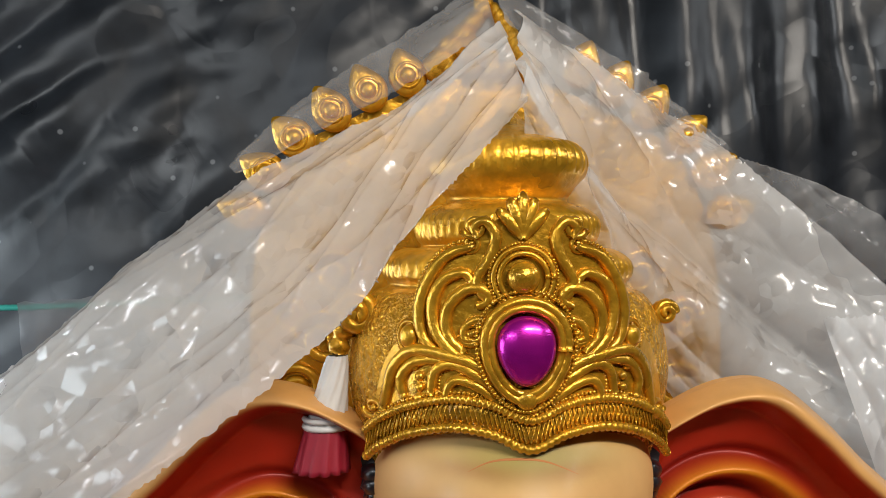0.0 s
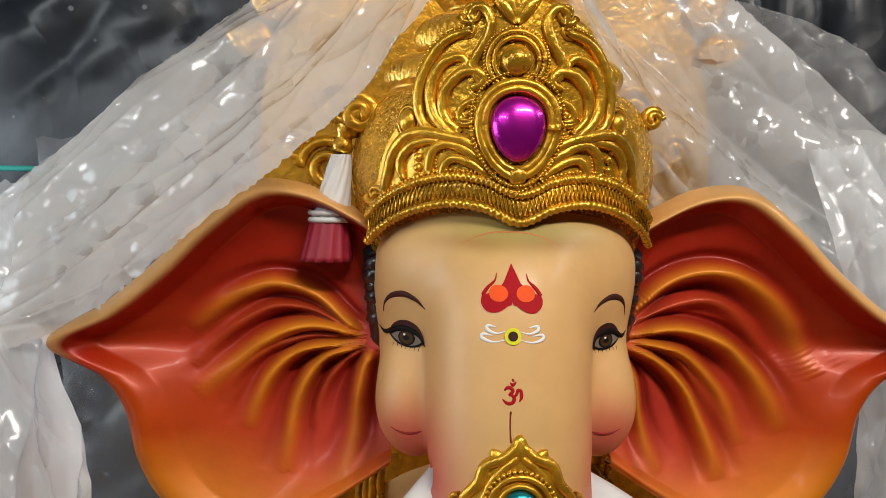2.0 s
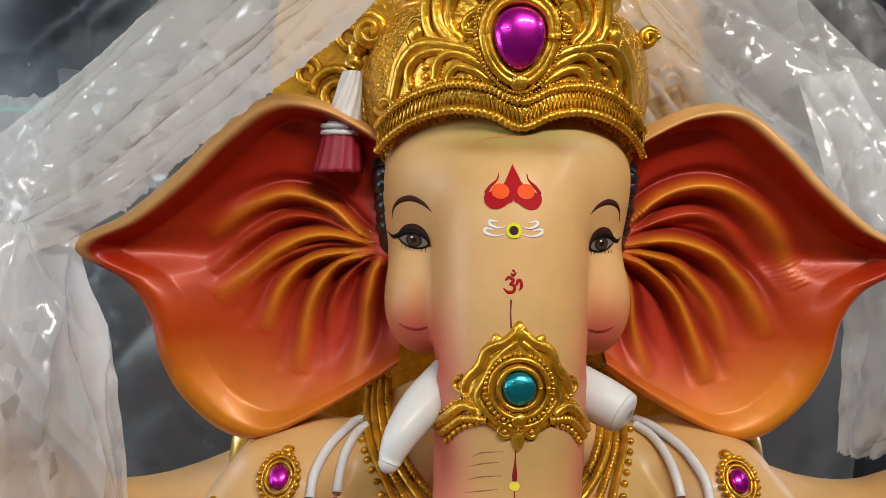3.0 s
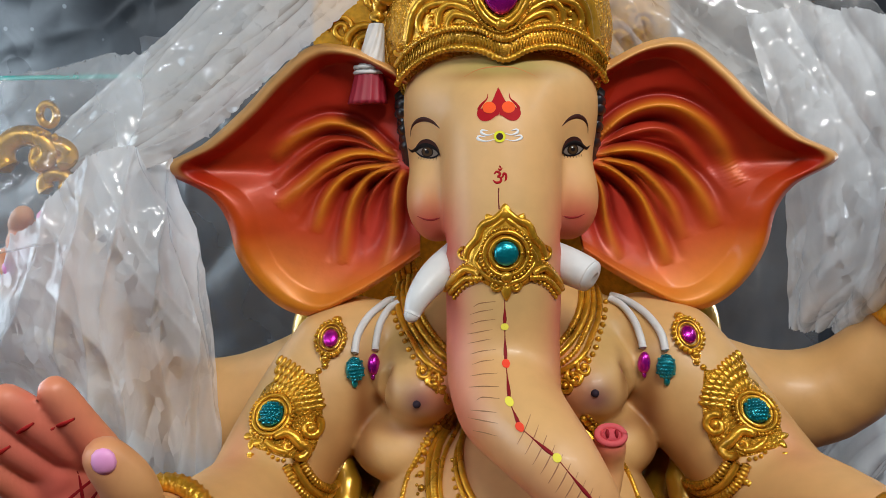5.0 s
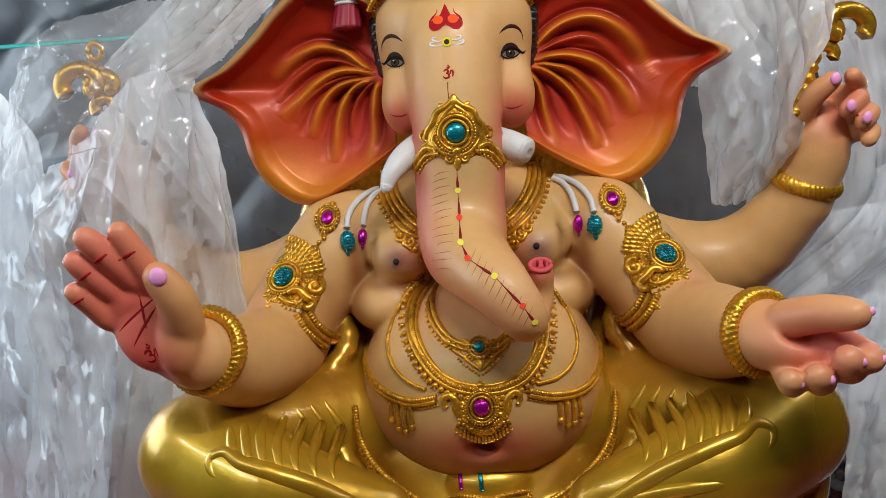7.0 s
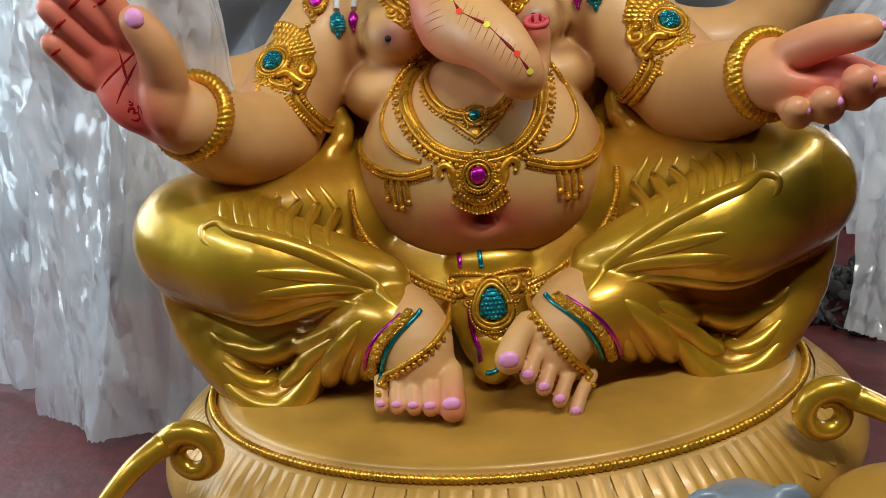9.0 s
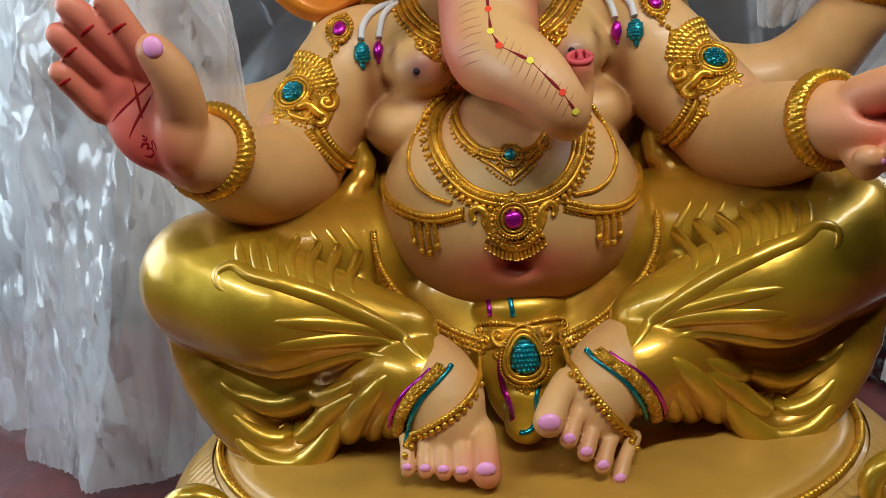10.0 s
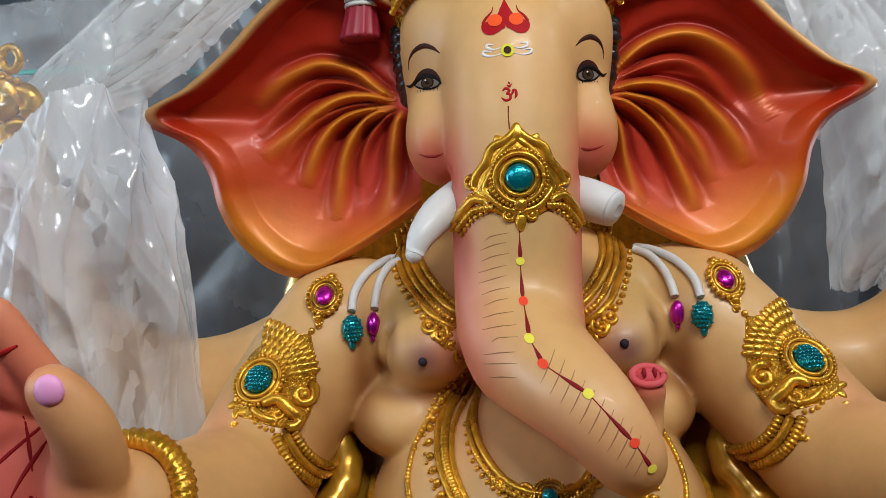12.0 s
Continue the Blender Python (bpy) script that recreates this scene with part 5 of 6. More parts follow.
def necklaces():
    F = CHEST
    for s in (-1, 1):
        m = lambda pts: [(-0.004 + s * x, z) for x, z in pts]
        out = [(0.148, 0.800), (0.142, 0.770), (0.130, 0.744), (0.108, 0.718), (0.082, 0.698), (0.055, 0.684), (0.03, 0.678)]
        for k, (r, rib) in enumerate(((0.0044, 0), (0.0040, 0.005), (0.0050, 0), (0.0042, 0.005))):
            line(F, m([(x * (1 - 0.055 * k), z + 0.0055 * k) for x, z in out]), r, GOLD, 0.5, ribs=rib)
        beads(F, m([(x * 1.05, z - 0.005) for x, z in out[1:]]), 0.0040, 0.0088)
        for q in range(5):
            t = q / 4
            at = (-0.004 + s * (0.103 - 0.048 * t), 0.702 - 0.043 * t)
            scroll(F, at, 0.010, 0.0036, 60 + 60 * q, s)
            leaf(F, (at[0] - s * 0.006, at[1] - 0.009), 0.008, 0.005, -90 + s * 20)
        beads(F, m([(0.088, 0.686), (0.070, 0.672), (0.052, 0.652), (0.046, 0.632)]), 0.0045, 0.0095)
        for z, r in ((0.655, 0.008), (0.640, 0.007), (0.627, 0.006)):
            gem(F, (-0.004 + s * (0.052 - 0.02 * (0.655 - z)), z), r, r, r * 0.8, GOLD, 0, (1.3,))
    big = [(-0.050, 0.632), (-0.085, 0.602), (-0.093, 0.570), (-0.079, 0.536), (-0.055, 0.508), (-0.026, 0.493), (0.008, 0.487), (0.042, 0.489), (0.073, 0.501), (0.097, 0.528), (0.108, 0.562), (0.106, 0.595), (0.085, 0.628)]
    c = (0.008, 0.565)
    grow = lambda pts, k: [(c[0] + (x - c[0]) * k, c[1] + (z - c[1]) * k) for x, z in pts]
    line(F, big, 0.0050, GOLD, 0.5, ribs=0.0042)
    line(F, grow(big, 0.93), 0.0032, GOLD, 0.4)
    line(F, grow(big, 1.08), 0.0042, GOLD, 0.4)
    beads(F, grow(big, 1.17), 0.0048, 0.0100)
    beads(F, grow(big, 1.235), 0.0022, 0.0065)
    inner = [(-0.040, 0.632), (-0.060, 0.606), (-0.056, 0.582), (-0.038, 0.560), (-0.018, 0.549), (0.008, 0.545), (0.036, 0.549), (0.058, 0.566), (0.072, 0.592)]
    line(F, inner, 0.0042, GOLD, 0.5)
    line(F, [(x * 1.10, z - 0.006) for x, z in inner], 0.0030, GOLD, 0.5, ribs=0.004)
    beads(F, [(x * 1.18, z - 0.011) for x, z in inner[1:5]], 0.0030, 0.0066)
    gem(F, (0.009, 0.543), 0.0080, 0.0080, 0.006, TEAL, 0, (1.35, 1.9), 0.0014, 0.004)
    for s in (-1, 1):
        for x, z, r in ((0.022, 0.546, 0.009), (0.037, 0.549, 0.008), (0.015, 0.530, 0.007), (0.050, 0.553, 0.006)):
            scroll(F, (0.009 + s * x, z), r, r * 0.36, 200, s)
        line(F, [(0.009 + s * x, z) for x, z in ((0.0, 0.514), (0.012, 0.522), (0.024, 0.532), (0.040, 0.541))], 0.0028, GOLD, 0.5)
        beads(F, [(0.009 + s * x, z) for x, z in ((0.003, 0.508), (0.018, 0.518), (0.032, 0.530))], 0.0024, 0.0055)
    leaf(F, (0.009, 0.520), 0.009, 0.007, -90)
    # thin chains and swags over the belly
    for pts in ([(-0.075, 0.632), (-0.105, 0.605), (-0.124, 0.576), (-0.135, 0.540), (-0.124, 0.511), (-0.100, 0.494), (-0.074, 0.486)], [(0.115, 0.625), (0.140, 0.590), (0.156, 0.557), (0.161, 0.527), (0.148, 0.501), (0.123, 0.488), (0.091, 0.486)]):
        line(F, pts, 0.0032, GOLD, 0.5, ribs=0.005)
        beads(F, pts[2:5], 0.0030, 0.011)
    for pts in ([(-0.190, 0.530), (-0.186, 0.510), (-0.171, 0.488), (-0.135, 0.472), (-0.097, 0.468), (-0.058, 0.477)], [(0.208, 0.512), (0.205, 0.490), (0.192, 0.472), (0.164, 0.460), (0.121, 0.464), (0.076, 0.479)]):
        line(F, pts, 0.0044, GOLD, 0.5, ribs=0.0045)
        line(F, [(x, z - 0.007) for x, z in pts], 0.0040, GOLD, 0.5)
        beads(F, [(x, z - 0.013) for x, z in pts[1:]], 0.0022, 0.0046)
    for x0, z0 in ((-0.116, 0.460), (0.139, 0.453)):
        for q in range(4):
            x, drop = x0 - 0.0165 + 0.011 * q, (0.026, 0.038, 0.040, 0.030)[q]
            pts = [(x, z0), (x + 0.001, z0 - drop)]
            line(F, pts, 0.0038, GOLD, 0.5, ribs=0.005, n=0.0015)
            p, n = F([(x + 0.001, z0 - drop - 0.005)])
            ball(statue, p[0] + n[0] * 0.003, (0.0055, 0.005, 0.006), GOLD)
    # large pendant
    backing(F, [(0.008, 0.478), (0.045, 0.478), (0.052, 0.462), (0.040, 0.436), (0.022, 0.418), (0.008, 0.412), (-0.006, 0.418), (-0.024, 0.436), (-0.036, 0.462), (-0.029, 0.478)], 0.003)
    gem(F, (0.007, 0.462), 0.0120, 0.0125, 0.008, MAGENTA, 0, (1.3, 1.75), 0.0020, 0.005)
    for s in (-1, 1):
        m = lambda pts: [(0.008 + s * x, z) for x, z in pts]
        line(F, m([(0.052, 0.462), (0.056, 0.474), (0.046, 0.480), (0.036, 0.470), (0.034, 0.456), (0.028, 0.446)]), 0.0060, ends=0.6)
        scroll(F, (0.008 + s * 0.028, 0.464), 0.010, 0.0036, 0, s)
        line(F, m([(0.0, 0.440), (0.012, 0.443), (0.022, 0.450), (0.030, 0.448)]), 0.0045)
        line(F, m([(0.0, 0.432), (0.014, 0.435), (0.026, 0.443), (0.036, 0.444)]), 0.0036, ribs=0.004)
        beads(F, m([(0.004, 0.425), (0.016, 0.428), (0.028, 0.436), (0.036, 0.438)]), 0.0034, 0.007)
        for q in range(8):
            t = q / 7
            x, z = 0.002 + 0.036 * t, 0.419 + 0.015 * t * t
            line(F, m([(x, z), (x * 1.06, z - 0.014 + 0.004 * t)]), 0.0026, GOLD, 0.4, n=0.004)
    for z in (0.487, 0.493):
        gem(F, (0.007, z), 0.005, 0.005, 0.006, GOLD)


def armlets():
    for s in (-1, 1):
        F = ARM
        m = lambda pts: [(0.005 + s * x, z) for x, z in pts]
        one = lambda x, z: m([(x, z)])[0]
        backing(F, m([(0.250, 0.694), (0.244, 0.660), (0.246, 0.625), (0.258, 0.598), (0.282, 0.600), (0.305, 0.608), (0.332, 0.618), (0.332, 0.650), (0.318, 0.675), (0.285, 0.690)]), 0.003, STIPPLE)
        gem(F, one(0.306, 0.645), 0.0155, 0.0165, 0.009, TEAL, 0, (1.22, 1.6), 0.0024, 0.005, True)
        for row, (rad, size) in enumerate(((0.033, 0.0070), (0.043, 0.0075), (0.052, 0.0080), (0.061, 0.0075))):
            for q in range(7 + 2 * row):
                a = radians(6 + (q + 0.5) * 88 / (7 + 2 * row))
                x, z = 0.306 - rad * math.cos(a), 0.645 + rad * math.sin(a) * 0.95
                leaf(F, one(x, z), size, size * 0.62, 180 - math.degrees(a) if s > 0 else math.degrees(a), GOLD, 0.5)
        p = F([one(0.249, 0.697)])[0][0]
        ball(statue, p, 0.0045, GOLD)
        scroll(F, one(0.258, 0.630), 0.014, 0.0062, 60, s, 1.3)
        line(F, m([(0.300, 0.622), (0.284, 0.626), (0.270, 0.612), (0.262, 0.606), (0.268, 0.596), (0.278, 0.600)]), 0.0076, lift=0.9, ends=0.6)
        line(F, m([(0.312, 0.620), (0.298, 0.610), (0.284, 0.606)]), 0.0050, ends=0.6)
        scroll(F, one(0.284, 0.613), 0.009, 0.0036, 120, s, 1.2)
        beads(F, m([(0.312, 0.612), (0.300, 0.602), (0.288, 0.598)]), 0.0030, 0.0064)
        for q in range(5):
            a = q / 5 * 360
            leaf(F, one(0.328 + 0.008 * math.cos(radians(a)), 0.622 + 0.008 * math.sin(radians(a))), 0.007, 0.0046, a, GOLD)
        line(F, m([(0.329, 0.606), (0.328, 0.590), (0.316, 0.577), (0.299, 0.571), (0.283, 0.573), (0.274, 0.580)]), 0.0042, GOLD, 0.5, ribs=0.005)
        band = [(0.276, 0.592), (0.264, 0.568), (0.250, 0.546), (0.240, 0.530)]
        for d, rib in ((-0.009, 0.005), (0, 0), (0.009, 0.005)):
            line(F, m([(x + d, z) for x, z in band]), 0.0056, GOLD, 0.6, ribs=rib)
        beads(F, m([(x - 0.0045, z) for x, z in band]), 0.0022, 0.006)
        # shoulder brooch
        F = FRONT
        gem(F, one(0.235, 0.734), 0.0100, 0.0125, 0.006, MAGENTA, 0, (1.3, 1.7), 0.0034, 0.003)
        gem(F, one(0.229, 0.754), 0.005, 0.005, 0.005, GOLD)
        for z, r in ((0.711, 0.0050), (0.703, 0.0034)):
            gem(F, one(0.241, z), r, r, r, GOLD)
        # white cords with bud ends
        for pts, mat, rx, rz in (([(0.152, 0.768), (0.168, 0.766), (0.188, 0.755), (0.201, 0.736), (0.204, 0.716)], TEAL, 0.0125, 0.0165), ([(0.148, 0.766), (0.162, 0.760), (0.173, 0.745), (0.178, 0.726), (0.179, 0.716)], MAGENTA, 0.0085, 0.0145)):
            line(FRONT, m(pts), 0.0052, WHITE, 0.7)
            gem(FRONT, one(pts[-1][0], pts[-1][1] - rz * 1.2), rx, rz, rx * 0.9, mat, 0.1, (), 0, 0.002, mat is TEAL)
            p, n = FRONT([one(pts[-1][0], pts[-1][1] - rz * 2.3)])
            ball(statue, p[0] + n[0] * 0.002, (rx * 0.35, rx * 0.35, rx * 0.5), mat)


def bracelet(at, way, r, thick):
    """A twisted bangle round a wrist."""
    q = Vector(way).to_track_quat("Z", "Y").to_matrix()
    a, b = np.meshgrid(np.arange(160) / 160 * 2 * np.pi, np.arange(14) / 14 * 2 * np.pi, indexing="ij")
    k = thick * (1 + 0.14 * np.sin(46 * a + 3 * b) * (np.cos(b) > -0.3))
    p = np.stack(((r + k * np.cos(b)) * np.cos(a), (r + k * np.cos(b)) * np.sin(a), 1.25 * k * np.sin(b)), -1).reshape(-1, 3)
    statue.add(p @ np.array(q).T + np.array(at), grid_faces(160, 14, wrap_u=True, wrap_v=True), GOLD)


def limbs_detail():
    bracelet((-0.371, 0.448, 0.588), (-0.25, -1, 0.35), 0.053, 0.0105)
    bracelet((0.386, 0.435, 0.570), (0.45, -1, 0.15), 0.051, 0.0105)
    for s in (-1, 1):
        bracelet((0.588 * s, 0.790, 0.735), (0.25 * s, -0.35, 1), 0.050, 0.0115)
        # carved gold emblem in each raised hand
        tube(statue, spline([(0.548 * s, 0.735, 0.850), (0.568 * s, 0.735, 0.900), (0.582 * s, 0.737, 0.950)], 24), 0.012 + 0.003 * np.sin(np.arange(24) * 1.6), GOLD, 12)
        for k, (cx, cz, size, r) in enumerate(((0.592, 0.945, 0.022, 0.011), (0.590, 0.980, 0.028, 0.013), (0.622, 0.985, 0.042, 0.015))):
            a = np.linspace(-0.6, 4.4, 26)
            w = size * (1 - 0.12 * a)
            tube(statue, np.stack((s * (cx + w * np.cos(a) * 0.9), 0.735 - 0.004 * k + 0 * a, cz + w * np.sin(a) * 0.7), 1), r * (1 - 0.12 * (a + 0.6) / 5), GOLD, 10)
        for q in range(9):
            ball(statue, (s * (0.585 + 0.009 * q), 0.718, 1.012 - 0.0006 * (q - 3) ** 2), 0.0045, GOLD)
        t = np.linspace(0, 2 * np.pi, 20)
        tube(statue, np.stack((s * (0.600 + 0.011 * np.cos(t)), 0.735 + 0 * t, 1.036 + 0.014 * np.sin(t)), 1), 0.0055, GOLD, 8)
        for x, y, z in ((0.597, 0.693, 0.902), (0.619, 0.687, 0.858), (0.644, 0.687, 0.838)):
            ball(statue, (x * s, y, z), (0.0085, 0.005, 0.010), PINK)
    # painted lines in the open palm
    ink = (0.30, 0.01, 0.015)
    for pts in ([(-0.461, 0.636), (-0.440, 0.655), (-0.404, 0.683)], [(-0.431, 0.682), (-0.429, 0.66), (-0.425, 0.637)], [(-0.405, 0.672), (-0.425, 0.645), (-0.442, 0.616)]):
        stroke(FRONT, pts, [0.0005, 0.0020, 0.0006], ink)
    for a, b in (((-0.438, 0.734), (-0.416, 0.744)), ((-0.466, 0.733), (-0.448, 0.744)), ((-0.489, 0.712), (-0.472, 0.722)), ((-0.502, 0.682), (-0.488, 0.689))):
        stroke(FRONT, [a, ((a[0] + b[0]) / 2, (a[1] + b[1]) / 2), b], [0.0012, 0.0024, 0.0012], (0.42, 0.02, 0.02))
    om(FRONT, (-0.421, 0.602), 0.022, 22, ink)
    ball(statue, (-0.379, 0.336, 0.714), (0.0120, 0.0060, 0.0125), PINK)
    for x, y, z in ((0.477, 0.320, 0.620), (0.490, 0.315, 0.562), (0.463, 0.309, 0.562), (0.428, 0.313, 0.541), (0.399, 0.327, 0.533)):
        ball(statue, (x, y, z), (0.0050, 0.005, 0.006), PINK)
    for k in range(5):
        x, r = -0.050 - 0.0228 * k - (0.007 if k else 0), 0.0185 if k == 0 else 0.0122 - 0.0006 * k
        ball(statue, (x, 0.340 + 0.005 * k - r * 0.70, 0.190 if k else 0.195), (r * 0.68, r * 0.36, r * 0.5), PINK)
        x, z = 0.029 + 0.0198 * k + (0.003 if k else 0), 0.249 - 0.0188 * k - (0.006 if k else 0)
        r = 0.0195 if k == 0 else 0.0122 - 0.0005 * k
        ball(statue, (x, 0.350 - r * 0.78, z - 0.002), (r * 0.72, r * 0.34, r * 0.6), PINK)
    # folds of the robe
    for mirror in (lambda x: x, lambda x: 0.022 - x):
        def fold(r, pts, lift=-0.35, ends=0.10):
            line(ROBE, [(mirror(x), z) for x, z in pts], r, CLOTH, lift, n=0.004, ends=ends, sides=14, flat=0.9, paint=ROBE_GOLD)

        # the seam that curls over the knee, and short pleats gathered into it
        fold(0.0140, [(-0.350, 0.410), (-0.374, 0.416), (-0.380, 0.434), (-0.358, 0.442), (-0.332, 0.430), (-0.290, 0.417), (-0.235, 0.392), (-0.172, 0.350), (-0.105, 0.296)])
        for k in range(7):
            x, d = -0.360 + 0.0185 * k, 0.020 + 0.0045 * k
            fold(0.0085 + 0.0003 * k, [(x, 0.468), (x + d * 0.55, 0.462 - d * 0.8), (x + 1.05 * d, 0.454 - 1.6 * d)], -0.40, 0.05)
        # long soft folds towards the ankle
        fold(0.0120, [(-0.325, 0.376), (-0.260, 0.368), (-0.200, 0.350), (-0.140, 0.326)], -0.5)
        fold(0.0130, [(-0.330, 0.342), (-0.260, 0.340), (-0.200, 0.334), (-0.140, 0.320)], -0.5)
        fold(0.0140, [(-0.420, 0.306), (-0.330, 0.290), (-0.240, 0.306), (-0.150, 0.318)], -0.45)
        # folds that fan out from the ankle
        fold(0.0190, [(-0.160, 0.300), (-0.184, 0.278), (-0.221, 0.224), (-0.240, 0.170)])
        fold(0.0175, [(-0.160, 0.276), (-0.174, 0.250), (-0.194, 0.206), (-0.208, 0.168)])
        fold(0.0150, [(-0.166, 0.244), (-0.172, 0.216), (-0.180, 0.180)])
        # swags below the shin, and the hem
        fold(0.0190, [(-0.425, 0.272), (-0.390, 0.240), (-0.337, 0.222), (-0.279, 0.240), (-0.205, 0.286)])
        fold(0.0170, [(-0.410, 0.228), (-0.360, 0.192), (-0.310, 0.188), (-0.262, 0.226), (-0.205, 0.272)])
        fold(0.0210, [(-0.405, 0.196), (-0.362, 0.156), (-0.310, 0.146), (-0.272, 0.172), (-0.236, 0.226)])
    # anklets, trouser cuffs, belt
    for pts in ([(-0.150, 0.208), (-0.135, 0.222), (-0.108, 0.240), (-0.075, 0.258), (-0.052, 0.275)], [(0.055, 0.296), (0.075, 0.278), (0.100, 0.248), (0.122, 0.216), (0.138, 0.192)]):
        line(FRONT, pts, 0.0040, GOLD, 0.5, ribs=0.005)
        beads(FRONT, [(x, z - 0.008) for x, z in pts], 0.0044, 0.0092)
    for pts, d in (([(-0.176, 0.208), (-0.165, 0.245), (-0.145, 0.275), (-0.112, 0.300)], 1), ([(0.112, 0.305), (0.150, 0.278), (0.172, 0.245), (0.184, 0.208)], -1)):
        for k, (mat, r) in enumerate(((MAGENTA, 0.0034), (STIPPLE, 0.0085), (TEAL, 0.0036))):
            line(DRESSED, [(x + d * (0.0, 0.013, 0.026)[k], z) for x, z in pts], r, mat, 0.4, flat=0.7)
    belt = [(-0.196, 0.605, 0.440), (-0.188, 0.575, 0.400), (-0.165, 0.552, 0.362), (-0.130, 0.535, 0.334), (-0.088, 0.522, 0.308), (-0.045, 0.516, 0.290)]
    for flip in (1, -1):
        for dz, r, rib in ((0, 0.0046, 0.005), (-0.018, 0.0040, 0.006)):
            q = even(spline([(x if flip > 0 else 0.022 - x, y, z + dz) for x, y, z in belt], 40), 0.0011)
            tube(statue, q, r * (1 + 0.16 * np.sin(np.arange(len(q)) * 0.0011 / rib * 6.28)), GOLD, 8)
        for q in even(spline([(x if flip > 0 else 0.022 - x, y - 0.002, z - 0.0095) for x, y, z in belt], 40), 0.0078):
            ball(statue, q, 0.0037, GOLD)
    F = ROBE
    backing(F, [(0.011, 0.302), (0.050, 0.300), (0.064, 0.286), (0.046, 0.262), (0.032, 0.234), (0.011, 0.212), (-0.010, 0.234), (-0.024, 0.262), (-0.042, 0.286), (-0.028, 0.300)], 0.004)
    gem(F, (0.011, 0.262), 0.0190, 0.0245, 0.011, TEAL, 0.30, (1.22, 1.5), 0.0022, 0.006, True)
    for s in (-1, 1):
        for x, z, r in ((0.032, 0.288, 0.015), (0.052, 0.282, 0.010), (0.036, 0.266, 0.008), (0.060, 0.294, 0.008)):
            scroll(F, (0.011 + s * x, z), r, r * 0.36, 180 if s > 0 else 0, s)
        line(F, [(0.011 + s * x, z) for x, z in ((0.0, 0.302), (0.02, 0.306), (0.045, 0.306), (0.062, 0.300))], 0.0034, GOLD, 0.5, ribs=0.005)
        line(F, [(0.011 + s * x, z) for x, z in ((0.0, 0.224), (0.016, 0.232), (0.028, 0.246), (0.030, 0.262))], 0.0060, GOLD, 0.4)
        beads(F, [(0.011 + s * x, z) for x, z in ((0.002, 0.214), (0.020, 0.224), (0.034, 0.242))], 0.0028, 0.0062)
    for x, mat in ((-0.036, MAGENTA), (-0.004, TEAL)):
        line(F, [(x, 0.345), (x + 0.002, 0.330), (x + 0.003, 0.316)], 0.0036, mat, 0.2, flat=0.5)
    line(F, [(-0.022, 0.268), (-0.024, 0.240), (-0.020, 0.215), (-0.012, 0.200)], 0.0042, MAGENTA, 0.2, flat=0.5)
    line(F, [(0.030, 0.225), (0.022, 0.205), (0.010, 0.195), (-0.004, 0.192)], 0.0036, TEAL, 0.2, flat=0.5)


crown_ornament()
face_paint()
trunk_band()
necklaces()
armlets()
limbs_detail()
tagged(new("statue", statue.mesh("statue")), "painted plaster elephant-headed statue, seated, with gold ornaments and robe", "statue")


# ---- pedestal and throne ----
def part(name, clay, parent, label="", kind=""):
    ob = new(name, clay.mesh(name) if isinstance(clay, Clay) else clay)
    ob.parent = parent
    return tagged(ob, label, kind=kind)


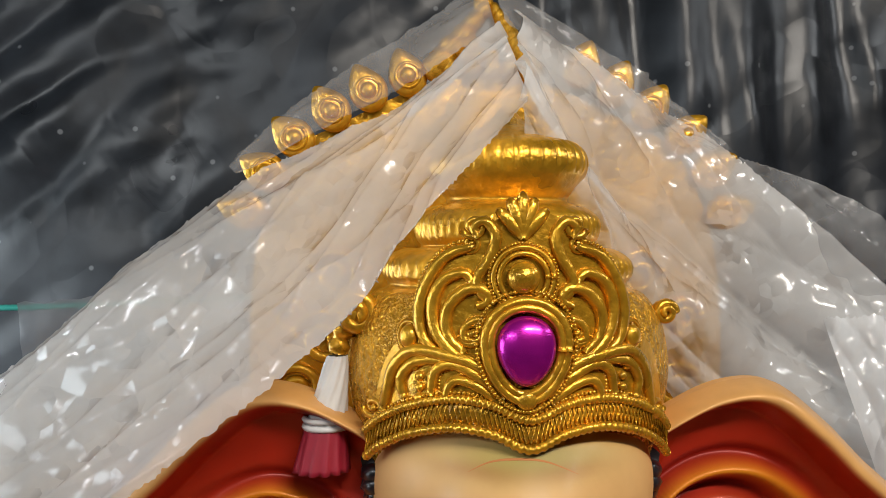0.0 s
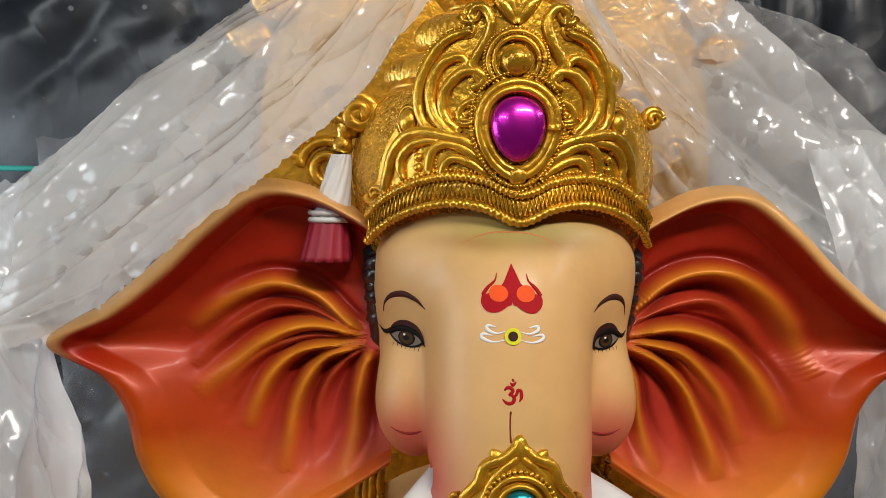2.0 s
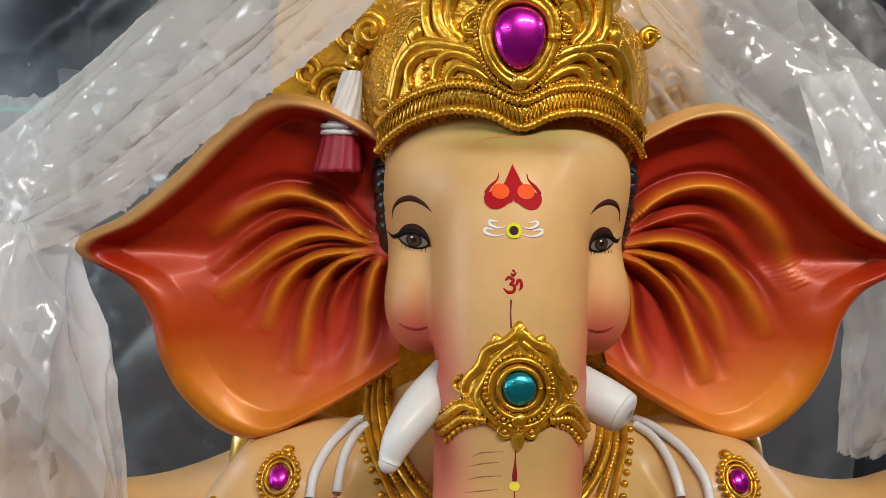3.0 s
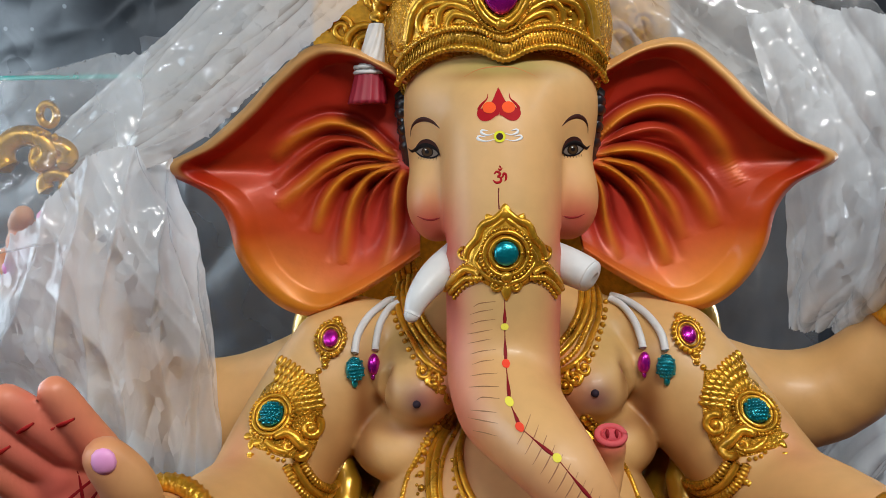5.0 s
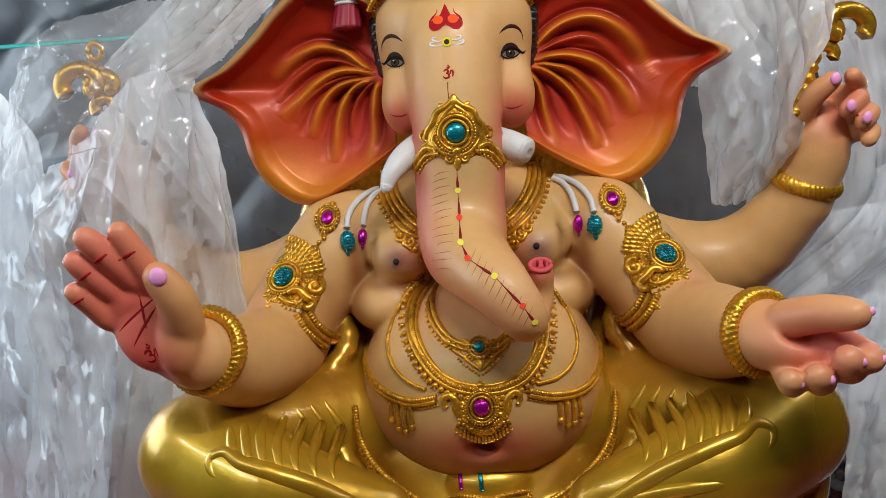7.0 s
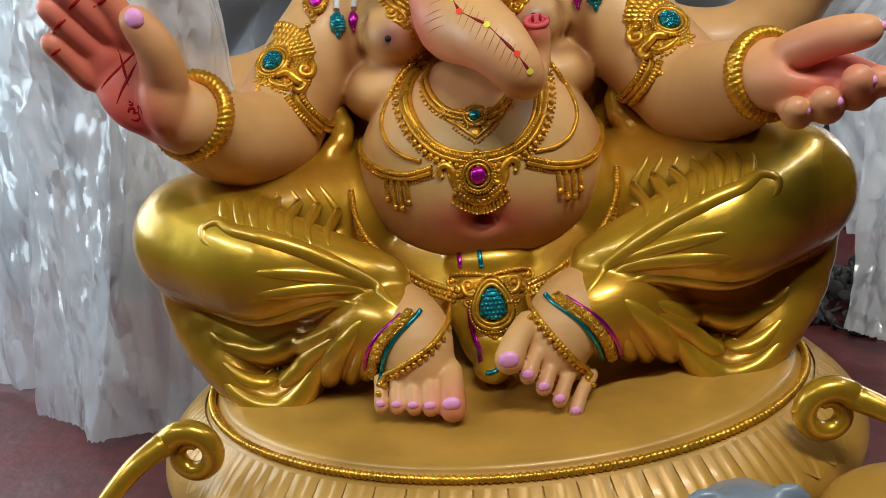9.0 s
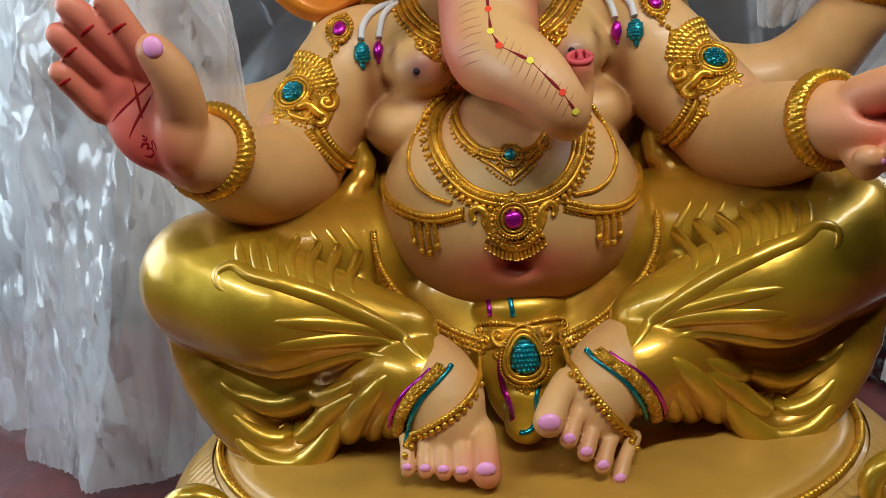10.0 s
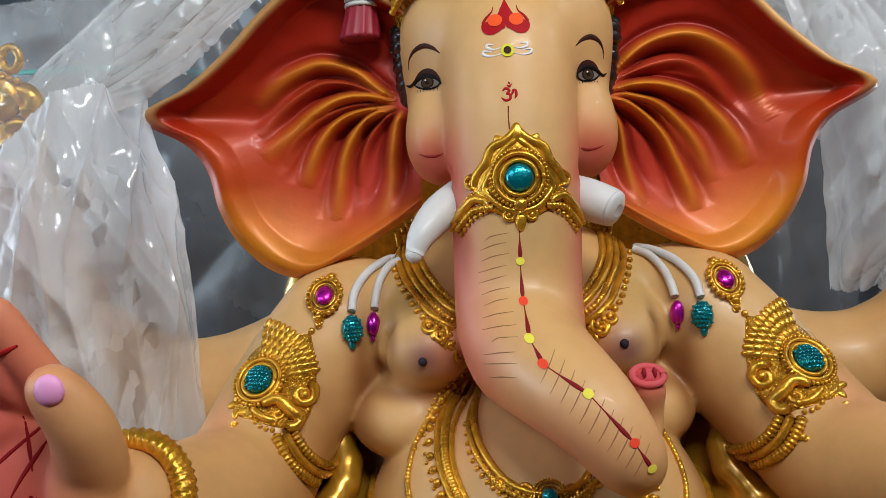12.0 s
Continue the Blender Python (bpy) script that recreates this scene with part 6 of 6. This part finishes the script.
def pedestal():
    base = tagged(new("pedestal"), "oval ochre-gold pedestal with fluted skirt and scrolls on the floor", "pedestal")
    cx, cy, rx, ry = 0.015, 0.60, 0.455, 0.372
    c = Clay()
    prof = [(0.0, 0.1585), (0.6, 0.1585), (0.93, 0.158), (0.985, 0.157), (1.0, 0.152), (1.005, 0.145), (1.03, 0.142), (1.05, 0.137)]
    a = np.arange(180) / 180 * 2 * np.pi
    p = np.array(prof)
    g = np.stack((cx + rx * p[:, None, 0] * np.cos(a), cy + ry * p[:, None, 0] * np.sin(a), np.broadcast_to(p[:, None, 1], (len(p), 180))), -1)
    c.add(g.reshape(-1, 3), grid_faces(len(p), 180, wrap_v=True)[:, ::-1], OCHRE)
    part("top", c, base, "smooth ochre-gold top")
    c = Clay()
    p = spline([(1.04, 0.136), (1.10, 0.122), (1.17, 0.098), (1.21, 0.070), (1.215, 0.040), (1.17, 0.018), (1.16, -0.004)], 30)
    g = np.stack((cx + rx * p[:, None, 0] * np.cos(a), cy + ry * (p[:, None, 0] * 1.03 - 0.03) * np.sin(a), np.broadcast_to(p[:, None, 1], (len(p), 180))), -1)
    c.add(g.reshape(-1, 3), grid_faces(len(p), 180, wrap_v=True)[:, ::-1], OCHRE)
    part("skirt", c, base)
    c = Clay()
    tt = np.linspace(0, 2 * np.pi, 1400)
    tube(c, np.stack((cx + rx * 1.028 * np.cos(tt), cy + ry * 1.028 * np.sin(tt), np.full(1400, 0.1465)), 1), 0.0055 * (1 + 0.18 * np.sin(np.arange(1400) * 1.5)), GOLD, 8, 1, None, (0, 0, 1))
    part("rope_moulding", c, base, "gold rope moulding")
    c = Clay()
    t = np.linspace(0, 1, 7)[:, None]
    s = np.linspace(-1, 1, 9)[None]
    half = 0.0192 * np.sqrt(np.clip(1 - np.clip((t - 0.72) / 0.28, 0, 1) ** 2, 0.02, 1))
    hgt = 0.0065 * (1 - 0.55 * s ** 2) * np.sin(np.pi * np.clip(t * 0.9 + 0.1, 0, 1)) - 0.004 * np.exp(-(s / 0.18) ** 2) * (t > 0.15)
    c.add(np.stack((s * half, np.broadcast_to(-0.085 * t, hgt.shape), hgt - 0.002), -1).reshape(-1, 3), grid_faces(7, 9), OCHRE)
    tongue = c.mesh("tongue")
    n = 74
    for i in range(n):
        b = i / n * 2 * np.pi
        d = Vector((rx * math.cos(b), ry * math.sin(b), 0))
        nrm = Vector((math.cos(b) / rx, math.sin(b) / ry, 0)).normalized()
        m = Matrix.Translation((cx + d.x * 1.055, cy + d.y * 1.055, 0.139)) @ nrm.to_track_quat("-Y", "Z").to_matrix().to_4x4() @ Matrix.Rotation(radians(41), 4, "X")
        part("tongue", tongue, base).matrix_local = m
    for sx, at, tail in ((-1, (-0.392, 0.300, 0.165), (-0.52, 0.20, 0.10)), (1, (0.415, 0.300, 0.163), (0.56, 0.215, 0.10))):
        c = Clay()
        a = np.linspace(0, 2.5 * np.pi, 40)
        r = 0.012 + 0.024 * (a / a[-1]) ** 0.9
        v = np.stack((at[0] - sx * r * np.cos(a + 0.9), at[1] - 0.010 * a / a[-1], at[2] + r * np.sin(a + 0.9)), 1)
        e = v[-1]
        way = spline([tuple(e), tuple(0.6 * e + 0.4 * np.array(tail) + (0, 0, 0.012)), tail], 18)
        path = np.concatenate((v, way[1:]))
        rad = np.concatenate((np.linspace(0.009, 0.017, 40), np.linspace(0.017, 0.010, 17)))
        tube(c, path, rad, CLOTH, 14, 1.0, ROBE_GOLD, (0, -1, 0))
        part("scroll", c, base, "glossy gold scroll")
        u, w = np.meshgrid(np.linspace(0, np.pi, 20), np.arange(32) / 32 * 2 * np.pi, indexing="ij")
        c = Clay()
        c.add(np.stack((at[0] + sx * 0.055 + 0.095 * np.sin(u) * np.cos(w), at[1] - 0.085 + 0.075 * np.sin(u) * np.sin(w), 0.058 + 0.066 * np.cos(u)), -1).reshape(-1, 3), grid_faces(20, 32, wrap_v=True), OCHRE)
        part("bulb", c, base, "rounded ochre foot under the scroll")


def throne():
    back = tagged(new("throne_back"), "carved gold throne back edged with rounded petals", "throne back")
    c = Clay()
    half = [(0.27, 0.0), (0.285, 0.45), (0.275, 0.85), (0.280, 1.20), (0.235, 1.355), (0.170, 1.400), (0.10, 1.435), (0.045, 1.455), (0, 1.470)]
    o = spline(half, 60)
    o = np.concatenate((o, (o * (-1, 1))[-2::-1]))
    k = np.linspace(0.0, 1, 12)
    g = ((0, 0.9) + k[:, None, None] * (o - (0, 0.9))) * (1, 1)
    for y, flip in ((0.965, False), (1.0, True)):
        q = np.stack((g[..., 0], np.full(g.shape[:2], y), g[..., 1]), -1).reshape(-1, 3)
        f = grid_faces(12, len(o))
        c.add(q, f[:, ::-1] if flip else f, GOLD)
    rim = np.stack((np.stack((o[:, 0], np.full(len(o), 0.965), o[:, 1]), 1), np.stack((o[:, 0], np.full(len(o), 1.0), o[:, 1]), 1)))
    c.add(rim.reshape(-1, 3), grid_faces(2, len(o)), GOLD)
    part("panel", c, back)
    c = Clay()
    u, v = np.meshgrid(np.linspace(0, np.pi / 2, 8), np.arange(24) / 24 * 2 * np.pi, indexing="ij")
    b = np.sin(v)
    w = 1 - 0.45 * np.clip(b, 0, 1) ** 2
    c.add(np.stack((0.023 * np.sin(u) * np.cos(v) * w, -0.012 * np.cos(u) ** 0.6, 0.027 * np.sin(u) * b * (1 + 0.25 * np.clip(b, 0, 1))), -1).reshape(-1, 3), grid_faces(8, 24, wrap_v=True), GOLD)
    ball(c, (0, -0.010, -0.002), (0.010, 0.009, 0.010), GOLD)
    tt = np.linspace(0, 2 * np.pi, 25)
    tube(c, np.stack((0.014 * np.cos(tt), np.full(25, -0.011), -0.002 + 0.014 * np.sin(tt)), 1), 0.0022, GOLD, 6)
    petal = c.mesh("petal")
    for x, z, a in ((-0.186, 1.412, 35), (-0.143, 1.436, 28), (-0.097, 1.454, 22), (0.109, 1.466, -22), (0.150, 1.444, -28), (0.192, 1.418, -35), (0.235, 1.386, -48), (-0.229, 1.380, 48), (-0.262, 1.340, 60), (0.268, 1.345, -60), (-0.285, 1.295, 75), (0.287, 1.295, -75)):
        part("petal", petal, back).matrix_local = pose(x, 0.955, z, 0, -a, 0)
    c = Clay()
    ball(c, (0, 0, 0), 1.0, GOLD)
    bead = c.mesh("crest_bead")

    def crest_bead(at, r):
        part("crest_bead", bead, back).matrix_local = Matrix.Translation(at) @ Matrix.Diagonal((*r, 1))

    for q in range(10):
        t = q / 9
        x = -0.064 + 0.056 * t
        z = 1.462 + 0.066 * t
        crest_bead((x, 0.948 - 0.004 * (q % 2), z), (0.017 - 0.008 * t, 0.014, 0.017 - 0.006 * t))
        crest_bead((-x - 0.016 + 0.012 * t, 0.948, z), (0.015 - 0.007 * t, 0.014, 0.017 - 0.006 * t))
    for q in range(12):
        crest_bead((-0.05 + 0.09 * (q % 4) / 3 * (1 - q / 16), 0.944, 1.462 + 0.013 * (q // 4)), (0.011, 0.011, 0.011))
    crest_bead((-0.008, 0.948, 1.538), (0.012, 0.012, 0.016))
    for sx in (-1, 1):
        for x, z, size in ((0.195, 1.145, 0.035), (0.225, 1.085, 0.030), (0.18, 1.22, 0.03), (0.235, 1.17, 0.022), (0.215, 1.02, 0.028)):
            c = Clay()
            a = np.linspace(0, 3.2 * np.pi, 36)
            r = size * (1 - 0.8 * a / a[-1])
            tube(c, np.stack((sx * (x + r * np.cos(a)), np.full(36, 0.960), z + r * np.sin(a)), 1), size * 0.20, GOLD, 8)
            part("carved_scroll", c, back)


pedestal()
throne()


# ---- the small figure before the pedestal ----
def small_figure():
    c = Field((0.10, -0.02, -0.01), (0.46, 0.32, 0.24), 0.006)
    c.ell((0.275, 0.150, 0.075), (0.075, 0.085, 0.078), 0.02)
    c.ell((0.262, 0.110, 0.128), (0.045, 0.055, 0.040), 0.03)
    for sx in (-1, 1):
        c.ell((0.265 + 0.042 * sx, 0.125, 0.152), (0.024, 0.010, 0.022), 0.008)
    p, f = c.skin()
    k = Clay()
    k.add(p, f, GREY)
    tagged(new("small_statue", k.mesh("small_statue")), "small blue-grey painted statue on the floor before the pedestal", "statue")


GREY = material("blue_grey_paint", (0.20, 0.25, 0.30), 0.4, coat=0.1, grain=0.15, grain_size=30)
small_figure()


# ---- plastic sheets ----
def sheets():
    kind = "plastic sheet"
    tagged(drape("plastic_sheet", [
        [(0.003, 0.88, 1.498), (-0.10, 0.87, 1.416), (-0.187, 0.87, 1.374), (-0.26, 0.86, 1.336), (-0.373, 0.84, 1.251), (-0.48, 0.82, 1.145), (-0.66, 0.82, 0.99)],
        [(0.002, 0.80, 1.455), (-0.09, 0.78, 1.372), (-0.165, 0.77, 1.30), (-0.24, 0.76, 1.24), (-0.36, 0.75, 1.14), (-0.46, 0.74, 1.06), (-0.60, 0.74, 0.97)],
        [(0.004, 0.72, 1.390), (-0.068, 0.70, 1.306), (-0.114, 0.69, 1.246), (-0.160, 0.68, 1.190), (-0.286, 0.68, 1.083), (-0.395, 0.70, 0.995), (-0.50, 0.70, 0.955)],
    ], FILM, 260, 120, 0.0035, 0.010, 2.2, 1, False), "crinkled milky plastic sheet draped from the crown over the ear", kind)
    tagged(drape("plastic_sheet", [
        [(0.018, 0.92, 1.514), (0.085, 0.93, 1.476), (0.16, 0.94, 1.43), (0.252, 0.95, 1.378), (0.36, 0.95, 1.30), (0.46, 0.93, 1.20), (0.56, 0.90, 1.10)],
        [(0.014, 0.82, 1.45), (0.07, 0.85, 1.38), (0.15, 0.89, 1.31), (0.25, 0.92, 1.23), (0.36, 0.92, 1.14), (0.46, 0.88, 1.06), (0.53, 0.86, 1.0)],
        [(0.004, 0.74, 1.388), (0.05, 0.78, 1.325), (0.100, 0.84, 1.262), (0.172, 0.88, 1.178), (0.25, 0.92, 1.10), (0.36, 0.93, 1.02), (0.463, 0.87, 0.976)],
        [(0.10, 0.90, 1.24), (0.13, 0.91, 1.20), (0.17, 0.92, 1.14), (0.22, 0.93, 1.07), (0.30, 0.935, 1.0), (0.38, 0.94, 0.94), (0.46, 0.90, 0.90)],
    ], FILM, 260, 130, 0.003, 0.013, 2.6, 3, False), "crinkled milky plastic sheet draped from the crown behind the ear", kind)
    for sx, rows in ((-1, [[(-0.01, 0.935, 1.56), (-0.12, 0.93, 1.482), (-0.215, 0.92, 1.418), (-0.29, 0.88, 1.34)], [(0.0, 0.90, 1.50), (-0.10, 0.90, 1.43), (-0.18, 0.89, 1.385), (-0.27, 0.85, 1.33)]]),
                     (1, [[(-0.005, 0.935, 1.56), (0.11, 0.93, 1.495), (0.21, 0.935, 1.425), (0.28, 0.945, 1.375)], [(0.012, 0.91, 1.505), (0.085, 0.92, 1.46), (0.17, 0.93, 1.41), (0.26, 0.94, 1.365)]])):
        tagged(drape("clear_film", rows, CLEAR, 60, 24, 0.004, 0.002, 3, 7 + sx, False), "thin clear plastic film over the throne petals", "plastic film")
    tagged(drape("plastic_sheet", [
        [(0.26, 1.00, 1.375), (0.338, 0.95, 1.350), (0.431, 0.92, 1.300), (0.55, 0.92, 1.21), (0.70, 0.94, 1.06)],
        [(0.28, 1.01, 1.29), (0.36, 0.95, 1.26), (0.45, 0.90, 1.21), (0.56, 0.91, 1.12), (0.71, 0.94, 1.00)],
        [(0.32, 1.01, 1.18), (0.40, 0.98, 1.14), (0.48, 0.95, 1.09), (0.58, 0.93, 1.02), (0.72, 0.95, 0.93)],
    ], CLEAR, 120, 80, 0.010, 0.010, 3, 4), "clear crinkled plastic sheet bulging behind the draped one", kind)
    tagged(drape("plastic_sheet", [
        [(-0.43, 0.735, 0.985), (-0.50, 0.66, 0.985), (-0.60, 0.65, 0.90), (-0.74, 0.75, 0.84)],
        [(-0.400, 0.75, 0.83), (-0.47, 0.64, 0.82), (-0.58, 0.61, 0.77), (-0.77, 0.72, 0.70)],
        [(-0.400, 0.77, 0.62), (-0.48, 0.69, 0.60), (-0.60, 0.66, 0.58), (-0.80, 0.78, 0.56)],
        [(-0.46, 0.78, 0.015), (-0.56, 0.70, 0.015), (-0.68, 0.67, 0.015), (-0.92, 0.78, 0.015)],
    ], BLUE_FILM, 240, 130, 0.006, 0.020, 2.8, 2), "translucent plastic sheet hanging in folds to the floor", kind)
    tagged(drape("plastic_sheet", [
        [(-0.46, 0.82, 1.13), (-0.56, 0.70, 1.10), (-0.66, 0.68, 1.07), (-0.76, 0.78, 1.0)],
        [(-0.47, 0.75, 1.0), (-0.56, 0.645, 1.0), (-0.68, 0.640, 0.98), (-0.78, 0.76, 0.93)],
        [(-0.50, 0.72, 0.88), (-0.58, 0.600, 0.87), (-0.70, 0.62, 0.85), (-0.82, 0.76, 0.82)],
    ], CLEAR, 120, 80, 0.006, 0.008, 3, 12), "clear plastic film wrapped round the raised hand", kind)
    tagged(drape("plastic_sheet", [
        [(-1.55, 1.05, 1.36), (-1.20, 1.02, 1.25), (-0.98, 0.98, 1.10), (-0.84, 0.98, 0.90)],
        [(-1.55, 1.05, 0.70), (-1.20, 1.00, 0.66), (-0.98, 0.96, 0.60), (-0.82, 0.96, 0.55)],
        [(-1.60, 1.08, 0.015), (-1.20, 1.02, 0.015), (-0.98, 0.96, 0.015), (-0.78, 0.94, 0.015)],
    ], BLUE_FILM, 120, 110, 0.007, 0.020, 3, 15), "translucent plastic sheet over a neighbouring figure", kind)
    tagged(drape("plastic_sheet", [
        [(0.38, 0.91, 1.17), (0.47, 0.86, 1.17), (0.55, 0.78, 1.14), (0.613, 0.690, 1.080)],
        [(0.43, 0.86, 0.97), (0.50, 0.79, 0.96), (0.552, 0.715, 0.95), (0.588, 0.675, 0.965)],
        [(0.45, 0.88, 0.82), (0.49, 0.83, 0.78), (0.525, 0.76, 0.78), (0.548, 0.690, 0.86)],
        [(0.47, 0.92, 0.70), (0.50, 0.90, 0.695), (0.52, 0.87, 0.70), (0.535, 0.80, 0.765)],
    ], BLUE_FILM, 150, 120, 0.010, 0.016, 2.4, 21), "torn crumpled plastic sheet caught on the raised emblem", kind)
    tagged(drape("plastic_sheet", [
        [(0.62, 0.86, 1.09), (0.69, 0.79, 1.06), (0.80, 0.82, 1.0), (0.95, 0.92, 0.95)],
        [(0.66, 0.88, 0.74), (0.70, 0.80, 0.72), (0.80, 0.82, 0.68), (0.95, 0.92, 0.64)],
        [(0.50, 0.97, 0.50), (0.56, 0.94, 0.48), (0.62, 0.93, 0.46), (0.68, 0.95, 0.45)],
        [(0.52, 1.00, 0.30), (0.56, 0.98, 0.29), (0.60, 0.99, 0.28), (0.63, 1.0, 0.27)],
    ], BLUE_FILM, 110, 120, 0.006, 0.014, 3, 23), "translucent plastic sheet gathered below the raised wrist", kind)
    tagged(drape("plastic_sheet", [
        [(0.72, 0.95, 0.66), (0.78, 0.87, 0.66), (0.90, 0.90, 0.64), (1.04, 0.98, 0.60)],
        [(0.745, 0.95, 0.43), (0.80, 0.88, 0.43), (0.91, 0.90, 0.41), (1.06, 0.98, 0.38)],
        [(0.735, 0.95, 0.24), (0.79, 0.87, 0.22), (0.91, 0.88, 0.20), (1.06, 0.98, 0.18)],
        [(0.690, 0.90, 0.03), (0.77, 0.82, 0.02), (0.91, 0.84, 0.015), (1.08, 0.96, 0.015)],
    ], BLUE_FILM, 100, 110, 0.010, 0.014, 2.4, 27), "torn translucent plastic sheet trailing onto the floor", kind)
    tagged(drape("plastic_sheet", [
        [(-0.60, 1.10, 1.18), (-0.25, 1.08, 1.22), (0.20, 1.07, 1.24), (0.62, 1.10, 1.18)],
        [(-0.58, 1.12, 0.60), (-0.25, 1.10, 0.62), (0.20, 1.10, 0.62), (0.60, 1.12, 0.60)],
        [(-0.62, 1.16, 0.015), (-0.25, 1.14, 0.015), (0.20, 1.14, 0.015), (0.64, 1.16, 0.015)],
    ], BACK_FILM, 90, 70, 0.010, 0.012, 6, 31), "dull grey plastic sheet hanging behind the statue", kind)
    # white sheet added where bright daylit ground shows behind the rubble
    tagged(drape("plastic_sheet", [
        [(0.78, 1.34, 0.60), (1.05, 1.30, 0.62), (1.45, 1.34, 0.58)],
        [(0.80, 1.24, 0.34), (1.05, 1.18, 0.36), (1.45, 1.24, 0.32)],
        [(0.82, 1.20, 0.14), (1.05, 1.14, 0.14), (1.45, 1.18, 0.12)],
    ], WHITE_FILM, 60, 40, 0.02, 0.012, 5, 33), "white plastic sheet added to stand in for bright daylit ground", kind)


BACK_FILM = polythene("grey_polythene", 0.45, (0.30, 0.31, 0.33), 0.6, 0.7, 0.3)
WHITE_FILM = polythene("white_polythene", 0.05, (0.85, 0.86, 0.88), 0.8, 0.8, 0.3)
sheets()


# ---- cord and rubble ----
def cord():
    c = Clay()
    x = np.linspace(-3.21, -0.30, 60)
    tube(c, np.stack((x, 1.45 + 0.32 * np.clip((x + 0.75) / 0.45, 0, 1), 1.152 + 0.004 * np.sin(x * 2)), 1), 0.0052, CORD, 8)
    tagged(new("cord", c.mesh("cord")), "taut teal plastic cord stretched before the tarpaulin", "cord")


def rubble():
    rng = np.random.RandomState(8)
    c = Clay()
    for k in range(1300):
        a, r = rng.rand() * 6.28, rng.rand() ** 0.5
        x, y = 1.15 + 0.5 * r * math.cos(a), 1.10 + 0.30 * r * math.sin(a)
        z = 0.20 * (1 - r) * rng.rand() + 0.004
        s = 0.007 + 0.014 * rng.rand()
        m = np.array(Euler((rng.rand() * 6, rng.rand() * 6, rng.rand() * 6)).to_matrix()) + 0.35 * rng.randn(3, 3)
        ball(c, (x, y, z), (s, s * 0.7, s * 0.45), RUBBLE, m)
    tagged(new("rubble", c.mesh("rubble")), "dark heap of broken rubble on the floor", "rubble", kind="stuff")


RUBBLE = material("dark_rubble", (0.05, 0.047, 0.045), 0.8, grain=0.5, grain_size=40, bump=0.5, bump_size=80)
cord()
rubble()
